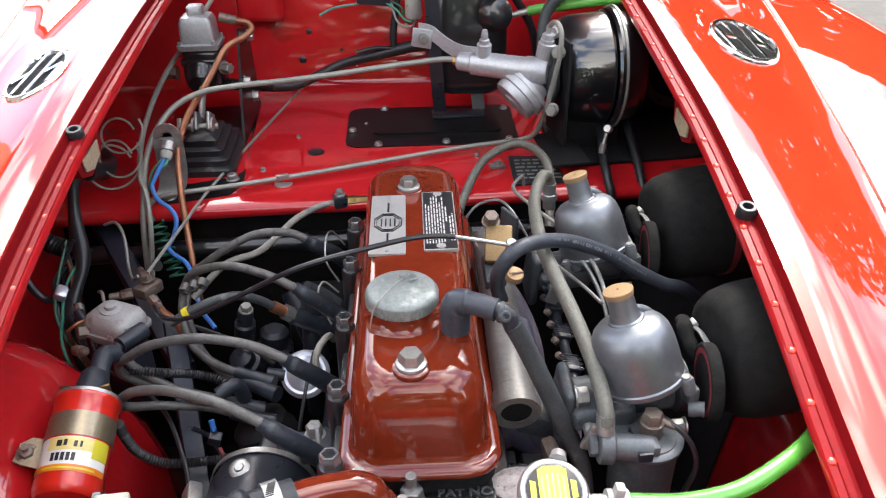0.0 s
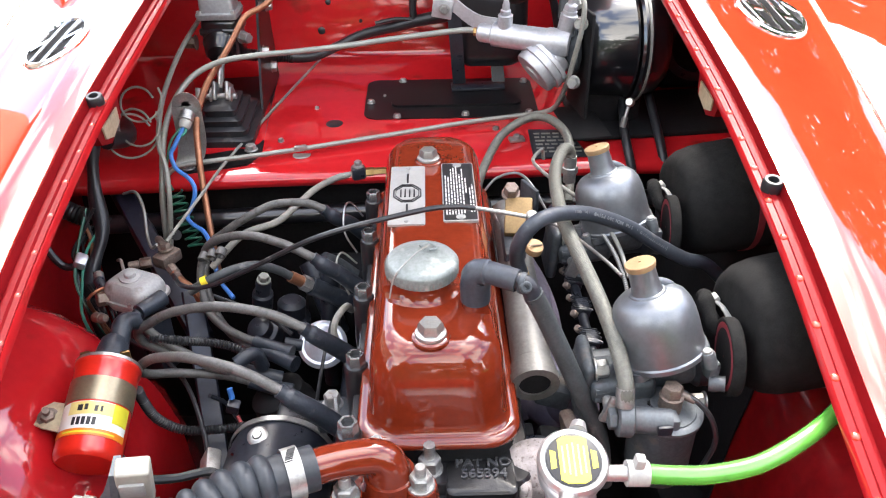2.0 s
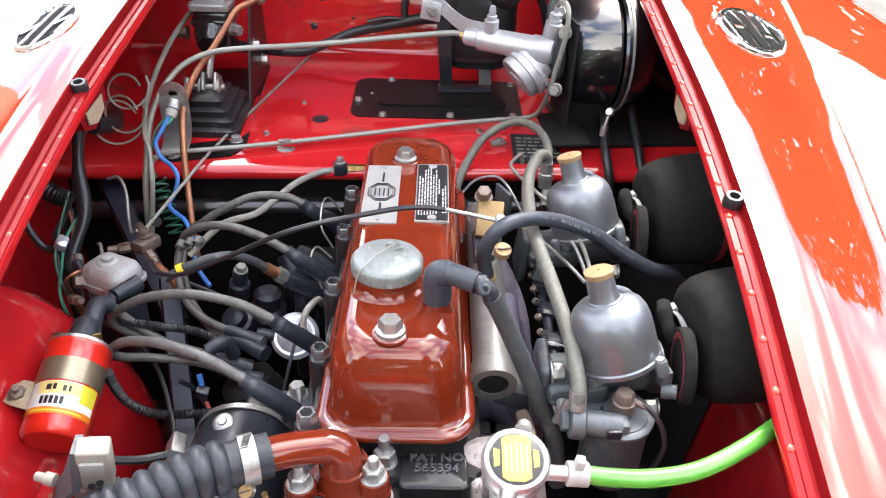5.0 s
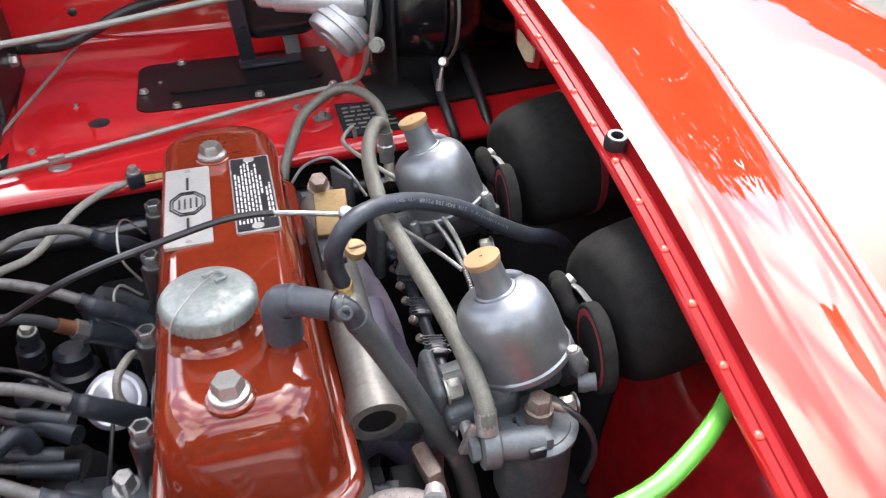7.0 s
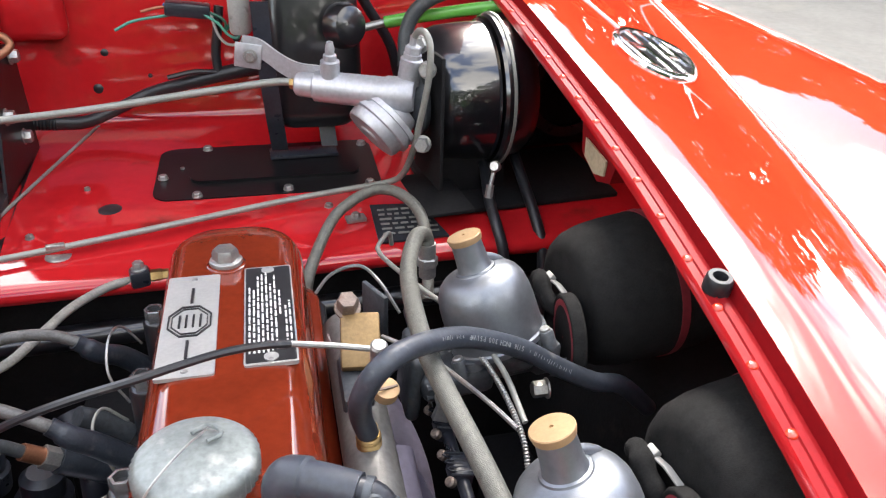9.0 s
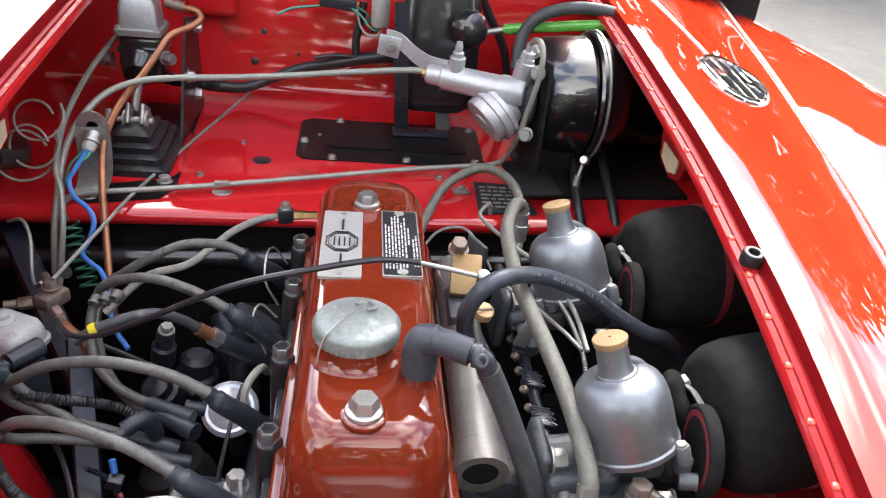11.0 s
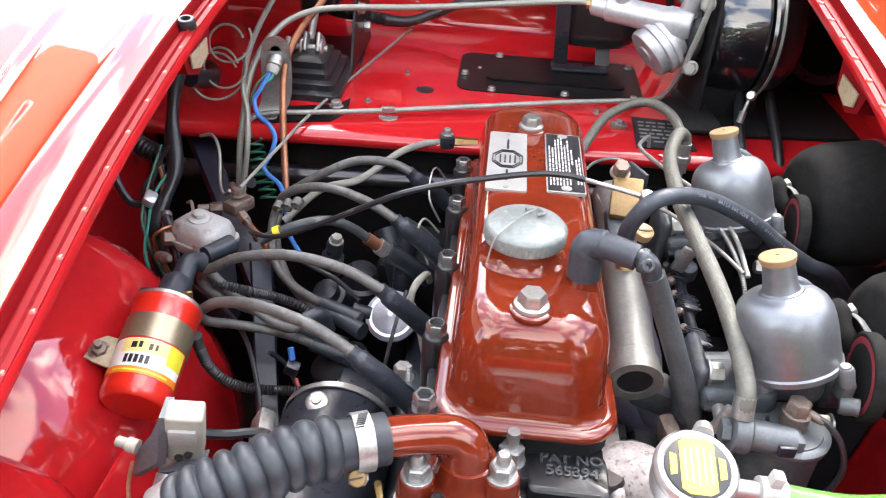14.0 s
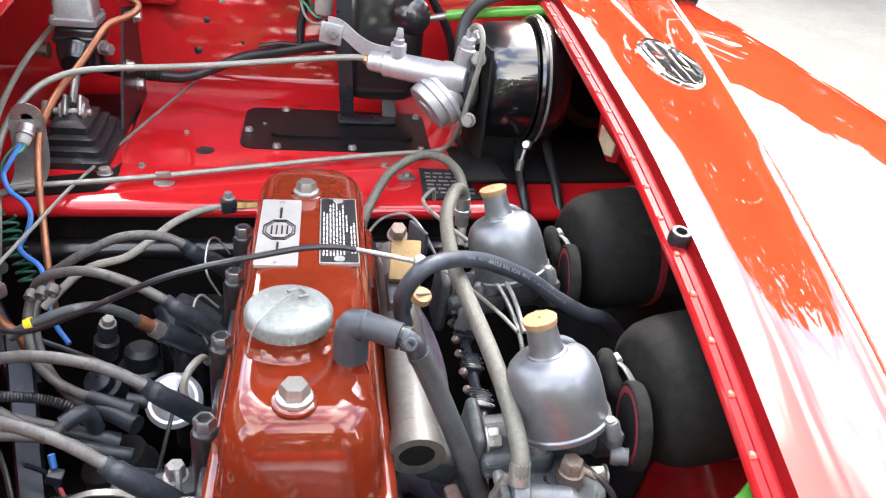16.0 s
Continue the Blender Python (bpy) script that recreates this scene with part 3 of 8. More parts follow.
bulkhead = thing("bulkhead", (0, 0.6, 0.66), "glossy red scuttle shelf and upright bulkhead with screws and plugs", "bulkhead", kind="structure")
part("shelf_panel", bm, BAY_RED, bulkhead, sharp=60)


def shelf_z(y):
    return lerp_table([(0.42, 0.7085), (0.50, 0.7185), (0.60, 0.7245), (0.70, 0.7285), (0.75, 0.731)], y)[0]


for x, y, r in ((-0.124, 0.540, 0.0125), (-0.030, 0.508, 0.005)):
    bm = bmesh.new()
    lathe(bm, (x, y, shelf_z(y) - 0.001), UP, [(r, 0), (r, 0.002), (r * 0.8, 0.0032), (r * 0.3, 0.0036)], 18)
    part("rubber_plug", bm, RUBBER, bulkhead, "black rubber hole plug")
for x, z, r in ((-0.148, 0.818, 0.005), (-0.161, 0.776, 0.0065), (0.005, 0.83, 0.005), (-0.10, 0.79, 0.003)):
    bm = bmesh.new()
    y = lerp_table([(0.745, 0.768), (0.80, 0.775), (0.87, 0.785)], z)[0]
    lathe(bm, (x, y + 0.001, z), (0, -1, 0), [(r, 0), (r, 0.002), (r * 0.7, 0.0035), (r * 0.2, 0.004)], 14)
    part("rubber_plug", bm, RUBBER, bulkhead, "black rubber hole plug")
for x, y, r in ((-0.188, 0.494, 0.0045), (0.089, 0.514, 0.005), (-0.152, 0.585, 0.0035), (-0.235, 0.655, 0.005), (-0.06, 0.62, 0.003)):
    hex_bolt("screw", (x, y, shelf_z(y)), UP, r * 1.5, 0.003, bulkhead, washer=r)
# Pressed panel bulge on the upright bulkhead.
bm = bmesh.new()
box(bm, (-0.215, 0.768, 0.875), (0.07, 0.03, 0.075), (0, 0, 0), 0.012, 3)
part("pressing", bm, BAY_RED, bulkhead)
# Rear crease seam.
bm = bmesh.new()
tube(bm, [(-0.40, 0.758, 0.7335), (-0.1, 0.760, 0.7335), (0.2, 0.762, 0.7335), (0.34, 0.762, 0.7335)], 0.0022, 6, 3)
part("seam", bm, BAY_RED, bulkhead)

# Lower bulkhead, tunnel and floor, black for the dark void below the shelf.
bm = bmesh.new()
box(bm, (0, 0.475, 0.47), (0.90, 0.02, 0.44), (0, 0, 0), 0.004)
single("bulkhead_lower", bm, DEEP, "black lower bulkhead put for the dark void below the shelf", "bulkhead", kind="structure")
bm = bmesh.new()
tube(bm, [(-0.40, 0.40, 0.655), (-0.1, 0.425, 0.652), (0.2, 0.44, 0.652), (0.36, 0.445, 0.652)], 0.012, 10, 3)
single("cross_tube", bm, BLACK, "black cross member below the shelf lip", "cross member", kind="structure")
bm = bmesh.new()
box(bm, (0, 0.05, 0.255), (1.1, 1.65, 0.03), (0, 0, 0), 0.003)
single("undertray", bm, DEEP, "black floor added to close the bay under the engine", "undertray", kind="structure")

# Unseen nose panel and closing panel behind the shelf, added against ground light.
bm = bmesh.new()
loft(bm, [[Vector((x, y, z - 0.10 * (x / 0.26) ** 2 * (0.3 if y > -0.6 else 1.0))) for y, z in ((-0.335, 0.695), (-0.40, 0.70), (-0.55, 0.675), (-0.75, 0.61), (-0.90, 0.50), (-0.98, 0.36), (-0.99, 0.25))] for x in (-0.34, -0.22, -0.11, 0.0, 0.11, 0.22, 0.34)], closed=False)
shell(bm, 0.002)
single("nose_panel", bm, RED, "unseen glossy red nose panel added to block ground reflections", "nose panel", kind="structure", sharp=60)
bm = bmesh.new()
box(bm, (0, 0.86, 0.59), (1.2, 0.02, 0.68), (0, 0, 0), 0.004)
single("firewall", bm, DEEP, "black closing panel added behind the shelf to block ground light", "firewall", kind="structure")

# Wheel arches that bulge into the bay.
def build_arch(name, y0, y1, top):
    bm = bmesh.new()
    rows = []
    n = 12
    for i in range(n + 1):
        y = y0 + (y1 - y0) * i / n
        k = max(0.0, (y - (y1 - 0.10)) / 0.10)
        sink = 0.14 * (1 - math.sqrt(max(0.0, 1 - k * k)))
        front = 0.30 - math.sqrt(max(0.0, 0.09 - min(0.0, y - 0.05) ** 2))
        zt = top - front - sink - 0.15 * max(0.0, (y0 + 0.05 - y) / 0.05) * 0.2
        prof = ((-0.445, zt + 0.012), (-0.385, zt + 0.008), (-0.352, zt - 0.008), (-0.326, zt - 0.034), (-0.302, zt - 0.066), (-0.283, zt - 0.10), (-0.270, zt - 0.15), (-0.264, 0.28))
        rows.append([Vector((px, y, pz)) for px, pz in prof])
    loft(bm, rows, closed=False)
    shell(bm, 0.002)
    return single(name, bm, BAY_RED, "glossy red inner wheel arch bulging into the bay", "wheel arch", kind="structure", sharp=60)


build_arch("wheel_arch_left", -0.055, 0.215, 0.724)
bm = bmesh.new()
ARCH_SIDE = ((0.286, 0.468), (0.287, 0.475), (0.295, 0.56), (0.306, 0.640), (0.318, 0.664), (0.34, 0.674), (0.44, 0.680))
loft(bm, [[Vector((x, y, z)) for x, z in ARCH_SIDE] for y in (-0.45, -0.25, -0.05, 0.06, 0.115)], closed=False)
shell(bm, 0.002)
single("wheel_arch_right", bm, ARCH_RED, "red inner wheel arch sill with shade and brown smudges in its colour", "wheel arch", kind="structure", sharp=60)
# Black panel added between the filters, where the arch is only in shade.
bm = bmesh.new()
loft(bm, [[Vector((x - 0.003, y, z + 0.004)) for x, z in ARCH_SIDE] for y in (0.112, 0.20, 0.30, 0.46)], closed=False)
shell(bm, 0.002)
single("shade_panel", bm, DEEP, "black panel added for the shade behind the wheel arch", "panel", kind="structure", sharp=60)
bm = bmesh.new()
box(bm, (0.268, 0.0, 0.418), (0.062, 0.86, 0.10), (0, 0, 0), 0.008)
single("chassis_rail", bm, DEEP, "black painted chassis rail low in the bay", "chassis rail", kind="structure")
# Round red bowl ahead of the arch.
bm = bmesh.new()
lathe(bm, (-0.358, -0.046, 0.606), (0.05, -1, -0.05), [(0.020, -0.004), (0.052, -0.002), (0.064, 0.004), (0.071, 0.014), (0.074, 0.028), (0.074, 0.30)], 48)
single("lamp_bowl", bm, BAY_RED, "round red lamp bowl ahead of the wheel arch", "lamp bowl", kind="structure")

# Unseen raised bonnet, angled and lined to shade the bay; scuttle top behind.
bonnet = thing("raised_bonnet", (MID, 0.82, 0.95), "unseen red bonnet propped open above the engine bay to shade it", "bonnet")
bm = bmesh.new()
rows = []
for i in range(9):
    s = i / 8
    ang = radians(60)
    yy, zz = 0.82 - 0.95 * s * math.cos(ang), 0.95 + 0.95 * s * math.sin(ang)
    w = 0.315 - 0.06 * s
    rows.append([Vector((MID + w * k, yy + 0.05 * (1 - k * k) * math.sin(ang), zz + 0.05 * (1 - k * k) * math.cos(ang))) for k in (-1, -0.8, -0.5, -0.2, 0.2, 0.5, 0.8, 1)])
loft(bm, rows, closed=False)
shell(bm, 0.002)
part("skin", bm, RED, bonnet, sharp=60)
bm = bmesh.new()
rows = [[p + Vector((0, 0.004, -0.012)) for p in row[1:-1]] for row in rows[:-1]]
loft(bm, rows, closed=False)
shell(bm, 0.003)
part("liner", bm, FELT, bonnet, "dark felt liner added under the bonnet to cut red reflections", sharp=60)
for k in (-1, 1):
    bm = bmesh.new()
    tube(bm, [(MID + k * 0.305, 0.81, 0.947), (MID + k * 0.275, 0.585, 1.355), (MID + k * 0.248, 0.355, 1.755)], 0.009, 8, 4)
    part("edge_frame", bm, RED, bonnet)
bm = bmesh.new()
loft(bm, [[Vector((x, y, z)) for y, z in ((0.80, 0.934), (0.83, 0.952), (0.95, 0.965), (1.15, 0.97), (1.4, 0.96))] for x in (-0.62, -0.4, -0.2, 0, 0.2, 0.4, 0.62)], closed=False)
shell(bm, 0.002)
single("scuttle", bm, RED, "glossy red scuttle panel behind the bonnet", "scuttle", kind="structure", sharp=60)

# Ground and unseen trees: ahead fitted to wing reflections, behind added against low sky.
bm = bmesh.new()
rows = []
for i in range(25):
    rows.append([Vector(((i - 12) * 25.0, (j - 12) * 25.0, 0.0)) for j in range(25)])
loft(bm, rows, closed=False)
single("ground", bm, PAVING, "pale worn concrete yard", "ground", kind="structure")


def build_tree(at, high, seed):
    rng = random.Random(seed)
    ob = thing("tree", at, "leafy green tree out of view beside the yard", "tree", "trees round the yard")
    bx, by, bz = at
    bm = bmesh.new()
    lathe(bm, at, UP, [(0.22, 0), (0.17, 0.5), (0.14, high * 0.35), (0.08, high * 0.7), (0.03, high * 0.92)], 10)
    for i in range(8):
        a, h = rng.random() * math.tau, high * (0.3 + 0.06 * i)
        rod(bm, (bx, by, h), (bx + 1.3 * math.cos(a), by + 1.3 * math.sin(a), h + 0.9), 0.06, 0.02, 6)
    part("trunk", bm, BARK, ob)
    verts, faces = [], []
    for i in range(int(120 * high ** 2)):
        a, c = rng.random() * math.tau, rng.random()
        h = 0.14 + 0.89 * c
        spread = high * 0.34 * math.sqrt(max(0.10, 1 - ((h - 0.56) / 0.50) ** 2)) * (0.55 + 0.45 * rng.random()) * (0.8 + 0.3 * math.sin(3 * a + 7 * c + seed))
        p = Vector((bx + spread * math.cos(a), by + spread * math.sin(a), high * h))
        q = Vector((rng.gauss(0, 1), rng.gauss(0, 1), rng.gauss(0, 1))).normalized()
        u, w = basis(q)
        s = 0.14 + 0.16 * rng.random()
        if noise.noise(Vector((5.5 * a, high * h * 2.2, seed))) > 0.11:
            continue
        k = len(verts)
        verts += [p + u * s, p + w * s * 0.6, p - u * s, p - w * s * 0.6]
        faces.append((k, k + 1, k + 2, k + 3))
    me = bpy.data.meshes.new("crown")
    me.from_pydata([v - Vector(at) for v in verts], [], faces)
    me.materials.append(LEAF)
    crown = new("crown", me)
    crown.parent = ob
    return ob


for i, (x, y, h) in enumerate(((3.2, 13.0, 7.0), (6.6, 11.0, 7.7), (8.9, 8.4, 8.0), (-1.5, 17.5, 5.6), (-6.5, 18.0, 7.0), (-5.5, -9.5, 6.5), (5.0, -9.5, 7.0))):
    build_tree((x, y, 0.0), h, 11 + i)

# An unseen hedge added to darken reflections, and houses on both sides.
def build_hedge(x0, x1, y, high, seed):
    rng = random.Random(seed)
    verts, faces = [], []
    for i in range(5200):
        p = Vector((rng.uniform(x0, x1), y + rng.uniform(-0.5, 0.5), high * rng.random() ** 0.8 + 0.06 * math.sin(i)))
        u, w = basis(Vector((rng.gauss(0, 1), rng.gauss(0, 1), rng.gauss(0, 1))).normalized())
        s = 0.12 + 0.12 * rng.random()
        k = len(verts)
        verts += [p + u * s, p + w * s * 0.6, p - u * s, p - w * s * 0.6]
        faces.append((k, k + 1, k + 2, k + 3))
    me = bpy.data.meshes.new("hedge")
    me.from_pydata(verts, [], faces)
    me.materials.append(LEAF)
    return tagged(new("hedge", me), "unseen green hedge added to darken reflections in the bay", "hedge", kind="stuff")


build_hedge(-7.0, 7.0, -5.0, 2.6, 77)


def build_house(x, y, wide, deep, eaves, ridge, turn, mat):
    """A brick house with a pitched slate roof; its long front faces the yard."""
    ob = thing("house", (0, 0, 0), "two-storey house with slate roof, out of view beside the yard", "house", "houses")
    bm = bmesh.new()
    box(bm, (0, 0, eaves / 2), (deep, wide, eaves), (0, 0, 0), 0.02)
    part("wall", bm, mat, ob)
    bm = bmesh.new()
    loft(bm, [[Vector((-deep / 2 - 0.3, yy, eaves)), Vector((deep / 2 + 0.3, yy, eaves)), Vector((deep / 2 + 0.3, yy, eaves + 0.15)), Vector((0, yy, ridge)), Vector((-deep / 2 - 0.3, yy, eaves + 0.15))] for yy in (-wide / 2 - 0.25, wide / 2 + 0.25)])
    part("roof", bm, SLATE, ob, sharp=20)
    for sx in (-1, 1):
        for k in (-0.3, 0.0, 0.3):
            for z in (1.5, 4.0, 6.5):
                if z + 0.8 < eaves:
                    bm = bmesh.new()
                    box(bm, (sx * (deep / 2 + 0.02), wide * k, z), (0.06, 1.2, 1.3), (0, 0, 0), 0.01)
                    win = part("window", bm, LABEL_WHITE, ob, "white framed window")
                    for q in (-0.29, 0.29):
                        bm = bmesh.new()
                        box(bm, (sx * (deep / 2 + 0.052), wide * k + q, z), (0.008, 0.5, 1.12), (0, 0, 0), 0.002)
                        part("pane", bm, BLACK, win)
    ob.location = (x, y, 0)
    ob.rotation_euler = (0, 0, radians(turn))
    return ob


build_house(12.0, -1.3, 8.0, 6.0, 4.0, 6.0, 0, BRICK)
# Assumed house, added to tint the left wing's reflection and block sky.
build_house(-9.2, 2.4, 8.4, 6.0, 4.4, 6.4, -4, RENDER)
# ---- engine ----
CX = 0.004
block = thing("engine_block", (0, 0.17, 0.28), "black engine block below the cylinder head", "engine block")
bm = bmesh.new()
box(bm, (0.0, 0.17, 0.44), (0.15, 0.42, 0.32), (0, 0, 0), 0.012)
part("crankcase", bm, DEEP, block)
bm = bmesh.new()
box(bm, (-0.085, 0.13, 0.545), (0.03, 0.26, 0.05), (0, 0, 0), 0.008)
part("side_cover", bm, SATIN, block)
bm = bmesh.new()
tube(bm, [(-0.115, 0.26, 0.52), (-0.112, 0.262, 0.60), (-0.108, 0.265, 0.66), (-0.10, 0.267, 0.675)], 0.011, 10, 4)
part("oil_pipe", bm, SATIN, block)

head = thing("cylinder_head", (0, 0.15, 0.60), "black enamelled cylinder head with raised casting letters", "cylinder head")
bm = bmesh.new()
loft(bm, [oblong(CX, 0.164, 0.068, 0.214, 0.012, z) for z in (0.60, 0.6945)] + [oblong(CX, 0.164, 0.0665, 0.2125, 0.012, 0.697)])
part("casting", bm, BLACK, head)
# Front water outlet block with a raised pad.
bm = bmesh.new()
loft(bm, [oblong(-0.004, -0.045, 0.062, 0.040, 0.012, z) for z in (0.61, 0.682)] + [oblong(-0.004, -0.044, 0.060, 0.038, 0.012, 0.686)])
part("water_outlet", bm, HEAD_BLACK, head)
bm = bmesh.new()
loft(bm, [oblong(0.035, -0.038, 0.026, 0.022, 0.006, 0.684), oblong(0.035, -0.038, 0.0255, 0.0215, 0.006, 0.6965), oblong(0.035, -0.038, 0.024, 0.020, 0.006, 0.698)])
part("pad", bm, HEAD_BLACK, head)


def letters(text, size, at, parent, mat, thick=0.0012, turn=(0, 0, 0), name="lettering"):
    cu = bpy.data.curves.new(name, "FONT")
    cu.body, cu.size, cu.extrude, cu.align_x, cu.align_y = text, size, thick, "CENTER", "CENTER"
    cu.bevel_depth, cu.resolution_u = 0.0003, 3
    tmp = bpy.data.objects.new(name, cu)
    me = bpy.data.meshes.new_from_object(tmp)
    bpy.data.objects.remove(tmp)
    me.materials.clear()
    me.materials.append(mat)
    ob = new(name, me)
    ob.parent = parent
    ob.location = Vector(at) - Vector(root_of(parent).location)
    ob.rotation_euler = [radians(a) for a in turn]
    return ob


letters("PAT NO", 0.0112, (0.037, -0.0320, 0.6985), head, WORN_LETTER)
letters("565394", 0.0112, (0.037, -0.0425, 0.6985), head, WORN_LETTER)


def stud(x, y, base, top, name="stud_sleeve"):
    """A black sleeve with a plated hexagon socket nut on it."""
    bm = bmesh.new()
    lathe(bm, (x, y, base), UP, [(0.0125, 0), (0.0125, 0.004), (0.0105, 0.006), (0.0100, top - base - 0.013), (0.0088, top - base - 0.011)], 18)
    sleeve = part(name, bm, BLACK, head)
    bm = bmesh.new()
    r = 0.0135 / math.sqrt(3)
    c = Vector((x, y, top - 0.012))
    loft(bm, [circle(c, UP, r, 6), circle(c + UP * 0.011, UP, r, 6), circle(c + UP * 0.012, UP, r * 0.9, 6), circle(c + UP * 0.012, UP, r * 0.66, 6), circle(c + UP * 0.006, UP, r * 0.62, 6)])
    nut = part("nut", bm, SOCKET_NUT, sleeve)
    # Black disc that puts the socket's inner shade into colour.
    bm = bmesh.new()
    lathe(bm, (x, y, top - 0.0058), UP, [(r * 0.6, 0), (r * 0.6, 0.0006)], 12)
    tagged(part("socket", bm, INK, sleeve), "black disc for the shade in the hexagon socket")


for y in (-0.020, 0.055, 0.149, 0.246, 0.329):
    stud(-0.0605, y, 0.645 if y > 0 else 0.69, 0.732)
for x, y, top in ((-0.040, -0.030, 0.724), (-0.002, -0.035, 0.722)):
    bm = bmesh.new()
    lathe(bm, (x, y, 0.686), UP, [(0.011, 0), (0.011, top - 0.712), (0.009, top - 0.711)], 16)
    boss = part("stud_boss", bm, BLACK, head)
    hex_bolt("nut", (x, y, top - 0.025), UP, 0.0145, 0.011, boss, washer=0.0098)
    bm = bmesh.new()
    rod(bm, (x, y, top - 0.016), (x, y, top), 0.0042, seg=10)
    part("stud", bm, STEEL, boss)
bm = bmesh.new()
tube(bm, [(-0.074, 0.045, 0.62), (-0.077, 0.04, 0.66), (-0.078, 0.042, 0.70)], 0.0022, 6, 4, ripple=0.0006, pitch=0.0025)
part("drain_spring", bm, STEEL, head)

# Rocker cover: drawn steel with a rolled flange and a domed top.
cover = thing("rocker_cover", (CX, 0.168, 0.699), "glossy maroon rocker cover with two plates and filler cap", "rocker cover")
bm = bmesh.new()
yc, hy = 0.1665, 0.1985
rings = [oblong(CX, yc, hx, hy + dy, r, z, 8) for hx, dy, r, z in (
    (0.0590, 0.001, 0.026, 0.7095), (0.0612, 0.003, 0.027, 0.7115), (0.0608, 0.0026, 0.027, 0.7145), (0.0590, 0.001, 0.026, 0.7165), (0.0545, -0.004, 0.023, 0.7168), (0.0520, -0.0065, 0.024, 0.7180),
    (0.0515, -0.007, 0.026, 0.7260), (0.0503, -0.008, 0.028, 0.7450), (0.0492, -0.010, 0.029, 0.7620), (0.0480, -0.012, 0.030, 0.7690), (0.0455, -0.0145, 0.030, 0.7760),
    (0.0418, -0.018, 0.029, 0.7815), (0.0370, -0.023, 0.026, 0.7852), (0.0310, -0.030, 0.022, 0.7872), (0.020, -0.045, 0.012, 0.7880))]
loft(bm, rings)
part("shell", bm, MAROON, cover, sharp=70)
bm = bmesh.new()
loft(bm, [oblong(CX, yc, 0.0570, hy - 0.001, 0.025, z, 8) for z in (0.6935, 0.7093)])
part("gasket", bm, DEEP, cover)
for y in (0.0, 0.28):
    bm = bmesh.new()
    lathe(bm, (0, y, 0.7868), UP, [(0.0138, 0), (0.0134, 0.0016), (0.0118, 0.0026)], 24)
    seat = part("bolt_seat", bm, MAROON, cover)
    bm = bmesh.new()
    lathe(bm, (0, y, 0.7895), UP, [(0.0112, 0), (0.0115, 0.0012), (0.0110, 0.0026), (0.0095, 0.0034)], 24)
    part("cup_washer", bm, STEEL, seat, "plated cup washer")
    bm = bmesh.new()
    hexagon(bm, (0, y, 0.7925), UP, 0.0158, 0.0080, 0.0024)
    part("bolt", bm, BOLT, seat)
# Oil filler neck and cap.
cx, cy = -0.006, 0.0625
bm = bmesh.new()
lathe(bm, (cx, cy, 0.7868), UP, [(0.031, 0), (0.029, 0.002), (0.0265, 0.004), (0.0250, 0.010), (0.0240, 0.018)], 30)
part("filler_neck", bm, MAROON, cover)
bm = bmesh.new()
prof = [(0.0262, 0.0), (0.0273, 0.0012), (0.0275, 0.0092), (0.0270, 0.0108), (0.0258, 0.0122), (0.0245, 0.0129), (0.0190, 0.0143), (0.012, 0.0156), (0.004, 0.0163), (0.0005, 0.0164)]
seg = 96
rows = []
for r, h in prof:
    rows.append([Vector((cx + (r + (0.0009 if (i % 2 and 0.001 < h < 0.0100) else 0)) * math.cos(i * math.tau / seg), cy + (r + (0.0009 if (i % 2 and 0.001 < h < 0.0100) else 0)) * math.sin(i * math.tau / seg), 0.8005 + h)) for i in range(seg)])
loft(bm, rows)
cap = part("filler_cap", bm, ZINC_CAP, cover, "dull plated knurled filler cap")
bm = bmesh.new()
tube(bm, [(cx + 0.006, cy + 0.010, 0.8190), (cx - 0.004, cy - 0.004, 0.8200), (cx - 0.015, cy - 0.018, 0.8165), (cx - 0.021, cy - 0.0215, 0.808), (cx - 0.024, cy - 0.026, 0.795)], 0.0006, 6, 6)
part("locking_wire", bm, STEEL, cap)
bm = bmesh.new()
tube(bm, [(cx - 0.001, cy + 0.008, 0.8186), (cx + 0.006, cy + 0.013, 0.8180), (cx + 0.012, cy + 0.006, 0.8182), (cx + 0.006, cy + 0.001, 0.8192)], 0.0011, 6, 6)
part("embossed_mark", bm, ZINC_CAP, cap)


def plate_on_cover(x, y, hx, hy_, name, label, mat):
    bm = bmesh.new()
    loft(bm, [oblong(x, y, hx, hy_, 0.002, z) for z in (0.7868, 0.7893)])
    return part(name, bm, mat, cover, label)


logo = plate_on_cover(-0.0200, 0.2085, 0.0165, 0.0560, "maker_plate", "satin metal plate with octagon emblem", PLATE_ALU)
for k, (r1, r2) in enumerate(((0.0140, 0.0131), (0.0116, 0.0111))):
    bm = bmesh.new()
    c = Vector((-0.0200, 0.2085, 0.7898))
    ring_band(bm, c, UP, r2, r1, 0.0009, 8)
    bmesh.ops.rotate(bm, verts=bm.verts, cent=c, matrix=Matrix.Rotation(radians(22.5), 3, "Z"))
    bmesh.ops.scale(bm, verts=bm.verts, vec=(1, 1.3, 1), space=Matrix.Translation(-c))
    part("octagon", bm, INK, logo)
for dx, wd in ((-0.0060, 0.0013), (-0.0020, 0.0012), (0.0022, 0.0012), (0.0064, 0.0013)):
    bm = bmesh.new()
    box(bm, (-0.0200 + dx, 0.2085, 0.7897), (wd, 0.0135, 0.0009))
    part("emblem_bar", bm, INK, logo)
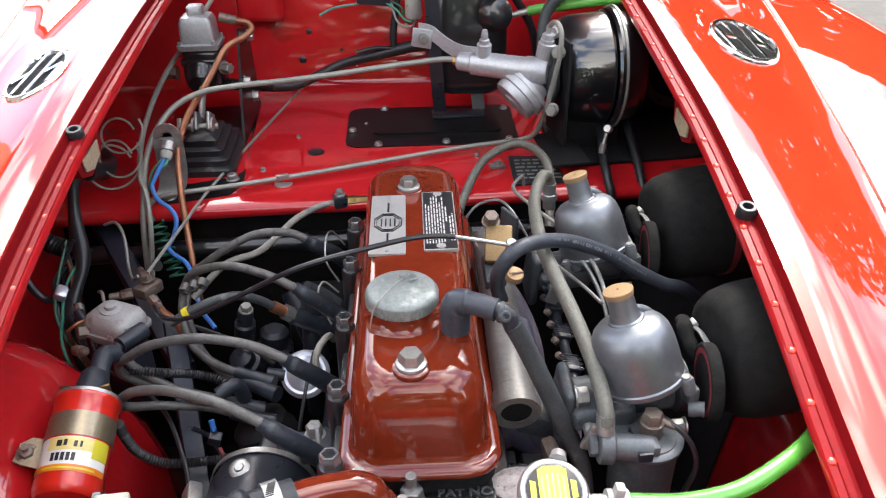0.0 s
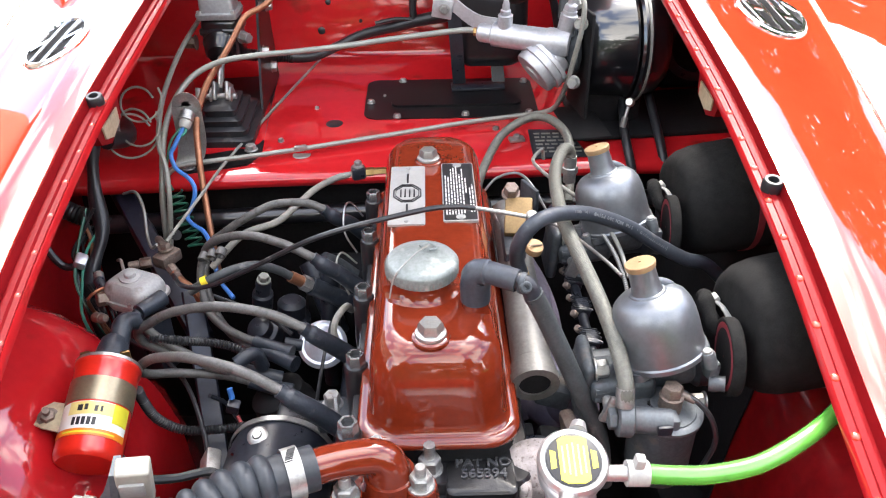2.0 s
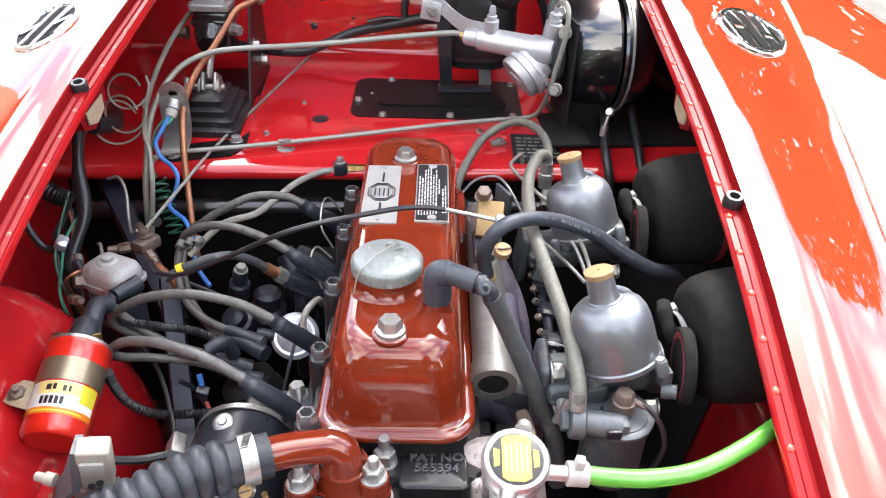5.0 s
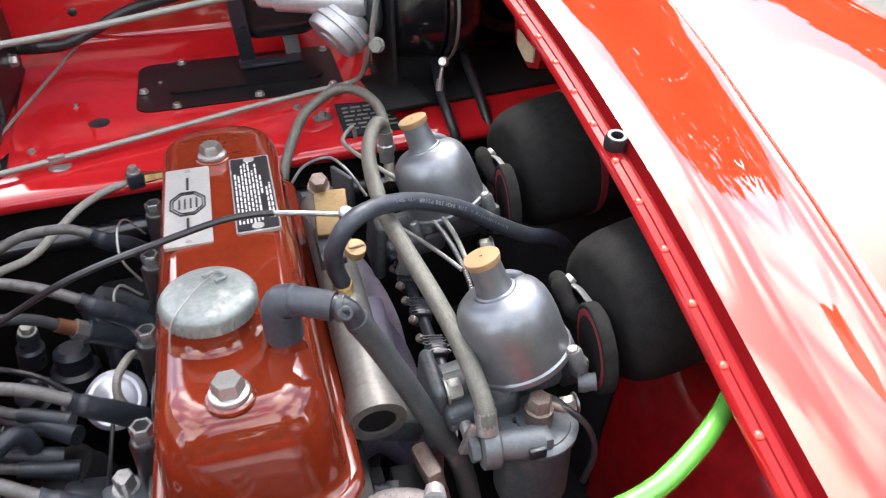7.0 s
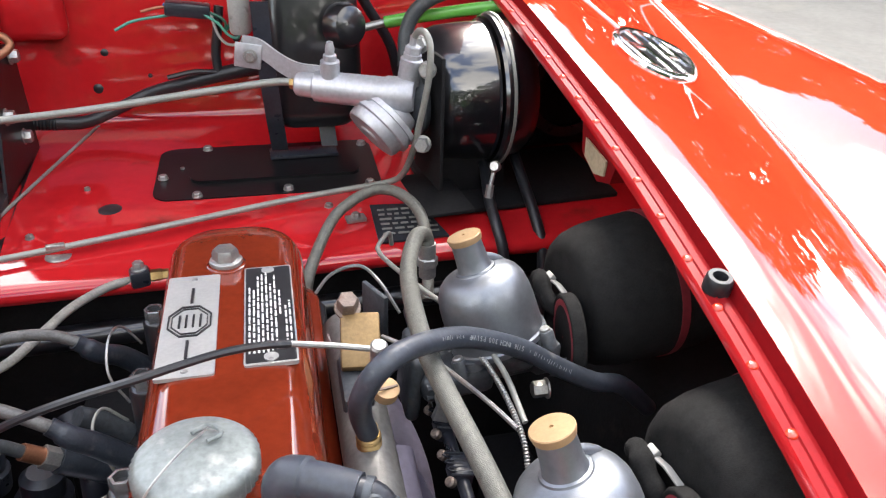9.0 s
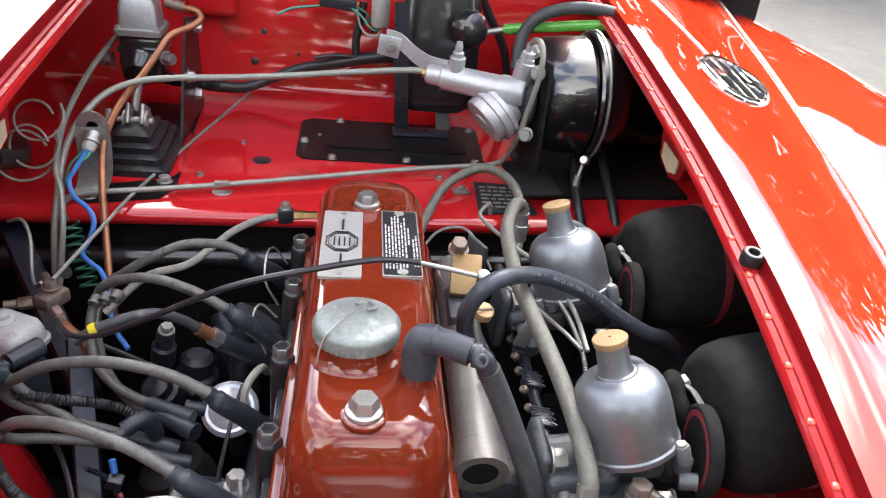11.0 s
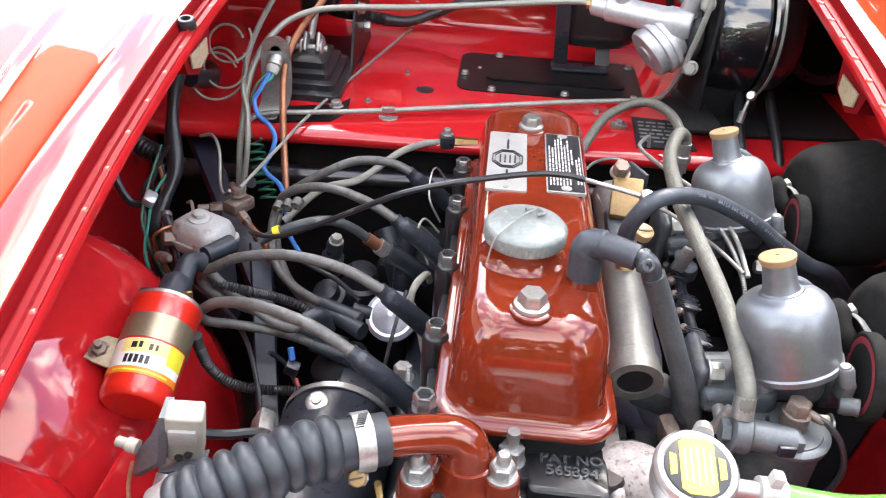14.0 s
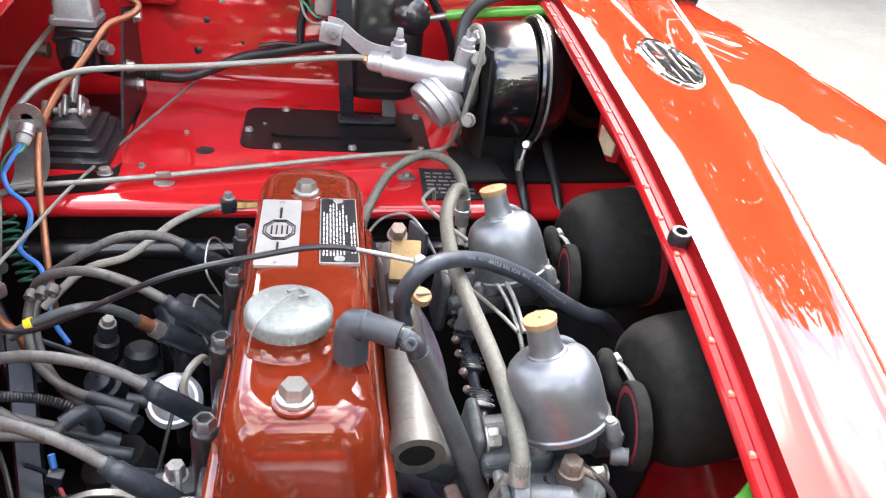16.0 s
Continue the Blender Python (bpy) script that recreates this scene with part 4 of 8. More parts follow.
for dy in (-0.030, 0.030):
    bm = bmesh.new()
    box(bm, (-0.0200, 0.2085 + dy, 0.7896), (0.0018, 0.018, 0.0009))
    part("rule", bm, INK, logo)
for dy in (-0.051, 0.051):
    bm = bmesh.new()
    lathe(bm, (-0.0200, 0.2085 + dy, 0.7892), UP, [(0.0022, 0), (0.0018, 0.0010), (0.0006, 0.0014)], 10)
    part("rivet", bm, STEEL, logo)
data = plate_on_cover(0.0280, 0.2130, 0.0155, 0.0565, "data_plate", "black and silver data plate with small print", PLATE_ALU)
bm = bmesh.new()
loft(bm, [oblong(0.0280, 0.2130, 0.0145, 0.0545, 0.001, z) for z in (0.7891, 0.7898)])
part("black_field", bm, INK, data)
rng = random.Random(5)
for dx, y0, y1 in ((-0.0122, -0.046, 0.028), (-0.0095, -0.046, 0.027), (-0.0068, -0.046, 0.041), (-0.0042, -0.046, 0.044), (-0.0015, -0.046, 0.049), (0.0011, -0.045, 0.031), (0.0038, -0.044, 0.042), (0.0066, -0.006, 0.023), (0.0100, -0.042, 0.002), (0.0125, -0.042, 0.008)):
    bm = bmesh.new()
    run = y0
    while run < y1:
        # One word: a row of narrow strokes.
        for k in range(rng.randint(3, 8)):
            high = 0.0009 + 0.0005 * rng.random()
            if run < y1:
                box(bm, (0.0280 + dx, 0.2130 + run + 0.0005, 0.79000), (high, 0.0007 + 0.0002 * rng.random(), 0.0005))
            run += 0.0013
        run += 0.0020
    part("text_bar", bm, LABEL_WHITE, data)
for dy in (-0.0505, 0.0505):
    bm = bmesh.new()
    loft(bm, [oblong(0.0280, 0.2130 + dy, 0.0042, 0.0040, 0.0038, z) for z in (0.7893, 0.7903)])
    part("rivet_tab", bm, PLATE_ALU, data)
for dy in (-0.053, 0.053):
    bm = bmesh.new()
    lathe(bm, (0.0280, 0.2130 + dy, 0.7892), UP, [(0.0022, 0), (0.0018, 0.0010), (0.0006, 0.0014)], 10)
    part("rivet", bm, STEEL, data)

cover.location += Vector((0.001, 0.002, 0.003))

# Breather elbow on the cover and its hose.
breather = thing("breather_hose", (0.033, 0.036, 0.783), "black rubber breather elbow and hose on the rocker cover", "hose")
bm = bmesh.new()
lathe(bm, (0.0335, 0.0365, 0.7815), UP, [(0.0125, 0), (0.0112, 0.004), (0.0104, 0.007), (0.0104, 0.013), (0.0085, 0.015)], 18)
part("stub", bm, MAROON, breather)
bm = bmesh.new()
tube(bm, [(0.0335, 0.0365, 0.7925), (0.0334, 0.0364, 0.8030), (0.0335, 0.0362, 0.8110), (0.0350, 0.0350, 0.8170), (0.0400, 0.0318, 0.8198), (0.0480, 0.0272, 0.8205), (0.0620, 0.0200, 0.8195)],
     lambda s: 0.0112 if s < 0.40 else (0.0112 - 0.0016 * (s - 0.40) / 0.2 if s < 0.6 else (0.0096 if s < 0.72 else 0.0084)), 20, 8)
part("elbow", bm, SLATE_RUBBER, breather)
bm = bmesh.new()
tube(bm, [(0.0600, 0.0215, 0.8200), (0.0690, 0.0180, 0.8170), (0.0740, 0.0175, 0.805)], 0.0066, 12, 5)
part("joiner", bm, SATIN, breather)
bm = bmesh.new()
ring_band(bm, (0.0655, 0.0190, 0.8185), (0.9, -0.35, -0.1), 0.0066, 0.0078, 0.0035)
lathe(bm, (0.0668, 0.0130, 0.8190), (0.2, -0.8, 0.5), [(0.0046, -0.004), (0.0046, 0.0015), (0.0036, 0.0026), (0.0024, 0.0026), (0.0022, 0.0008)], 14)
part("clamp", bm, DULL_ALU, breather)
bm = bmesh.new()
tube(bm, [(0.0730, 0.0175, 0.810), (0.0830, 0.0200, 0.788), (0.0960, 0.0200, 0.758), (0.1090, 0.0175, 0.728), (0.1230, 0.0180, 0.695), (0.1330, 0.0120, 0.668), (0.1400, 0.010, 0.62)], 0.0074, 14, 5)
part("hose", bm, HOSE_GREY, breather)

breather.location += Vector((0.001, 0.002, 0.003))

# Thermostat housing and its ribbed top hose.
def stat_outline(grow, z):
    """The housing's flange: a hull round its two ears, the far stud and the dome."""
    discs = ((-0.0590, -0.0690, 0.0125), (-0.008, -0.0615, 0.0125), (-0.030, -0.052, 0.0235), (-0.034, -0.036, 0.011))
    out = []
    for i in range(48):
        a = i * math.tau / 48
        d = Vector((math.cos(a), math.sin(a)))
        reach = [(cx_ * d.x + cy_ * d.y + r, cx_, cy_, r) for cx_, cy_, r in discs]
        _, cx_, cy_, r = max(reach)
        out.append(Vector((cx_ + (r + grow) * d.x, cy_ + (r + grow) * d.y, z)))
    return out


stat = thing("thermostat_housing", (-0.031, -0.070, 0.686), "glossy maroon thermostat housing on the cylinder head", "thermostat housing")
bm = bmesh.new()
loft(bm, [stat_outline(0.0, z) for z in (0.690, 0.6985)] + [stat_outline(-0.0012, 0.700)])
part("flange", bm, MAROON, stat)
bm = bmesh.new()
lathe(bm, (-0.030, -0.053, 0.699), UP, [(0.0225, 0), (0.0205, 0.003), (0.0192, 0.008), (0.0182, 0.016)], 30)
part("dome", bm, MAROON, stat)
bm = bmesh.new()
tube(bm, [(-0.0300, -0.0530, 0.706), (-0.0300, -0.0530, 0.714), (-0.0305, -0.0530, 0.7215), (-0.0335, -0.0532, 0.7285), (-0.0405, -0.0540, 0.7325), (-0.0520, -0.0570, 0.7345), (-0.0680, -0.0625, 0.7365), (-0.0900, -0.0725, 0.7390)],
     lambda k: 0.0184 - 0.0062 * min(1.0, k / 0.5) ** 0.8, 28, 6)
part("outlet", bm, MAROON, stat)
for x, y in ((-0.0590, -0.0690), (-0.008, -0.0615)):
    bm = bmesh.new()
    lathe(bm, (x, y, 0.690), UP, [(0.0120, 0), (0.0115, 0.019), (0.0110, 0.021)], 16)
    ear = part("ear", bm, MAROON, stat)
    hex_bolt("nut", (x, y, 0.711), UP, 0.0140, 0.009, ear, washer=0.0100)
    bm = bmesh.new()
    lathe(bm, (x, y, 0.7205), UP, [(0.0044, 0), (0.0044, 0.0075), (0.0034, 0.0090)], 12)
    part("stud", bm, STEEL, ear)
bm = bmesh.new()
loft(bm, [stat_outline(0.0014, z) for z in (0.6862, 0.6898)])
part("gasket", bm, PLATE_ALU, stat)

hose = thing("radiator_hose", (-0.135, -0.107, 0.72), "black ribbed rubber radiator hose with two clamps", "hose")
pts = [(-0.078, -0.068, 0.7385), (-0.100, -0.078, 0.7400), (-0.125, -0.092, 0.7420), (-0.148, -0.109, 0.7410), (-0.168, -0.122, 0.7370), (-0.184, -0.128, 0.7280), (-0.196, -0.130, 0.7150), (-0.204, -0.131, 0.7000)]
bm = bmesh.new()
path = spline(pts, 40)
tube(bm, path, lambda s: 0.0154 + (0.0036 * abs(math.sin((s - 0.17) / 0.50 * math.pi * 9)) ** 0.6 if 0.17 < s < 0.67 else 0), 24, smooth=False)
part("ribbed_tube", bm, HOSE_RUBBER, hose)


def clamp(center, axis, r, parent, screw):
    bm = bmesh.new()
    ring_band(bm, center, axis, r, r + 0.0012, 0.0105, 28)
    band = part("clamp", bm, STEEL, parent, "plated worm-drive clamp")
    bm = bmesh.new()
    s = Vector(screw)
    box(bm, Vector(center) + s * (r + 0.003), (0.011, 0.009, 0.008), (10, 20, 20), 0.0015)
    part("screw_box", bm, STEEL, band)
    bm = bmesh.new()
    head_at, head_up = Vector(center) + s * (r + 0.003), Vector((0.1, -0.75, 0.6)).normalized()
    lathe(bm, head_at, head_up, [(0.0030, 0.002), (0.0052, 0.003), (0.0054, 0.0062), (0.0046, 0.0072), (0.0006, 0.0074)], 16)
    screw_head = part("screw", bm, VALVE_BRASS, band, "slotted brass-coloured screw")
    bm = bmesh.new()
    box(bm, head_at + head_up * 0.0073, (0.0094, 0.0010, 0.0014), (50, 0, 25))
    part("slot", bm, INK, screw_head)
    bm = bmesh.new()
    for k in range(8):
        p = Vector(center) + (UP * 0.9 + Vector((0, -1, 0)) * (0.08 * k - 0.3)).normalized() * (r + 0.0012)
        box(bm, p, (0.0055, 0.0010, 0.0007), (20 - 6 * k, 0, 24))
    part("slot_row", bm, INK, band)
    return band


clamp((-0.0915, -0.0735, 0.7392), (0.92, 0.40, -0.03), 0.0165, hose, Vector((0.0, -0.62, -0.78)))
clamp((-0.1835, -0.1278, 0.7285), (0.80, 0.32, 0.50), 0.0165, hose, Vector((0.3, -0.75, -0.58)))

# Radiator: bright welded tank, side outlet, filler neck and cap.
radiator = thing("radiator", (-0.06, -0.20, 0.28), "bright aluminium radiator with welded side outlet", "radiator")
bm = bmesh.new()
box(bm, (-0.057, -0.157, 0.6625), (0.352, 0.066, 0.075), (0, 0, 0), 0.005)
part("top_tank", bm, BRIGHT_ALU, radiator)
bm = bmesh.new()
box(bm, (-0.057, -0.163, 0.45), (0.34, 0.045, 0.345), (0, 0, 0), 0.003)
part("core", bm, SATIN, radiator)
bm = bmesh.new()
tube(bm, [(-0.201, -0.1305, 0.707), (-0.211, -0.136, 0.690), (-0.222, -0.146, 0.670), (-0.226, -0.158, 0.64)], 0.0176, 20, 4)
part("outlet", bm, BRIGHT_ALU, radiator)
neck = thing("radiator_filler", (0.092, -0.13, 0.62), "bright aluminium filler neck with pressure cap", "radiator filler")
NAX = Vector((0.02, -0.30, 0.95)).normalized()
CAPC = Vector((0.084, -0.110, 0.785))
bm = bmesh.new()
tube(bm, [CAPC - NAX * 0.020, CAPC + Vector((0.002, -0.004, -0.045)), CAPC + Vector((0.005, -0.016, -0.085)), CAPC + Vector((0.008, -0.05, -0.15))], 0.0155, 20, 4)
part("neck_tube", bm, BRIGHT_ALU, neck)
bm = bmesh.new()
lathe(bm, CAPC - NAX * 0.024, NAX, [(0.0145, 0), (0.0190, 0.003), (0.0200, 0.010), (0.0200, 0.017), (0.0188, 0.019)], 30)
part("neck_cup", bm, BRIGHT_ALU, neck)
bm = bmesh.new()
lathe(bm, CAPC - NAX * 0.0055, NAX, [(0.0208, 0), (0.0215, 0.0015), (0.0213, 0.0045), (0.0196, 0.0065), (0.0176, 0.0068), (0.0165, 0.0060)], 36)
u, w = basis(NAX)
for s in (1, -1):
    d = (w * s * 0.95 + u * 0.25 * s).normalized()
    rod(bm, CAPC + d * 0.0200 - NAX * 0.0015, CAPC + d * 0.0262 - NAX * 0.0035, 0.0058, 0.0046, 12)
pressure_cap = part("pressure_cap", bm, CAP_METAL, neck)
bm = bmesh.new()
lathe(bm, CAPC + NAX * 0.0003, NAX, [(0.0165, 0), (0.0165, 0.0010), (0.0160, 0.0012)], 30)
disc = part("label_disc", bm, INK, pressure_cap, "black label disc on the cap")
side_u = NAX.cross(Vector((0, 1, 0))).normalized() * -1
fwd = side_u.cross(NAX).normalized()


def on_cap(u, v, h):
    return CAPC + NAX * h + side_u * u + fwd * v


half = 0.0088
rim = [(half, -0.0125), (half, 0.0125), (0.0050, 0.0148), (-0.0050, 0.0148), (-half, 0.0125), (-half, -0.0125), (-0.0050, -0.0148), (0.0050, -0.0148)]
bm = bmesh.new()
loft(bm, [[on_cap(u, v, h) for u, v in rim] for h in (0.0014, 0.0020)])
band = part("yellow_band", bm, LABEL_YELLOW, disc, "yellow warning band on the cap")
for sgn in (-1, 1):
    bm = bmesh.new()
    loft(bm, [[on_cap(sgn * 0.0122 + du, dv, h) for du, dv in ((-0.0017, -0.0060), (0.0017, -0.0050), (0.0017, 0.0050), (-0.0017, 0.0060))] for h in (0.0014, 0.0019)])
    part("warning_mark", bm, LABEL_YELLOW, disc)
for k in range(5):
    bm = bmesh.new()
    u, v = -0.0064 + k * 0.0032, 0.0105 - 0.001 * abs(k - 2)
    loft(bm, [[on_cap(u + du, dv, h) for du, dv in ((-0.0005, -v), (0.0005, -v), (0.0005, v), (-0.0005, v))] for h in (0.0019, 0.0023)])
    part("text_bar", bm, TAN, band)
# Overflow hose in translucent green.
overflow = thing("overflow_hose", (0.18, -0.098, 0.757), "translucent bright green overflow hose from the filler neck", "hose")
bm = bmesh.new()
tube(bm, [(0.122, -0.111, 0.7745), (0.142, -0.110, 0.7705), (0.170, -0.106, 0.7655), (0.205, -0.096, 0.7630), (0.240, -0.078, 0.7655), (0.264, -0.061, 0.7670), (0.284, -0.042, 0.7680), (0.305, -0.015, 0.764)], 0.0060, 16, 5)
part("hose", bm, GREEN, overflow)
bm = bmesh.new()
rod(bm, (0.100, -0.110, 0.7740), (0.130, -0.111, 0.7735), 0.0050, seg=14)
part("spigot", bm, CAP_METAL, overflow)
bm = bmesh.new()
rod(bm, (0.116, -0.111, 0.7743), (0.129, -0.111, 0.7735), 0.0078, seg=16)
box(bm, (0.123, -0.111, 0.7835), (0.006, 0.007, 0.008), (0, 10, 0), 0.001)
part("clip", bm, WHITE, overflow, "milky white hose clip")

# Fan cowl between radiator and engine.
cowl = thing("fan_cowl", (-0.02, -0.13, 0.40), "grey plastic fan cowl with black straps behind the radiator", "fan cowl")
bm = bmesh.new()
def cowl_ring(r, y, c=(-0.010, 0.566)):
    r *= 0.93
    return [Vector((c[0] + r * math.cos(a), y + 0.019, c[1] + r * math.sin(a))) for a in [radians(11.25) + i * math.tau / 16 for i in range(16)]]
loft(bm, [cowl_ring(0.156, -0.140), cowl_ring(0.158, -0.136), cowl_ring(0.158, -0.110), cowl_ring(0.153, -0.102), cowl_ring(0.134, -0.094), cowl_ring(0.126, -0.096), cowl_ring(0.124, -0.130)])
part("housing", bm, SHROUD, cowl, sharp=25)
for a in (103, 66, 140):
    bm = bmesh.new()
    dr = Vector((math.cos(radians(a)), 0, math.sin(radians(a))))
    c = Vector((-0.010, 0.019, 0.556))
    tube(bm, [c + dr * 0.1575 + Vector((0, -0.142, 0)), c + dr * 0.1590 + Vector((0, -0.112, 0)), c + dr * 0.155 + Vector((0, -0.100, 0)), c + dr * 0.136 + Vector((0, -0.0915, 0))], 0.0042, 6, 4)
    part("strap", bm, RUBBER, cowl)
# ---- carburettor side ----
AX = Vector((-0.30, 0.20, 0.93)).normalized()


def build_carburettor(foot):
    """A side-draught carburettor: body, dashpot with brass cap, flange, foam air filter. foot: centre of the dashpot's lower rim."""
    f = Vector(foot)
    ob = thing("carburettor", foot, "silver cast carburettor with tall dashpot and tan brass cap", "carburettor", "twin carburettors")
    bm = bmesh.new()
    lathe(bm, f, AX, [(0.0338, -0.003), (0.0341, -0.001), (0.0340, 0.0008), (0.0328, 0.0020), (0.0327, 0.006), (0.0325, 0.024), (0.0319, 0.0315), (0.0305, 0.0385), (0.0280, 0.0437), (0.0242, 0.0474), (0.0190, 0.0495), (0.0148, 0.0503), (0.0140, 0.0508), (0.0135, 0.0520), (0.0120, 0.0526), (0.0114, 0.0545), (0.0108, 0.0600), (0.0102, 0.0722)], 44)
    dash = part("dashpot", bm, DASH, ob, sharp=30)
    bm = bmesh.new()
    lathe(bm, f + AX * 0.0716, AX, [(0.0102, 0), (0.0110, 0.0003), (0.0117, 0.0034), (0.0117, 0.0046), (0.0112, 0.0051), (0.0012, 0.0055), (0.0010, 0.0045)], 36)
    part("damper_cap", bm, CAP_BRASS, dash, "tan brass damper cap")
    # Small cast rib beside the neck.
    bm = bmesh.new()
    tube(bm, [f + AX * 0.0575 + Vector((0.0070, 0.004, 0)), f + AX * 0.0555 + Vector((0.0130, 0.007, 0)), f + AX * 0.0520 + Vector((0.0190, 0.009, 0)), f + AX * 0.0480 + Vector((0.0220, 0.010, 0))], lambda s: 0.0036 - 0.0008 * s, 10, 4)
    part("vent_rib", bm, DASH, dash)
    for a in (-38, 205, 95):
        p = Vector((math.cos(radians(a)), math.sin(radians(a)), 0))
        p = f + 0.0365 * (p - AX * AX.dot(p)).normalized()
        bm = bmesh.new()
        lathe(bm, p - AX * 0.012, AX, [(0.0050, 0), (0.0054, 0.011), (0.0046, 0.0130)], 14)
        lug = part("lug", bm, FLANGE, ob)
        bm = bmesh.new()
        lathe(bm, p + AX * 0.0005, AX, [(0.0036, 0), (0.0036, 0.0020), (0.0028, 0.0028)], 12)
        part("screw", bm, STEEL, lug)
    bm = bmesh.new()
    c = f + Vector((-0.021, -0.019, -0.008))
    ring_band(bm, c, AX, 0.0026, 0.0072, 0.0065, 18)
    box(bm, c + Vector((0.008, 0.008, -0.003)), (0.014, 0.014, 0.006), (0, -15, 45), 0.002)
    part("open_lug", bm, FLANGE, ob)
    # Throttle body running from manifold flange to air filter.
    bm = bmesh.new()
    lathe(bm, f + Vector((-0.062, 0.014, -0.034)), (1, 0.02, 0.10), [(0.019, 0), (0.020, 0.012), (0.0165, 0.014), (0.0165, 0.030), (0.0175, 0.036), (0.0185, 0.060), (0.0185, 0.080), (0.0185, 0.090), (0.022, 0.094), (0.022, 0.104)], 24)
    part("throttle_body", bm, DULL_ALU, ob)
    bm = bmesh.new()
    box(bm, f + Vector((-0.002, 0.010, -0.020)), (0.058, 0.046, 0.022), (0, -8, 0), 0.008, 3)
    part("bridge", bm, DULL_ALU, ob)
    bm = bmesh.new()
    box(bm, f + Vector((-0.060, 0.006, -0.030)), (0.010, 0.046, 0.052), (0, 6, 0), 0.009, 4)
    flange = part("flange", bm, DULL_ALU, ob)
    # Webbed neck between flange and bridge, with the idle screw boss below.
    bm = bmesh.new()
    box(bm, f + Vector((-0.032, -0.004, -0.024)), (0.050, 0.040, 0.020), (0, -6, 0), 0.006, 3)
    part("neck", bm, DULL_ALU, ob)
    for dz in (-0.012, -0.020):
        bm = bmesh.new()
        rod(bm, f + Vector((-0.054, -0.022, dz - 0.010)), f + Vector((-0.030, -0.020, dz - 0.007)), 0.0030, seg=8)
        part("web", bm, DULL_ALU, ob)
    bm = bmesh.new()
    lathe(bm, f + Vector((-0.036, -0.030, -0.046)), (-0.1, -0.35, 0.94), [(0.0075, 0), (0.0078, 0.010), (0.0070, 0.013), (0.0045, 0.014)], 16)
    part("idle_boss", bm, DULL_ALU, ob)
    for dy, dz in ((-0.016, 0.020), (0.018, -0.020)):
        hex_bolt("nut", f + Vector((-0.054, 0.006 + dy, -0.030 + dz)), (1, 0, 0.1), 0.0125, 0.009, flange, washer=0.009)
    bm = bmesh.new()
    rod(bm, f + Vector((-0.045, -0.020, -0.028)), f + Vector((-0.045, -0.042, -0.030)), 0.0045, seg=12)
    box(bm, f + Vector((-0.045, -0.040, -0.024)), (0.012, 0.005, 0.024), (0, 20, 0), 0.0015)
    part("throttle_lever", bm, STEEL, ob)
    # Base plate of the filter: a black face, a red gasket band and the thick rubber lip round it.
    # The face is coloured black for the shadow inside the gasket.
    for dx, r0, r, wide, m, nm in ((0.0475, 0.0, 0.0235, 0.004, DEEP, "filter_base"), (0.0475, 0.0225, 0.0280, 0.005, GASKET_RED, "red_gasket"), (0.0475, 0.0272, 0.0310, 0.010, FOAM, "filter_lip")):
        bm = bmesh.new()
        c = f + Vector((dx, -0.002, -0.007))
        lathe(bm, c, (1.0, -0.10, 0.04), [(max(r0, 0.001), 0.0004), ((r0 + r) / 2, 0.0), (r - 0.0008, 0.0004), (r, 0.0015), (r, wide - 0.0015), (r - 0.0012, wide)], 36)
        part(nm, bm, m, ob)
    bm = bmesh.new()
    lathe(bm, f + Vector((0.034, -0.017, -0.020)), (0.9, -0.3, 0.1), [(0.0065, 0), (0.0070, 0.004), (0.0058, 0.009), (0.0064, 0.012)], 14)
    box(bm, f + Vector((0.036, -0.012, -0.010)), (0.010, 0.012, 0.016), (0, 0, 15), 0.003)
    part("filter_boss", bm, FLANGE, ob)
    for dy, dz in ((-0.034, -0.012), (0.034, -0.02)):
        hex_bolt("bolt", f + Vector((0.034, 0.006 + dy * 0.7, -0.026 + dz)), (-1, 0, 0), 0.0105, 0.010, ob, washer=0.0075)
    return ob


def build_filter(c0, c1, r):
    """A foam sock filter, domed at the carburettor end, with a red seam near the far end."""
    a, b = Vector(c0), Vector(c1)
    d = (b - a).normalized()
    n = (b - a).length
    ob = thing("air_filter", (a + b) / 2 - UP * r, "black foam sock air filter with red seam and cable tie", "air filter", "twin air filters")
    bm = bmesh.new()
    prof = [(r * 0.70, 0), (r * 0.84, 0.004), (r * 0.93, 0.012), (r * 0.98, 0.024), (r, 0.04), (r * 1.01, n * 0.6), (r * 1.0, n * 0.82), (r * 0.97, n * 0.95), (r * 0.85, n)]
    lathe(bm, a, d, prof, 44)
    for v in bm.verts:
        s = noise.noise(v.co * 24) * 0.0014
        v.co += (v.co - (a + d * (v.co - a).dot(d))).normalized() * s
    part("foam", bm, FOAM, ob)
    bm = bmesh.new()
    ring_band(bm, a + d * n * 0.62, d, r * 0.99, r * 1.028, 0.0065, 40)
    part("seam_band", bm, GASKET_RED, ob)
    return ob


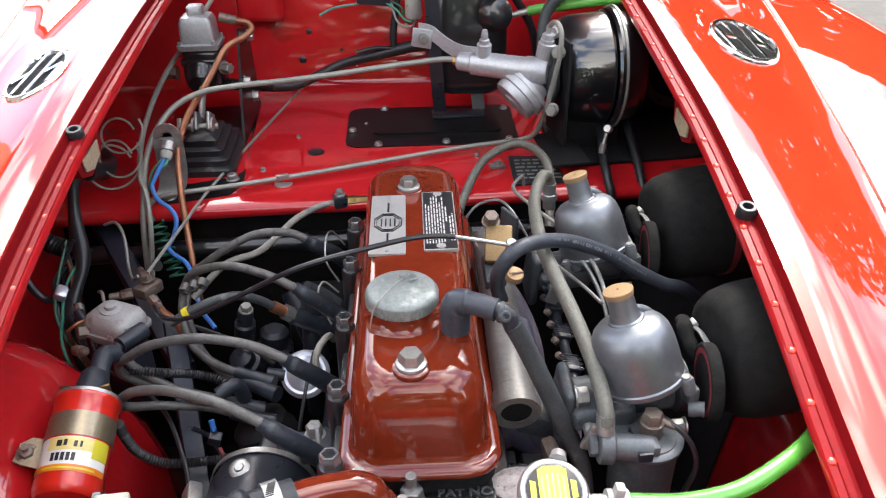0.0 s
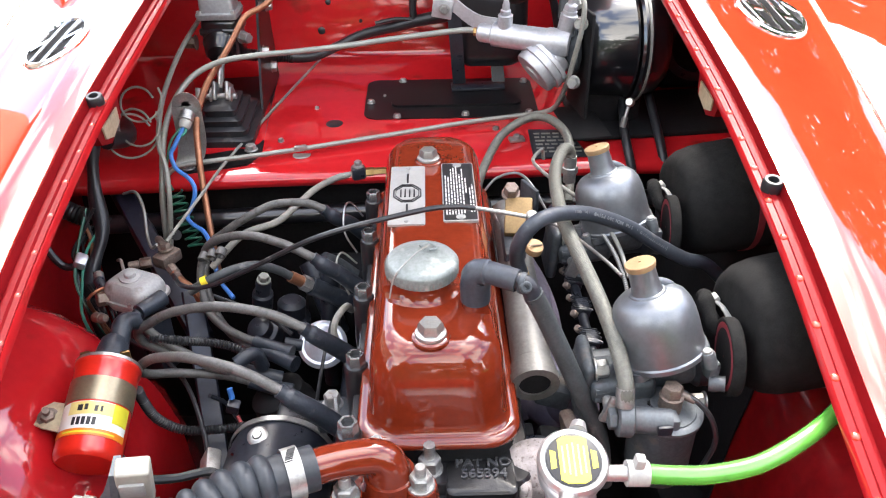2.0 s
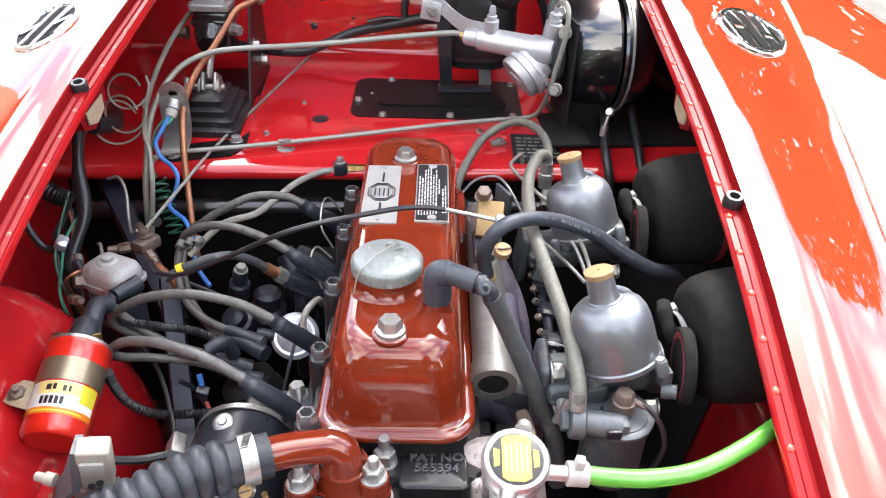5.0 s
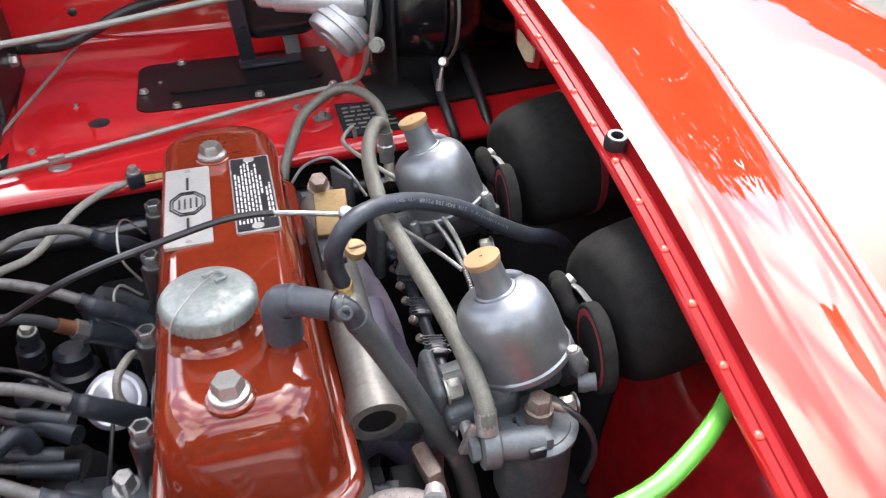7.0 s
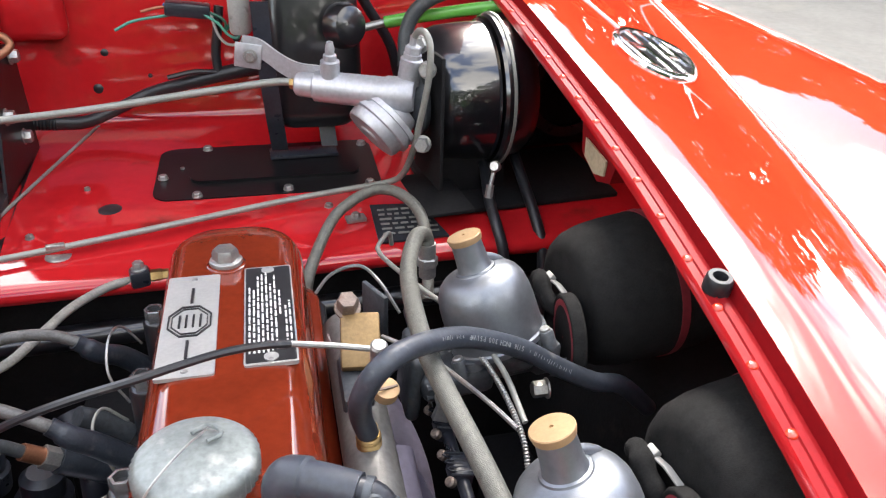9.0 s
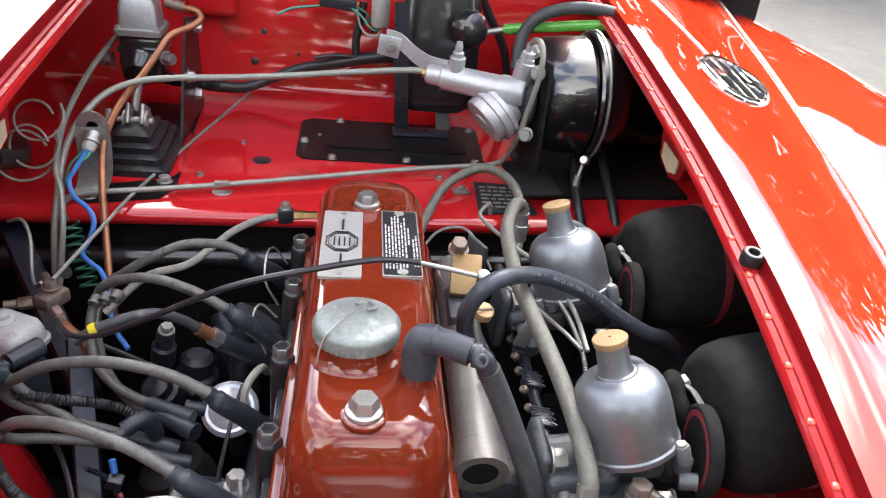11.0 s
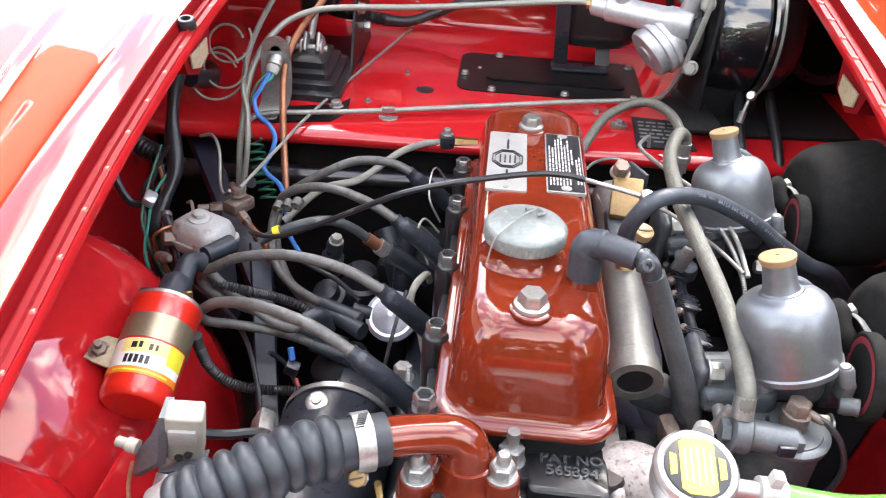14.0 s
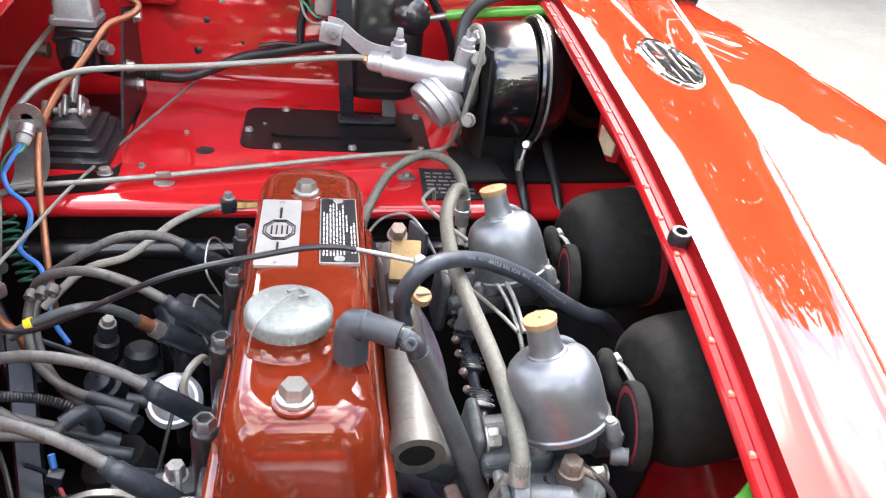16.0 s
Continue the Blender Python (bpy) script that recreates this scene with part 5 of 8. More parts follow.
F1, F2 = (0.1800, 0.0360, 0.7450), (0.1808, 0.2160, 0.7545)
carb_front = build_carburettor(F1)
copy_thing(carb_front, pose(*F2))
filter_front = build_filter((0.243, 0.058, 0.745), (0.345, 0.072, 0.752), 0.0555)
filter_rear = build_filter((0.245, 0.252, 0.752), (0.350, 0.264, 0.760), 0.0560)
for fo, (x, y, z) in ((filter_front, (0.2330, 0.0843, 0.7560)), (filter_rear, (0.2340, 0.2640, 0.7655))):
    bm = bmesh.new()
    box(bm, (x, y, z + 0.001), (0.0080, 0.0080, 0.0055), (0, -35, 10), 0.001)
    rows = []
    for k in (0.0, 0.3, 0.6, 0.85, 1.0):
        p = Vector((x + 0.004 * math.sin(2.2 * k), y - 0.0430 * k, z + 0.003 * math.sin(math.pi * k) - 0.006 * k * k))
        rows.append([p + Vector(q) for q in ((-0.0020, 0, 0.0014), (0.0026, 0, 0.0006), (0.0024, 0, -0.0004), (-0.0022, 0, 0.0004))])
    loft(bm, rows)
    part("cable_tie", bm, WHITE, fo, "white nylon cable tie")
    bm = bmesh.new()
    tube(bm, [(x - 0.004, y + 0.012, z - 0.006), (x - 0.005, y + 0.004, z - 0.001), (x - 0.006, y - 0.006, z - 0.004), (x - 0.003, y - 0.018, z - 0.012), (x + 0.003, y - 0.030, z - 0.024)], lambda k: 0.0030 + 0.0040 * math.sin(math.pi * min(1.0, k + 0.12)) ** 0.5 + 0.0008 * math.sin(19 * k), 12, 5)
    part("gathered_neck", bm, FOAM, fo)

# Float bowl of the front carburettor with its banjo union and braided feed.
bowl = thing("float_bowl", (0.183, -0.004, 0.655), "dull silver float bowl with brass bolt and banjo union", "float bowl")
BX, BY = 0.1850, 0.0060
bm = bmesh.new()
lathe(bm, (BX - 0.007, BY - 0.002, 0.643), UP, [(0.014, 0), (0.022, 0.006), (0.0250, 0.016), (0.0256, 0.062), (0.0276, 0.064), (0.0276, 0.0675)], 30)
part("bowl", bm, DULL_ALU, bowl)
bm = bmesh.new()
lathe(bm, (BX - 0.007, BY - 0.002, 0.7110), UP, [(0.0284, 0), (0.0287, 0.0026), (0.0276, 0.0036), (0.0235, 0.0040), (0.0230, 0.0050), (0.0120, 0.0056), (0.0115, 0.0080)], 36)
lid = part("lid", bm, FLANGE, bowl)
bm = bmesh.new()
lathe(bm, (BX - 0.005, BY - 0.005, 0.7160), UP, [(0.0088, 0), (0.0088, 0.012), (0.0092, 0.0128), (0.0092, 0.014), (0.0076, 0.0145)], 18)
hexagon(bm, (BX - 0.005, BY - 0.005, 0.7300), UP, 0.0138, 0.0090, 0.0018)
part("lid_bolt", bm, RUSTY, lid, "tarnished hexagon bolt")
bm = bmesh.new()
rod(bm, (0.1480, -0.0110, 0.7180), (0.1770, -0.0140, 0.7170), 0.0100, seg=20)
box(bm, (0.1760, -0.0120, 0.7165), (0.014, 0.017, 0.014), (0, 0, 0), 0.003)
part("inlet", bm, FLANGE, lid)
bm = bmesh.new()
box(bm, (0.1700, -0.0236, 0.7185), (0.011, 0.004, 0.008), (0, 0, 3), 0.001)
part("inlet_key", bm, SATIN, lid)
bm = bmesh.new()
lathe(bm, (0.1665, 0.0060, 0.7160), UP, [(0.0022, 0), (0.0022, 0.0022), (0.0006, 0.0024)], 10)
part("vent_hole", bm, INK, lid)
bm = bmesh.new()
lathe(bm, (0.1375, -0.0100, 0.7185), (1, -0.08, -0.04), [(0.0120, 0), (0.0136, 0.0012), (0.0138, 0.0105), (0.0122, 0.0120)], 26)
hexagon(bm, (0.1365, -0.0100, 0.7185), (-1, 0, 0), 0.0150, 0.0055)
part("banjo_union", bm, FLANGE, bowl)
bm = bmesh.new()
tube(bm, [(BX + 0.006, BY - 0.005, 0.729), (BX + 0.014, BY - 0.011, 0.727), (BX + 0.023, BY - 0.019, 0.717), (BX + 0.027, BY - 0.024, 0.698), (BX + 0.022, BY - 0.022, 0.67)], 0.0021, 8, 5)
part("overflow_pipe", bm, RUBBER, bowl)
bm = bmesh.new()
rod(bm, (BX + 0.001, BY - 0.002, 0.7290), (BX + 0.012, BY - 0.009, 0.7270), 0.0034, 0.0028, 12)
part("pipe_ferrule", bm, RUSTY, bowl)

feed = thing("fuel_hose", (0.13, 0.16, 0.72), "grey braided fuel hose between the carburettors", "hose")
bm = bmesh.new()
tube(bm, [(0.1425, -0.0085, 0.7340), (0.1425, -0.0060, 0.7420), (0.1425, 0.0010, 0.7490), (0.1405, 0.0220, 0.7590), (0.1365, 0.0450, 0.7690), (0.1300, 0.0760, 0.7800), (0.1215, 0.1250, 0.7890), (0.1185, 0.1700, 0.7900),
          (0.1250, 0.2550, 0.7855), (0.1400, 0.3080, 0.7855), (0.1500, 0.3230, 0.7800), (0.1530, 0.3240, 0.7680)], 0.0062, 14, 6)
part("hose", bm, BRAID, feed)
bm = bmesh.new()
rod(bm, (0.1425, -0.0095, 0.7300), (0.1425, -0.0040, 0.7440), 0.0070, 0.0070, 16)
part("ferrule", bm, STEEL, feed)
bm = bmesh.new()
rod(bm, (0.1525, 0.3240, 0.772), (0.1530, 0.3240, 0.742), 0.0070, 0.0070, 14)
hexagon(bm, (0.1530, 0.3240, 0.752), UP, 0.0150, 0.008)
part("end_union", bm, STEEL, feed)

return_hose = thing("braided_hose", (0.12, 0.44, 0.70), "grey braided hose looping over the shelf", "hose")
bm = bmesh.new()
tube(bm, [(0.055, 0.385, 0.690), (0.064, 0.404, 0.715), (0.086, 0.447, 0.7360), (0.105, 0.464, 0.7460), (0.128, 0.471, 0.7545), (0.146, 0.464, 0.7565), (0.1600, 0.440, 0.7550), (0.1660, 0.411, 0.7490), (0.1640, 0.375, 0.730), (0.158, 0.345, 0.705)], 0.0053, 14, 6)
part("hose", bm, BRAID, return_hose)

# Heater rail, its hose arching over the carburettors, and the brass valve.
rail = thing("water_rail", (0.083, 0.12, 0.69), "cast aluminium water rail with open flared end", "water rail")
bm = bmesh.new()
ring_band(bm, (0.0820, 0.036, 0.7150), (0.03, -0.98, -0.18), 0.0128, 0.0198, 0.008, 28)
part("end_flange", bm, RAIL_ALU, rail)
bm = bmesh.new()
tube(bm, [(0.080, 0.260, 0.742), (0.081, 0.200, 0.734), (0.0815, 0.130, 0.728), (0.0820, 0.060, 0.7188), (0.0820, 0.052, 0.7175), (0.0820, 0.046, 0.7166), (0.0820, 0.039, 0.7155)],
     lambda s: 0.0165 if s < 0.70 else 0.0185, 26, 4, hollow=0.74)
part("tube", bm, RAIL_ALU, rail)
# Black disc that stands for the shade inside the open end.
bm = bmesh.new()
lathe(bm, (0.0820, 0.0340, 0.7148), (0, 1, 0.15), [(0.0127, 0), (0.0127, 0.002)], 28)
part("bore", bm, DEEP, rail, "black disc for the shade inside the open end")
bm = bmesh.new()
box(bm, (0.100, 0.055, 0.690), (0.03, 0.03, 0.02), (0, 20, 0), 0.004)
part("bracket", bm, DULL_ALU, rail)
bm = bmesh.new()
rod(bm, (0.0815, 0.1360, 0.730), (0.0800, 0.1350, 0.757), 0.0060, seg=16)
tube(bm, [(0.0814, 0.1360, 0.733), (0.0806, 0.1355, 0.744), (0.0802, 0.1352, 0.752)], 0.0072, 16, 4, ripple=0.0005, pitch=0.0022)
part("fitting", bm, BRASS, rail, "brass hose fitting")
heater = thing("heater_hose", (0.15, 0.115, 0.74), "thick black rubber heater hose arching over the carburettors", "hose")
bm = bmesh.new()
tube(bm, [(0.0800, 0.1350, 0.7530), (0.0760, 0.1320, 0.7680), (0.0755, 0.1225, 0.7890), (0.0840, 0.1190, 0.8080), (0.0980, 0.1280, 0.8120), (0.1200, 0.1430, 0.8070), (0.1470, 0.1600, 0.7940), (0.1830, 0.1735, 0.7720), (0.2120, 0.1765, 0.7510), (0.2390, 0.1770, 0.7350), (0.2640, 0.1850, 0.7220), (0.3000, 0.2050, 0.6800)], 0.0066, 18, 6)
heater_tube = part("hose", bm, SLATE_RUBBER, heater)
# Pale print along the hose: the legible words as letters, the worn rest as short strokes.
path = spline([(0.0980, 0.1280, 0.8120), (0.1200, 0.1430, 0.8070), (0.1470, 0.1600, 0.7940), (0.1830, 0.1735, 0.7720), (0.2120, 0.1765, 0.7510), (0.2270, 0.1768, 0.7420)], 24)


def on_hose(dist):
    """Place and axes on the hose's forward side, at a distance from the far end of the print."""
    run = 0.0
    for a, b in zip(path[::-1], path[-2::-1]):
        n = (b - a).length
        if run + n >= dist:
            d = (b - a).normalized()
            out = Vector((-0.15, -0.80, 0.58))
            out = (out - d * d.dot(out)).normalized()
            return a.lerp(b, (dist - run) / n) + out * 0.0066, d, out
        run += n
    return None


rng = random.Random(8)
words, at = "5/16 INCH 300 PSI WP", 0.058
bm = bmesh.new()
for ch in words:
    if ch != " ":
        cu = bpy.data.curves.new("glyph", "FONT")
        cu.body, cu.size, cu.extrude, cu.align_x, cu.align_y, cu.resolution_u = ch, 0.0044, 0.00012, "CENTER", "CENTER", 2
        tmp = bpy.data.objects.new("glyph", cu)
        me = bpy.data.meshes.new_from_object(tmp)
        bpy.data.objects.remove(tmp)
        p, d, out = on_hose(at)
        me.transform(Matrix.Translation(p) @ Matrix((d, out.cross(d), out)).transposed().to_4x4())
        bm.from_mesh(me)
    at += 0.0030 if ch not in " I1/" else 0.0020
part("printed_words", bm, PRINT, heater_tube)
bm = bmesh.new()
for start, end in ((0.012, 0.052), (at + 0.004, at + 0.022)):
    while start < end:
        p, d, out = on_hose(start)
        if rng.random() < 0.8:
            w = out.cross(d) * 0.0014 * (0.5 + 0.6 * rng.random())
            rod(bm, p - w, p + w, 0.00022, seg=4)
        start += 0.0012 + 0.0016 * rng.random()
tagged(part("worn_print", bm, PRINT, heater_tube), kind="stuff")
valve = thing("heater_valve", (0.092, 0.175, 0.72), "brass heater control valve with slotted screw", "valve")
bm = bmesh.new()
box(bm, (0.0850, 0.2080, 0.7660), (0.026, 0.038, 0.010), (36, 0, -6), 0.002)
part("plate", bm, VALVE_BRASS, valve)
bm = bmesh.new()
box(bm, (0.0790, 0.1900, 0.728), (0.02, 0.05, 0.05), (0, 0, 0), 0.004)
part("body", bm, DULL_ALU, valve)
hex_bolt("bolt", (0.0790, 0.2260, 0.7810), (0, -0.45, 0.9), 0.0125, 0.010, valve, washer=0.009, mat=RUSTY)
bm = bmesh.new()
lathe(bm, (0.0945, 0.1600, 0.7620), (0.15, -0.30, 0.94), [(0.0078, -0.004), (0.0082, 0.002), (0.0078, 0.0029), (0.001, 0.0031)], 24)
screw = part("slotted_screw", bm, CAP_BRASS, valve)
bm = bmesh.new()
box(bm, (0.0956, 0.1580, 0.7656), (0.0135, 0.0014, 0.0012), (28, 12, 25))
part("slot", bm, RUSTY, screw)
bm = bmesh.new()
lathe(bm, (0.0900, 0.1580, 0.7880), (0, -0.3, 0.95), [(0.0050, 0), (0.0052, 0.012), (0.0040, 0.0135)], 14)
rod(bm, (0.0900, 0.160, 0.790), (0.0905, 0.172, 0.760), 0.0035, seg=10)
part("cable_trunnion", bm, STEEL, valve)
# Control cable across the rocker cover.
cable = thing("control_cable", (-0.07, 0.15, 0.70), "thin black control cable crossing the rocker cover", "cable")
bm = bmesh.new()
tube(bm, [(-0.262, 0.235, 0.690), (-0.240, 0.195, 0.705), (-0.212, 0.184, 0.711), (-0.168, 0.166, 0.7400), (-0.132, 0.150, 0.7670), (-0.099, 0.137, 0.7900), (-0.068, 0.130, 0.8045), (-0.039, 0.128, 0.8130), (0.001, 0.139, 0.8160), (0.024, 0.147, 0.8130), (0.040, 0.1535, 0.8078)], 0.0024, 8, 6)
part("sheath", bm, RUBBER, cable)
bm = bmesh.new()
tube(bm, [(0.038, 0.1528, 0.8086), (0.045, 0.155, 0.8060), (0.066, 0.1580, 0.8000), (0.0900, 0.1570, 0.7950)], 0.0019, 8, 6)
part("inner_wire", bm, STEEL, cable)

# Fuel pipe and throttle linkage between the carburettors.
linkage = thing("throttle_linkage", (0.13, 0.15, 0.64), "oily throttle spindle with springs and clips", "linkage")
bm = bmesh.new()
rod(bm, (0.1380, 0.040, 0.704), (0.1380, 0.330, 0.706), 0.0044, seg=12)
part("spindle", bm, SATIN, linkage)
for y in (0.096, 0.142, 0.186):
    bm = bmesh.new()
    box(bm, (0.1380, y, 0.7050), (0.014, 0.020, 0.014), (0, 10, 0), 0.003)
    coupling = part("coupling", bm, SATIN, linkage)
    bm = bmesh.new()
    pts = []
    for k in range(7):
        pts += [(0.1305 + (k % 2) * 0.015, y - 0.0095 + 0.0032 * k, 0.7132 - (k % 2) * 0.003), (0.1305 + ((k + 1) % 2) * 0.015, y - 0.0095 + 0.0032 * k, 0.7132 - ((k + 1) % 2) * 0.003)]
    tube(bm, pts, 0.0007, 5, 2)
    part("wire_clip", bm, SATIN, coupling)
    for dy in (-0.012, 0.012):
        bm = bmesh.new()
        lathe(bm, (0.1305, y + dy, 0.7085), (-0.6, -0.3, 0.75), [(0.0034, 0), (0.0034, 0.004), (0.0022, 0.005)], 10)
        part("clip_screw", bm, RUSTY, coupling)
for y in (0.060, 0.215):
    bm = bmesh.new()
    box(bm, (0.1395, y, 0.706), (0.010, 0.008, 0.026), (0, 15, 0), 0.002)
    part("lever", bm, RUSTY, linkage)
bm = bmesh.new()
tube(bm, [(0.128, 0.060, 0.706), (0.138, 0.066, 0.703), (0.148, 0.070, 0.709)], 0.0028, 8, 4)
part("joint_pin", bm, COPPER, linkage)
pipe = thing("fuel_pipe", (0.145, 0.30, 0.73), "thin steel vacuum pipe beside the rear carburettor", "pipe")
bm = bmesh.new()
tube(bm, [(0.137, 0.408, 0.728), (0.134, 0.404, 0.742), (0.122, 0.380, 0.7450), (0.119, 0.365, 0.7460), (0.124, 0.340, 0.7480), (0.140, 0.285, 0.7550), (0.160, 0.225, 0.7620), (0.172, 0.175, 0.757), (0.176, 0.135, 0.745)], 0.0020, 14, 5)
part("tube", bm, PIPE, pipe)
choke = thing("choke_rod", (0.14, 0.15, 0.75), "thin bright choke rod", "rod")
bm = bmesh.new()
tube(bm, [(0.100, 0.214, 0.764), (0.126, 0.190, 0.762), (0.150, 0.140, 0.764), (0.163, 0.112, 0.762)], 0.0016, 8, 4)
part("rod", bm, STEEL, choke)
bm = bmesh.new()
tube(bm, [(0.149, 0.236, 0.752), (0.160, 0.200, 0.756), (0.168, 0.165, 0.752), (0.172, 0.128, 0.742), (0.172, 0.11, 0.725)], 0.0018, 8, 5, ripple=0.0004, pitch=0.002)
part("coiled_cable", bm, STEEL, choke)

# Exhaust and inlet manifold.
manifold = thing("exhaust_manifold", (0.10, 0.15, 0.55), "pale burnt cast manifold with spotted rust", "manifold")
bm = bmesh.new()
tube(bm, [(0.060, -0.024, 0.672), (0.078, -0.024, 0.681), (0.094, -0.024, 0.672), (0.102, -0.026, 0.648), (0.103, -0.022, 0.61), (0.104, 0.02, 0.56)], 0.0235, 22, 5)
part("front_elbow", bm, MANIFOLD, manifold)
bm = bmesh.new()
box(bm, (0.0665, -0.028, 0.668), (0.010, 0.054, 0.054), (0, 0, 0), 0.005, 3)
part("elbow_flange", bm, MANIFOLD, manifold)
for y0, y1 in ((0.06, 0.09), (0.20, 0.16), (0.29, 0.21)):
    bm = bmesh.new()
    tube(bm, [(0.068, y0 + 0.03, 0.640), (0.090, y0 + 0.028, 0.650), (0.112, (y0 + y1) / 2, 0.640), (0.120, y1, 0.600), (0.116, y1, 0.50)], 0.0195, 20, 5)
    part("branch", bm, LILAC, manifold)
bm = bmesh.new()
tube(bm, [(0.098, 0.180, 0.690), (0.100, 0.12, 0.664), (0.112, 0.075, 0.655), (0.135, 0.062, 0.668)], 0.0180, 20, 5)
part("runner", bm, LILAC, manifold)
bm = bmesh.new()
box(bm, (0.075, 0.020, 0.655), (0.012, 0.014, 0.05), (0, 0, 0), 0.002)
box(bm, (0.096, 0.012, 0.660), (0.026, 0.028, 0.034), (0, 10, 0), 0.003)
part("clamp_block", bm, DEEP, manifold)
bm = bmesh.new()
rod(bm, (0.066, 0.015, 0.672), (0.084, 0.010, 0.672), 0.0065, seg=12)
hexagon(bm, (0.082, 0.010, 0.672), (1, -0.2, 0), 0.013, 0.008)
part("clamp_bolt", bm, SATIN, manifold)
bm = bmesh.new()
box(bm, (0.111, 0.010, 0.678), (0.012, 0.030, 0.040), (0, -10, 10), 0.004)
part("heat_wrap", bm, RUSTY, manifold, "frayed tan heat wrap")
bm = bmesh.new()
box(bm, (0.078, 0.236, 0.742), (0.024, 0.028, 0.016), (0, 0, 10), 0.004)
part("rear_lug", bm, MANIFOLD, manifold)
bm = bmesh.new()
box(bm, (0.103, 0.270, 0.750), (0.004, 0.030, 0.034), (0, 0, 25), 0.001)
part("heat_shield", bm, DULL_ALU, manifold)
bm = bmesh.new()
tube(bm, [(0.062, 0.360, 0.710), (0.080, 0.385, 0.716), (0.105, 0.392, 0.718), (0.120, 0.372, 0.712), (0.135, 0.352, 0.69)], 0.0016, 6, 5)
part("drain_pipe", bm, STEEL, manifold)
# Tan horn bracket low down beside the radiator.
bm = bmesh.new()
tube(bm, [(0.205, 0.045, 0.50), (0.211, 0.05, 0.48), (0.214, 0.052, 0.45)], lambda s: 0.004 + 0.003 * s, 8, 4)
ring_band(bm, (0.236, 0.06, 0.43), (0, -0.6, 0.8), 0.016, 0.024, 0.004, 20)
single("horn_bracket", bm, TAN, "pale tan horn bracket low in the bay", "bracket")
bm = bmesh.new()
lathe(bm, (0.095, -0.075, 0.575), (0.1, -0.3, 0.95), [(0.020, 0), (0.021, 0.03), (0.018, 0.036), (0.010, 0.040)], 20)
single("water_pump_pulley", bm, BLACK, "chipped black pulley boss beside the cowl", "pulley")
# Black servo base plate with heat marks under the rear carburettor, and dark pipes down the side.
bm = bmesh.new()
tube(bm, [(0.252, 0.520, 0.755), (0.246, 0.470, 0.735), (0.246, 0.440, 0.720), (0.250, 0.425, 0.695), (0.25, 0.42, 0.64)], 0.0058, 10, 5)
single("servo_drain_hose", bm, RUBBER, "black rubber hose down the bulkhead", "hose")
bm = bmesh.new()
tube(bm, [(0.285, 0.55, 0.775), (0.288, 0.50, 0.745), (0.290, 0.455, 0.720), (0.292, 0.43, 0.69), (0.29, 0.42, 0.62)], 0.0058, 10, 5)
single("servo_drain_hose", bm, RUBBER, "black rubber hose down the bulkhead", "hose")
# ---- things on the shelf and bulkhead ----
plate = thing("access_plate", (0.035, 0.61, 0.726), "black access plate screwed to the red shelf", "access plate")
bm = bmesh.new()
loft(bm, [[Vector((p.x, p.y, shelf_z(p.y) + dz)) for p in oblong(0.032, 0.611, 0.118, 0.064, 0.018, 0)] for dz in (0.0002, 0.0030)])
part("sheet", bm, PLATE_BLACK, plate)
bm = bmesh.new()
loft(bm, [[Vector((p.x, p.y, shelf_z(p.y) + dz)) for p in oblong(0.040, 0.618, 0.090, 0.038, 0.012, 0)] for dz in (0.0028, 0.0060)])
part("raised_field", bm, PLATE_BLACK, plate)
for x, y in ((-0.078, 0.596), (-0.041, 0.551), (0.051, 0.554), (0.137, 0.556), (-0.035, 0.668), (0.140, 0.66)):
    hex_bolt("screw", (x, y, shelf_z(y) + 0.003), UP, 0.0085, 0.0032, plate, washer=0.0056)

vin = thing("chassis_plate", (0.163, 0.475, 0.718), "dark printed maker's plate riveted to the shelf", "plate")
def on_shelf(x, y, dz):
    return Vector((x, y, shelf_z(y) + dz))
bm = bmesh.new()
quad = [(0.130, 0.440), (0.199, 0.443), (0.181, 0.505), (0.130, 0.508)]
loft(bm, [[on_shelf(x, y, dz) for x, y in quad] for dz in (0.0012, 0.0030)])
part("sheet", bm, VIN_DARK, vin)
rng = random.Random(2)
for i in range(6):
    bm = bmesh.new()
    y = 0.452 + i * 0.0085
    x = 0.136
    while x < 0.176 + (5 - i) * 0.002:
        w = 0.004 + 0.008 * rng.random()
        loft(bm, [[on_shelf(px, py, dz) for px, py in ((x, y), (x + w, y), (x + w, y + 0.0028), (x, y + 0.0028))] for dz in (0.0028, 0.0035)])
        x += w + 0.003
    part("text_bar", bm, PIPE, vin)

# Tandem slave cylinder and vacuum servo.
servo = thing("brake_servo", (0.19, 0.51, 0.745), "gloss black vacuum servo with cast aluminium cylinder", "brake servo")
SC = Vector((0.2, 0.546, 0.824))
bm = bmesh.new()
lathe(bm, SC + Vector((-0.018, 0, 0)), (1, 0.06, 0), [(0.030, 0), (0.052, 0.004), (0.062, 0.012), (0.067, 0.025), (0.069, 0.045), (0.070, 0.068), (0.0725, 0.070)], 44)
part("front_shell", bm, SERVO_BLACK, servo)
bm = bmesh.new()
lathe(bm, SC + Vector((0.055, 0.004, 0)), (1, 0.06, 0), [(0.074, 0), (0.0765, 0.003), (0.0765, 0.011), (0.074, 0.013)], 48)
part("clamp_band", bm, SERVO_BLACK, servo)
bm = bmesh.new()
lathe(bm, SC + Vector((0.068, 0.005, 0)), (1, 0.06, 0), [(0.071, 0), (0.070, 0.014), (0.062, 0.026), (0.045, 0.032), (0.02, 0.034)], 44)
part("rear_shell", bm, SERVO_BLACK, servo)
bm = bmesh.new()
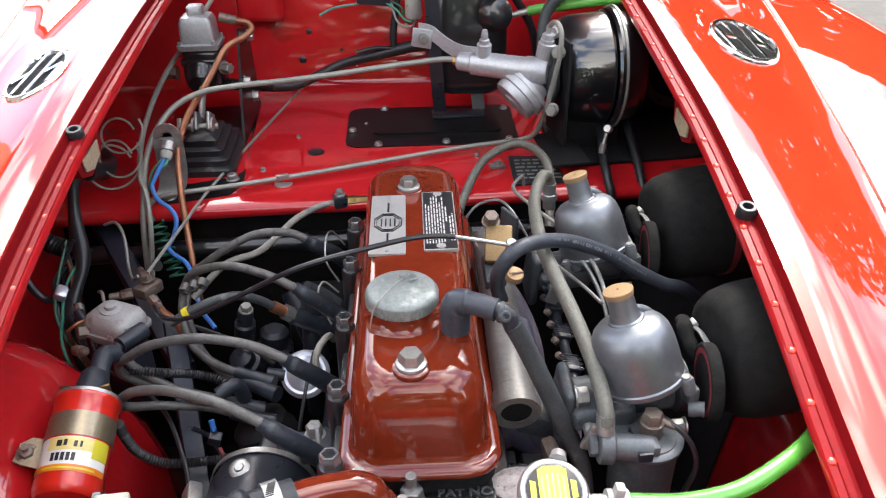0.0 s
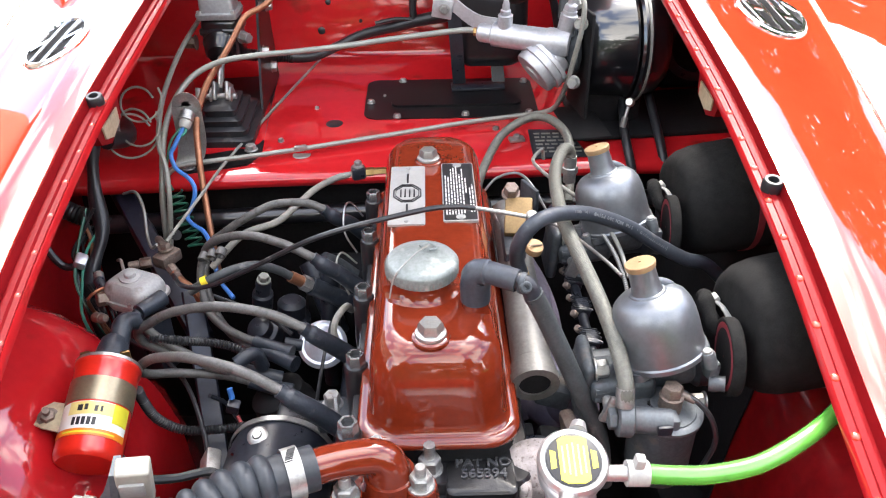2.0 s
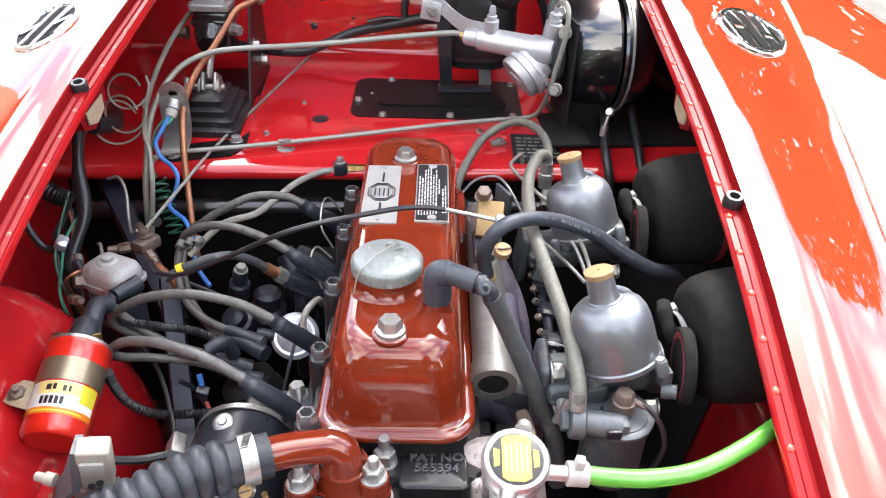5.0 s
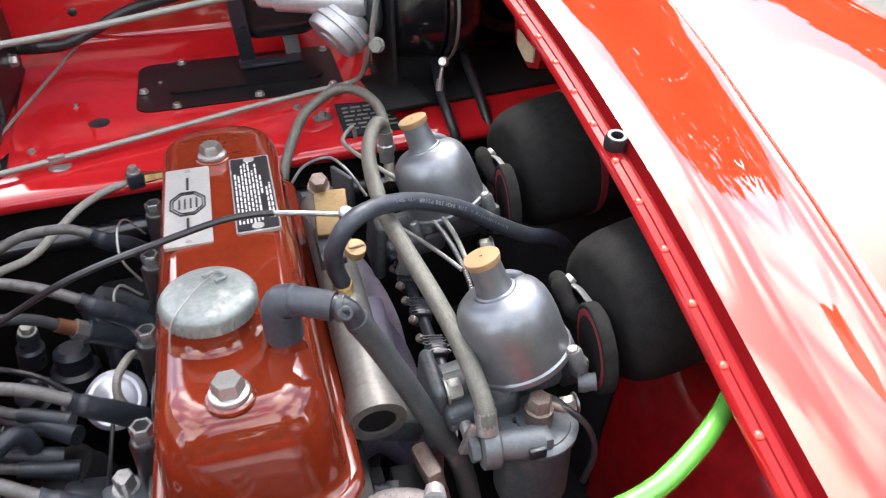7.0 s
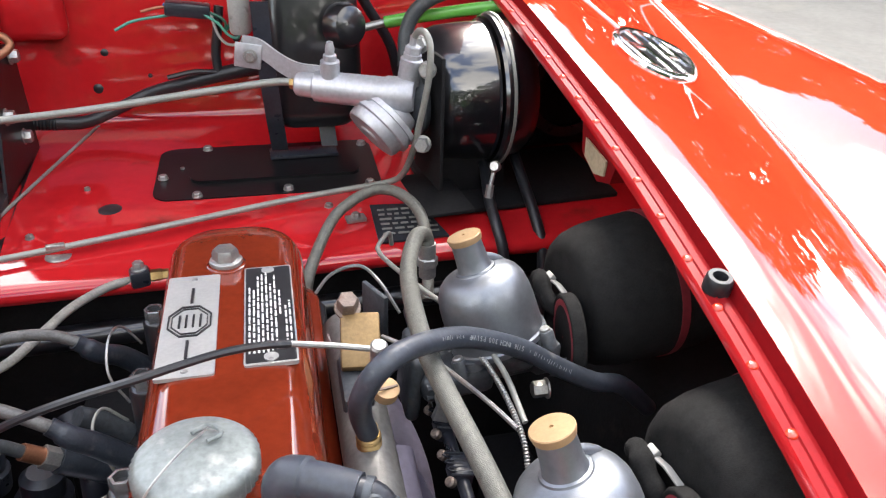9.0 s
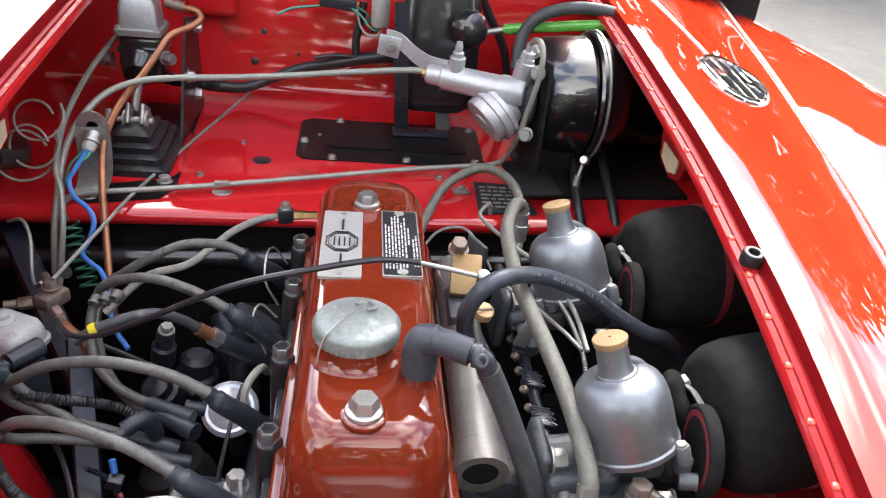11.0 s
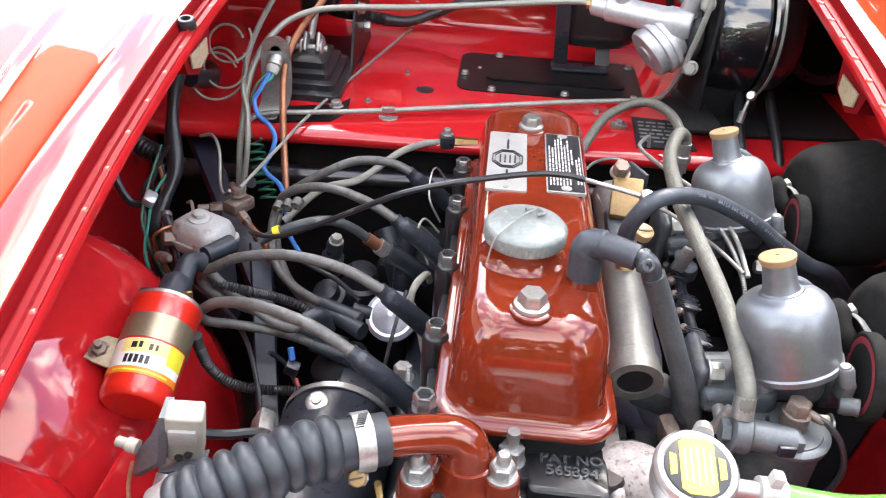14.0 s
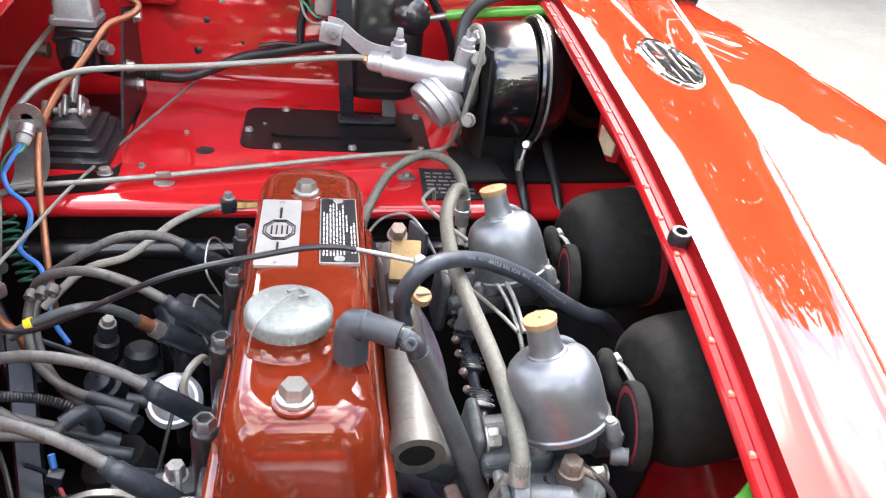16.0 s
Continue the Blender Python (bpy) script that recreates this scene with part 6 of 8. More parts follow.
rod(bm, (0.243, 0.449, 0.781), (0.237, 0.443, 0.760), 0.0022, seg=8)
rod(bm, (0.238, 0.444, 0.764), (0.236, 0.442, 0.752), 0.0040, seg=8)
lathe(bm, (0.242, 0.446, 0.782), (-0.5, -0.7, 0.4), [(0.0052, -0.004), (0.0056, 0.0), (0.0042, 0.003)], 12)
part("band_bolt", bm, STEEL, servo)
# Cylinder.
M0, M1 = Vector((0.064, 0.521, 0.847)), Vector((0.176, 0.480, 0.842))
md = (M1 - M0).normalized()
bm = bmesh.new()
lathe(bm, M0, md, [(0.0075, 0), (0.0105, 0.002), (0.0115, 0.006), (0.0115, 0.018), (0.0145, 0.020), (0.0150, 0.085), (0.0165, 0.088), (0.0165, 0.108), (0.014, 0.114)], 26)
part("cylinder", bm, SERVO_ALU, servo)
bm = bmesh.new()
lathe(bm, M0 + md * 0.034 + Vector((0, -0.002, 0.010)), (0.02, -0.12, 1), [(0.0090, 0), (0.0090, 0.016), (0.0062, 0.017), (0.0062, 0.022), (0.0042, 0.023), (0.0044, 0.028), (0.0030, 0.034)], 18)
part("bleed_nipple", bm, SERVO_ALU, servo)
bm = bmesh.new()
lathe(bm, (0.166, 0.490, 0.852), (0.15, -0.1, 1), [(0.0105, 0), (0.0105, 0.024), (0.0085, 0.025), (0.0085, 0.029)], 18)
hexagon(bm, (0.170, 0.4875, 0.880), (0.15, -0.1, 1), 0.0135, 0.008)
rod(bm, (0.170, 0.4875, 0.886), (0.1715, 0.487, 0.897), 0.0035, seg=8)
part("outlet_boss", bm, SERVO_ALU, servo)
bm = bmesh.new()
lathe(bm, (0.158, 0.500, 0.826), (-0.75, -0.30, -0.60), [(0.0240, 0), (0.0250, 0.009), (0.0285, 0.0105), (0.0335, 0.0115), (0.0335, 0.0165), (0.0318, 0.0168), (0.0318, 0.0202), (0.0335, 0.0205), (0.0335, 0.0255), (0.0298, 0.0265), (0.0290, 0.0350), (0.0278, 0.0368), (0.0120, 0.0372), (0.0110, 0.0390), (0.0030, 0.0392)], 40)
part("valve_chamber", bm, SERVO_ALU, servo)
bm = bmesh.new()
lathe(bm, (0.168, 0.505, 0.828), (1, 0.05, 0.02), [(0.022, 0), (0.028, 0.006), (0.030, 0.012), (0.024, 0.018)], 24)
part("adaptor", bm, DULL_ALU, servo)
for p in ((0.1765, 0.468, 0.800), (0.182, 0.476, 0.868), (0.180, 0.505, 0.884)):
    hex_bolt("nut", p, (-0.3, -0.9, 0.2), 0.0125, 0.010, servo, washer=0.0085)
bm = bmesh.new()
box(bm, (0.190, 0.505, 0.815), (0.004, 0.075, 0.13), (0, 0, 8), 0.001)
box(bm, (0.195, 0.49, 0.738), (0.05, 0.09, 0.004), (3, 0, 8), 0.001)
part("mounting_bracket", bm, DEEP, servo)
bm = bmesh.new()
box(bm, (0.290, 0.545, 0.7255), (0.20, 0.125, 0.006), (4, 0, 5), 0.002)
part("base_plate", bm, DEEP, servo)
bm = bmesh.new()
box(bm, (0.240, 0.535, 0.745), (0.070, 0.034, 0.050), (0, 0, 5), 0.004)
part("pedestal", bm, DEEP, servo)
bm = bmesh.new()
ring_band(bm, SC + Vector((0.0635, 0.005, 0)), (1, 0.06, 0), 0.0764, 0.0780, 0.0030, 52)
part("band_edge", bm, PIPE, servo, "bright grey edge ring of the clamp band")
# Support strap from cylinder tip.
bm = bmesh.new()
pts = [(0.018, 0.572, 0.872), (0.034, 0.570, 0.868), (0.052, 0.556, 0.857), (0.068, 0.540, 0.852), (0.088, 0.526, 0.852)]
rows = []
for p in spline(pts, 5):
    rows.append([p + Vector((0, 0, -0.0095)), p + Vector((0, 0, 0.0095)), p + Vector((0.0015, 0.0025, 0.0095)), p + Vector((0.0015, 0.0025, -0.0095))])
loft(bm, rows)
box(bm, (0.022, 0.571, 0.862), (0.026, 0.003, 0.024), (0, 8, -10), 0.001)
strap = part("support_strap", bm, SERVO_ALU, servo)
hex_bolt("bolt", (0.024, 0.5685, 0.862), (0, -1, 0), 0.009, 0.004, strap, washer=0.007)

# Brake pipe along the shelf lip to the servo.
bp = thing("brake_pipe", (-0.05, 0.48, 0.715), "grey steel brake pipe clipped along the red shelf", "pipe")
bm = bmesh.new()
tube(bm, [(-0.322, 0.417, 0.700), (-0.310, 0.420, 0.716), (-0.290, 0.427, 0.7215), (-0.230, 0.442, 0.7220), (-0.160, 0.459, 0.7235), (-0.055, 0.484, 0.7280), (0.044, 0.514, 0.7300), (0.110, 0.526, 0.7330), (0.146, 0.526, 0.7370),
          (0.163, 0.512, 0.7500), (0.169, 0.482, 0.7850), (0.174, 0.466, 0.8250), (0.180, 0.460, 0.8650), (0.1815, 0.462, 0.8900), (0.1790, 0.468, 0.9020), (0.1745, 0.478, 0.9030), (0.1715, 0.487, 0.8960)], 0.0031, 14, 6)
part("tube", bm, PIPE, bp)
bm = bmesh.new()
lathe(bm, (-0.158, 0.463, 0.7125), UP, [(0.0125, 0), (0.0125, 0.002), (0.011, 0.003)], 18)
box(bm, (-0.158, 0.459, 0.7260), (0.016, 0.006, 0.005), (0, 0, 12), 0.0015)
part("clip", bm, STEEL, bp)
hose_clip = thing("pipe_clip", (0.113, 0.483, 0.716), "small plated pipe clip on the shelf", "clip")
bm = bmesh.new()
box(bm, (0.113, 0.484, 0.7195), (0.020, 0.012, 0.004), (4, 0, 10), 0.001)
part("saddle", bm, STEEL, hose_clip)
hex_bolt("screw", (0.113, 0.484, 0.721), UP, 0.008, 0.003, hose_clip, washer=0.005)

pipe1 = thing("clutch_pipe", (-0.12, 0.52, 0.70), "long grey pipe sweeping across the back of the bay", "pipe")
bm = bmesh.new()
tube(bm, [(0.0655, 0.5215, 0.847), (0.045, 0.5270, 0.8475), (-0.031, 0.530, 0.8385), (-0.100, 0.530, 0.8300), (-0.158, 0.529, 0.8245), (-0.215, 0.524, 0.8215), (-0.255, 0.517, 0.8170), (-0.285, 0.503, 0.8060), (-0.303, 0.480, 0.7890),
          (-0.311, 0.450, 0.7710), (-0.312, 0.420, 0.7500), (-0.311, 0.398, 0.7280), (-0.313, 0.382, 0.6950), (-0.316, 0.37, 0.63)], 0.0036, 14, 6)
part("tube", bm, PIPE, pipe1)
bm = bmesh.new()
hexagon(bm, (0.066, 0.5208, 0.847), (-1, 0.3, 0), 0.0095, 0.007)
part("union", bm, BRASS, pipe1)

# Gloss black wiper motor with its hoses and mounting straps.
motor = thing("washer_reservoir", (0.085, 0.66, 0.735), "gloss black reservoir can on black steel straps", "reservoir")
bm = bmesh.new()
rows = []
for k, s in ((-0.035, 0.70), (-0.028, 0.92), (-0.018, 1.0), (0.07, 1.0), (0.10, 0.98), (0.13, 0.90)):
    rows.append([Vector((0.086 + (p.x - 0.086) * s, 0.662 + (p.y - 0.662) * s, 0.795 + k)) for p in oblong(0.090, 0.668, 0.052, 0.036, 0.022, 0)])
loft(bm, rows)
bmesh.ops.rotate(bm, verts=bm.verts, cent=(0.086, 0.66, 0.80), matrix=Matrix.Rotation(radians(-8), 3, "X"))
part("can", bm, BLACK, motor)
bm = bmesh.new()
lathe(bm, (0.118, 0.628, 0.876), (0.55, -0.80, 0.15), [(0.024, 0), (0.024, 0.010), (0.020, 0.018), (0.010, 0.022)], 24)
part("dome", bm, BLACK, motor)
for x, y0, y1 in ((0.042, 0.612, 0.634), (0.098, 0.652, 0.640)):
    bm = bmesh.new()
    rows = []
    for p in spline([(x - 0.006, y0, 0.905), (x - 0.004, y0, 0.85), (x, y0 + 0.004, 0.79), (x + 0.004, y1, 0.738)], 5):
        rows.append([p + Vector((-0.009, 0, 0)), p + Vector((0.009, 0, 0)), p + Vector((0.009, 0.003, 0)), p + Vector((-0.009, 0.003, 0))])
    loft(bm, rows)
    part("strap", bm, SATIN, motor)
bm = bmesh.new()
box(bm, (0.072, 0.634, 0.7345), (0.075, 0.026, 0.004), (2, 0, 2), 0.001)
part("foot", bm, SATIN, motor)
# Black box added for the dark void in the corner behind the servo.
blower = thing("void_box", (0.375, 0.69, 0.73), "black box added for the dark void behind the servo", "blower")
bm = bmesh.new()
box(bm, (0.378, 0.695, 0.803), (0.150, 0.170, 0.150), (0, 0, 4), 0.028, 4)
part("casing", bm, DEEP, blower)
bm = bmesh.new()
ring_band(bm, (0.372, 0.607, 0.800), (0.05, -1, 0), 0.040, 0.052, 0.012, 36)
part("box_ring", bm, SATIN, blower)
g2 = thing("green_hose", (0.22, 0.63, 0.86), "bright green plastic hose behind the servo", "hose")
bm = bmesh.new()
tube(bm, [(0.168, 0.645, 0.8745), (0.190, 0.640, 0.8790), (0.225, 0.628, 0.8860), (0.262, 0.616, 0.8930), (0.300, 0.602, 0.8985), (0.34, 0.585, 0.900)], 0.0068, 14, 5)
part("hose", bm, GREEN, g2)
bm = bmesh.new()
rod(bm, (0.138, 0.640, 0.8690), (0.172, 0.645, 0.8755), 0.0042, seg=10)
part("spigot", bm, STEEL, g2)
bh = thing("breather_pipe", (0.23, 0.62, 0.83), "thick black rubber pipe curving behind the servo", "hose")
bm = bmesh.new()
tube(bm, [(0.184, 0.610, 0.835), (0.187, 0.620, 0.868), (0.199, 0.622, 0.892), (0.222, 0.620, 0.907), (0.255, 0.617, 0.914), (0.295, 0.612, 0.912), (0.33, 0.605, 0.90)], 0.0078, 14, 5)
part("hose", bm, HOSE_GREY, bh)
bm = bmesh.new()
tube(bm, [(0.138, 0.722, 0.915), (0.160, 0.735, 0.875), (0.188, 0.742, 0.828), (0.20, 0.745, 0.78)], 0.0062, 10, 5)
single("vent_hose", bm, RUBBER, "black rubber hose down the bulkhead", "hose")

# Wiring on the bulkhead.
loom = thing("bulkhead_loom", (-0.1, 0.72, 0.74), "taped black wiring loom across the red bulkhead", "wiring loom")
bm = bmesh.new()
tube(bm, [(-0.290, 0.690, 0.775), (-0.255, 0.700, 0.7640), (-0.200, 0.712, 0.7560)], 0.0085, 12, 5, ripple=0.0008, pitch=0.0035)
part("conduit", bm, RUBBER, loom)
bm = bmesh.new()
tube(bm, [(-0.205, 0.712, 0.7560), (-0.170, 0.722, 0.7530), (-0.133, 0.735, 0.7640), (-0.100, 0.742, 0.7770), (-0.060, 0.742, 0.7870), (0.010, 0.745, 0.8010), (0.050, 0.748, 0.804), (0.075, 0.75, 0.80)], lambda s: 0.0085 - 0.0016 * math.sin(s * 5), 12, 6)
part("taped_run", bm, RUBBER, loom)
bm = bmesh.new()
tube(bm, [(-0.018, 0.742, 0.798), (-0.019, 0.745, 0.820), (-0.015, 0.747, 0.845), (-0.010, 0.750, 0.875)], 0.0055, 10, 5)
tube(bm, [(-0.018, 0.740, 0.800), (-0.045, 0.735, 0.803), (-0.075, 0.728, 0.799)], 0.0030, 8, 4)
part("branch", bm, RUBBER, loom)
fuses = thing("fuse_holder", (0.0, 0.745, 0.845), "white fuse holder with coloured wires on the bulkhead", "fuse holder")
bm = bmesh.new()
lathe(bm, (0.013, 0.728, 0.848), (0, 0, 1), [(0.0105, 0), (0.0125, 0.003), (0.0125, 0.045), (0.010, 0.050)], 20)
part("barrel", bm, WHITE, fuses)
bm = bmesh.new()
box(bm, (-0.045, 0.748, 0.872), (0.05, 0.02, 0.016), (0, 6, 0), 0.003)
part("connector_block", bm, SATIN, fuses)
for k, (m, pts) in enumerate(((TEAL_WIRE, [(-0.125, 0.735, 0.853), (-0.105, 0.738, 0.862), (-0.075, 0.742, 0.866), (-0.05, 0.745, 0.868)]),
                              (TEAL_WIRE, [(-0.028, 0.740, 0.868), (-0.012, 0.735, 0.858), (-0.002, 0.732, 0.846), (0.008, 0.730, 0.842), (0.013, 0.728, 0.850)]),
                              (WHITE, [(-0.020, 0.742, 0.870), (-0.014, 0.738, 0.846), (-0.004, 0.736, 0.834), (0.010, 0.733, 0.835), (0.016, 0.73, 0.846)]),
                              (GREEN_WIRE, [(-0.032, 0.744, 0.874), (-0.006, 0.738, 0.862), (-0.004, 0.736, 0.850), (0.003, 0.733, 0.862)]),
                              (BLUE, [(-0.07, 0.742, 0.88), (-0.06, 0.744, 0.872), (-0.04, 0.745, 0.872)]),
                              (COPPER, [(-0.095, 0.74, 0.872), (-0.075, 0.742, 0.876), (-0.05, 0.745, 0.876)]))):
    bm = bmesh.new()
    tube(bm, pts, 0.0017, 6, 5)
    part("wire", bm, m, fuses)

# Pedal box with boot, and the hydraulic master cylinder above it.
pedal = thing("pedal_box", (-0.255, 0.55, 0.72), "black pedal box plate with pleated rubber boot", "pedal box")
bm = bmesh.new()
quad = [(-0.300, 0.420), (-0.222, 0.438), (-0.208, 0.462), (-0.222, 0.700), (-0.325, 0.690)]
loft(bm, [[on_shelf(x, y, dz) for x, y in quad] for dz in (0.0006, 0.0040)])
part("plate", bm, PLATE_BLACK, pedal)
bm = bmesh.new()
rows = []
for k, (s, h) in enumerate(((1.0, 0.004), (1.0, 0.012), (0.80, 0.0145), (0.84, 0.0225), (0.64, 0.025), (0.68, 0.033), (0.48, 0.0355), (0.52, 0.044), (0.30, 0.048))):
    rows.append([Vector((p.x, p.y - 0.02 * (1 - s), 0.719 + h + 0.10 * (p.y - 0.535))) for p in oblong(-0.262, 0.535, 0.041 * s, 0.055 * s, 0.010 * s, 0)])
loft(bm, rows)
part("boot", bm, RUBBER, pedal)
for x, y in ((-0.222, 0.470), (-0.229, 0.660), (-0.292, 0.432)):
    hex_bolt("bolt", on_shelf(x, y, 0.004), UP, 0.0115, 0.006, pedal, washer=0.0085)
bm = bmesh.new()
loft(bm, [[Vector(p) + Vector((dx, 0, 0)) for p in ((-0.222, 0.560, 0.726), (-0.222, 0.700, 0.732), (-0.226, 0.700, 0.850), (-0.226, 0.640, 0.862), (-0.224, 0.590, 0.78))] for dx in (-0.0015, 0.0015)])
part("side_plate", bm, PLATE_BLACK, pedal)
for y, z in ((0.678, 0.842), (0.620, 0.795), (0.66, 0.76)):
    hex_bolt("bolt", (-0.2225, y, z), (1, 0, 0), 0.0125, 0.007, pedal, washer=0.009)
master = thing("master_cylinder", (-0.275, 0.61, 0.78), "cast aluminium master cylinder over the pedal box", "master cylinder")
bm = bmesh.new()
rows = []
for h, hx, hy2 in ((0.0, 0.026, 0.024), (0.004, 0.027, 0.025), (0.007, 0.027, 0.025), (0.0085, 0.0225, 0.0205), (0.034, 0.0210, 0.0195), (0.041, 0.0180, 0.0165), (0.043, 0.0105, 0.0105), (0.052, 0.0105, 0.0105), (0.054, 0.009, 0.009)):
    rows.append([Vector((p.x, p.y, 0.846 + h)) for p in oblong(-0.272, 0.618, hx, hy2, 0.005, 0)])
loft(bm, rows)
part("reservoir", bm, ALU, master)
for dx, dy in ((-0.022, -0.020), (0.022, -0.020), (-0.022, 0.020), (0.022, 0.020)):
    hex_bolt("screw", (-0.272 + dx, 0.618 + dy, 0.853), UP, 0.006, 0.003, master, washer=0.004)
bm = bmesh.new()
lathe(bm, (-0.275, 0.645, 0.830), (0.03, -0.90, -0.45), [(0.020, 0), (0.024, 0.010), (0.024, 0.045), (0.0205, 0.049), (0.019, 0.060), (0.016, 0.064)], 28)
part("barrel", bm, BLACK, master)
bm = bmesh.new()
box(bm, (-0.272, 0.622, 0.818), (0.050, 0.046, 0.056), (0, 0, 0), 0.008, 3)
box(bm, (-0.272, 0.622, 0.829), (0.054, 0.050, 0.010), (0, 0, 0), 0.004, 3)
part("body", bm, BLACK, master)
bm = bmesh.new()
rod(bm, (-0.272, 0.588, 0.798), (-0.268, 0.540, 0.772), 0.0048, seg=10)
for dx in (-0.0080, 0.0080):
    box(bm, (-0.262 + dx, 0.532, 0.772), (0.0048, 0.030, 0.024), (-30, 0, 0), 0.002)
    lathe(bm, (-0.262 + dx * 1.3, 0.526, 0.768), (dx, 0, 0), [(0.0125, 0), (0.0125, 0.003), (0.0105, 0.004)], 18)
rod(bm, (-0.284, 0.527, 0.768), (-0.244, 0.527, 0.768), 0.0042, seg=12)
part("clevis", bm, STEEL, master)
bm = bmesh.new()
rod(bm, (-0.284 - 0.010, 0.520, 0.764), (-0.284 - 0.010, 0.505, 0.758), 0.0042, seg=10)
box(bm, (-0.290, 0.528, 0.768), (0.006, 0.03, 0.018), (-30, 0, 0), 0.001)
part("pushrod_fork", bm, STEEL, master)
hex_bolt("union_bolt", (-0.308, 0.612, 0.812), (-1, 0, 0), 0.0135, 0.014, master, washer=0.010, mat=RUSTY)
hex_bolt("union_bolt", (-0.243, 0.60, 0.822), (0.8, -0.6, 0), 0.0125, 0.012, master, washer=0.009)
bm = bmesh.new()
rod(bm, (-0.243, 0.618, 0.884), (-0.222, 0.620, 0.878), 0.0062, seg=12)
part("outlet_union", bm, RUSTY, master)
cu = thing("copper_pipe", (-0.26, 0.48, 0.64), "bent copper hydraulic pipe from the master cylinder", "pipe")
bm = bmesh.new()
tube(bm, [(-0.224, 0.620, 0.878), (-0.208, 0.621, 0.8750), (-0.203, 0.619, 0.8660), (-0.214, 0.610, 0.8580), (-0.235, 0.598, 0.8490), (-0.246, 0.578, 0.8330), (-0.257, 0.545, 0.8150), (-0.268, 0.505, 0.8000), (-0.273, 0.470, 0.7860),
          (-0.274, 0.440, 0.7700), (-0.269, 0.410, 0.7440), (-0.266, 0.395, 0.7200), (-0.262, 0.380, 0.6950), (-0.254, 0.352, 0.660), (-0.250, 0.34, 0.62)], 0.0040, 10, 6)
part("tube", bm, COPPER, cu)
# Brake-light switch on its bracket, with blue wire and green curled wire.
sw = thing("pressure_switch", (-0.285, 0.425, 0.712), "plated bracket with milky pressure switch and wires", "switch")
bm = bmesh.new()
rows = []
for p in spline([(-0.300, 0.428, 0.716), (-0.290, 0.436, 0.722), (-0.284, 0.440, 0.745), (-0.283, 0.440, 0.790)], 4):
    rows.append([p + Vector((-0.016, -0.004, 0)), p + Vector((0.016, 0.004, 0)), p + Vector((0.016, 0.0058, 0)), p + Vector((-0.016, -0.0022, 0))])
loft(bm, rows)
lathe(bm, (-0.283, 0.4435, 0.790), (0, -1, 0), [(0.0165, 0), (0.0165, 0.0018), (0.006, 0.0018), (0.006, 0.0)], 20)
part("bracket", bm, STEEL, sw)
bm = bmesh.new()
lathe(bm, (-0.281, 0.437, 0.785), (-0.10, -0.75, -0.60), [(0.0066, 0), (0.0082, 0.001), (0.0082, 0.008), (0.0090, 0.009), (0.0090, 0.012), (0.0070, 0.013)], 20)
body = part("body", bm, STEEL, sw)
bm = bmesh.new()
lathe(bm, (-0.2822, 0.4275, 0.7774), (-0.10, -0.75, -0.60), [(0.0068, 0), (0.0072, 0.002), (0.0068, 0.007), (0.0050, 0.010)], 18)
part("milky_cap", bm, WHITE, body, "milky plastic cap")
bm = bmesh.new()
for dx in (-0.0025, 0.0025):
    tube(bm, [(-0.2832 + dx, 0.4205, 0.7718), (-0.2850 + dx, 0.4160, 0.7670), (-0.2880, 0.4125, 0.7640)], 0.0017, 8, 5)
part("wire_tail", bm, TEAL_WIRE, body, "turquoise wire tails")
bm = bmesh.new()
tube(bm, [(-0.284, 0.420, 0.7725), (-0.289, 0.412, 0.764), (-0.294, 0.404, 0.755), (-0.298, 0.400, 0.7470), (-0.292, 0.391, 0.7340), (-0.277, 0.382, 0.7260), (-0.270, 0.375, 0.7150), (-0.273, 0.366, 0.7000), (-0.280, 0.360, 0.6880), (-0.274, 0.353, 0.6820),
          (-0.258, 0.342, 0.6760), (-0.248, 0.325, 0.665), (-0.239, 0.302, 0.640), (-0.220, 0.280, 0.6275)], 0.0026, 8, 5)
part("blue_wire", bm, BLUE, sw, "blue insulated wire")
bm = bmesh.new()
tube(bm, [(-0.287, 0.418, 0.7720), (-0.298, 0.410, 0.760), (-0.304, 0.402, 0.740), (-0.306, 0.395, 0.720), (-0.301, 0.390, 0.706)], 0.0015, 6, 5)
n = 8 * 14
helix = []
for i in range(n + 1):
    t = i / n
    c = Vector((-0.299, 0.389, 0.704)).lerp(Vector((-0.273, 0.350, 0.652)), t)
    a = i / 14 * math.tau
    helix.append(c + 0.0088 * (math.cos(a) * Vector((0.95, 0.1, 0.3)) + math.sin(a) * Vector((0, 0.85, -0.5))))
tube(bm, helix, 0.0014, 6, smooth=False)
part("curled_wire", bm, GREEN_WIRE, sw, "dark green curled wire")
# Thin rod from bulkhead to the union on the chassis.
bm = bmesh.new()
tube(bm, [(-0.166, 0.755, 0.7340), (-0.172, 0.742, 0.7330), (-0.240, 0.462, 0.7215), (-0.262, 0.370, 0.7105), (-0.283, 0.290, 0.697)], 0.0019, 7, 4)
single("cable_run", bm, PIPE, "thin steel cable from bulkhead to chassis union", "cable")
bm = bmesh.new()
tube(bm, [(-0.262, 0.74, 0.90), (-0.300, 0.66, 0.845), (-0.318, 0.57, 0.815), (-0.322, 0.48, 0.785), (-0.316, 0.42, 0.755), (-0.305, 0.395, 0.735), (-0.302, 0.375, 0.70), (-0.31, 0.36, 0.63)], 0.0032, 8, 6)
single("side_pipe", bm, PIPE, "grey pipe dropping beside the pedal box", "pipe")
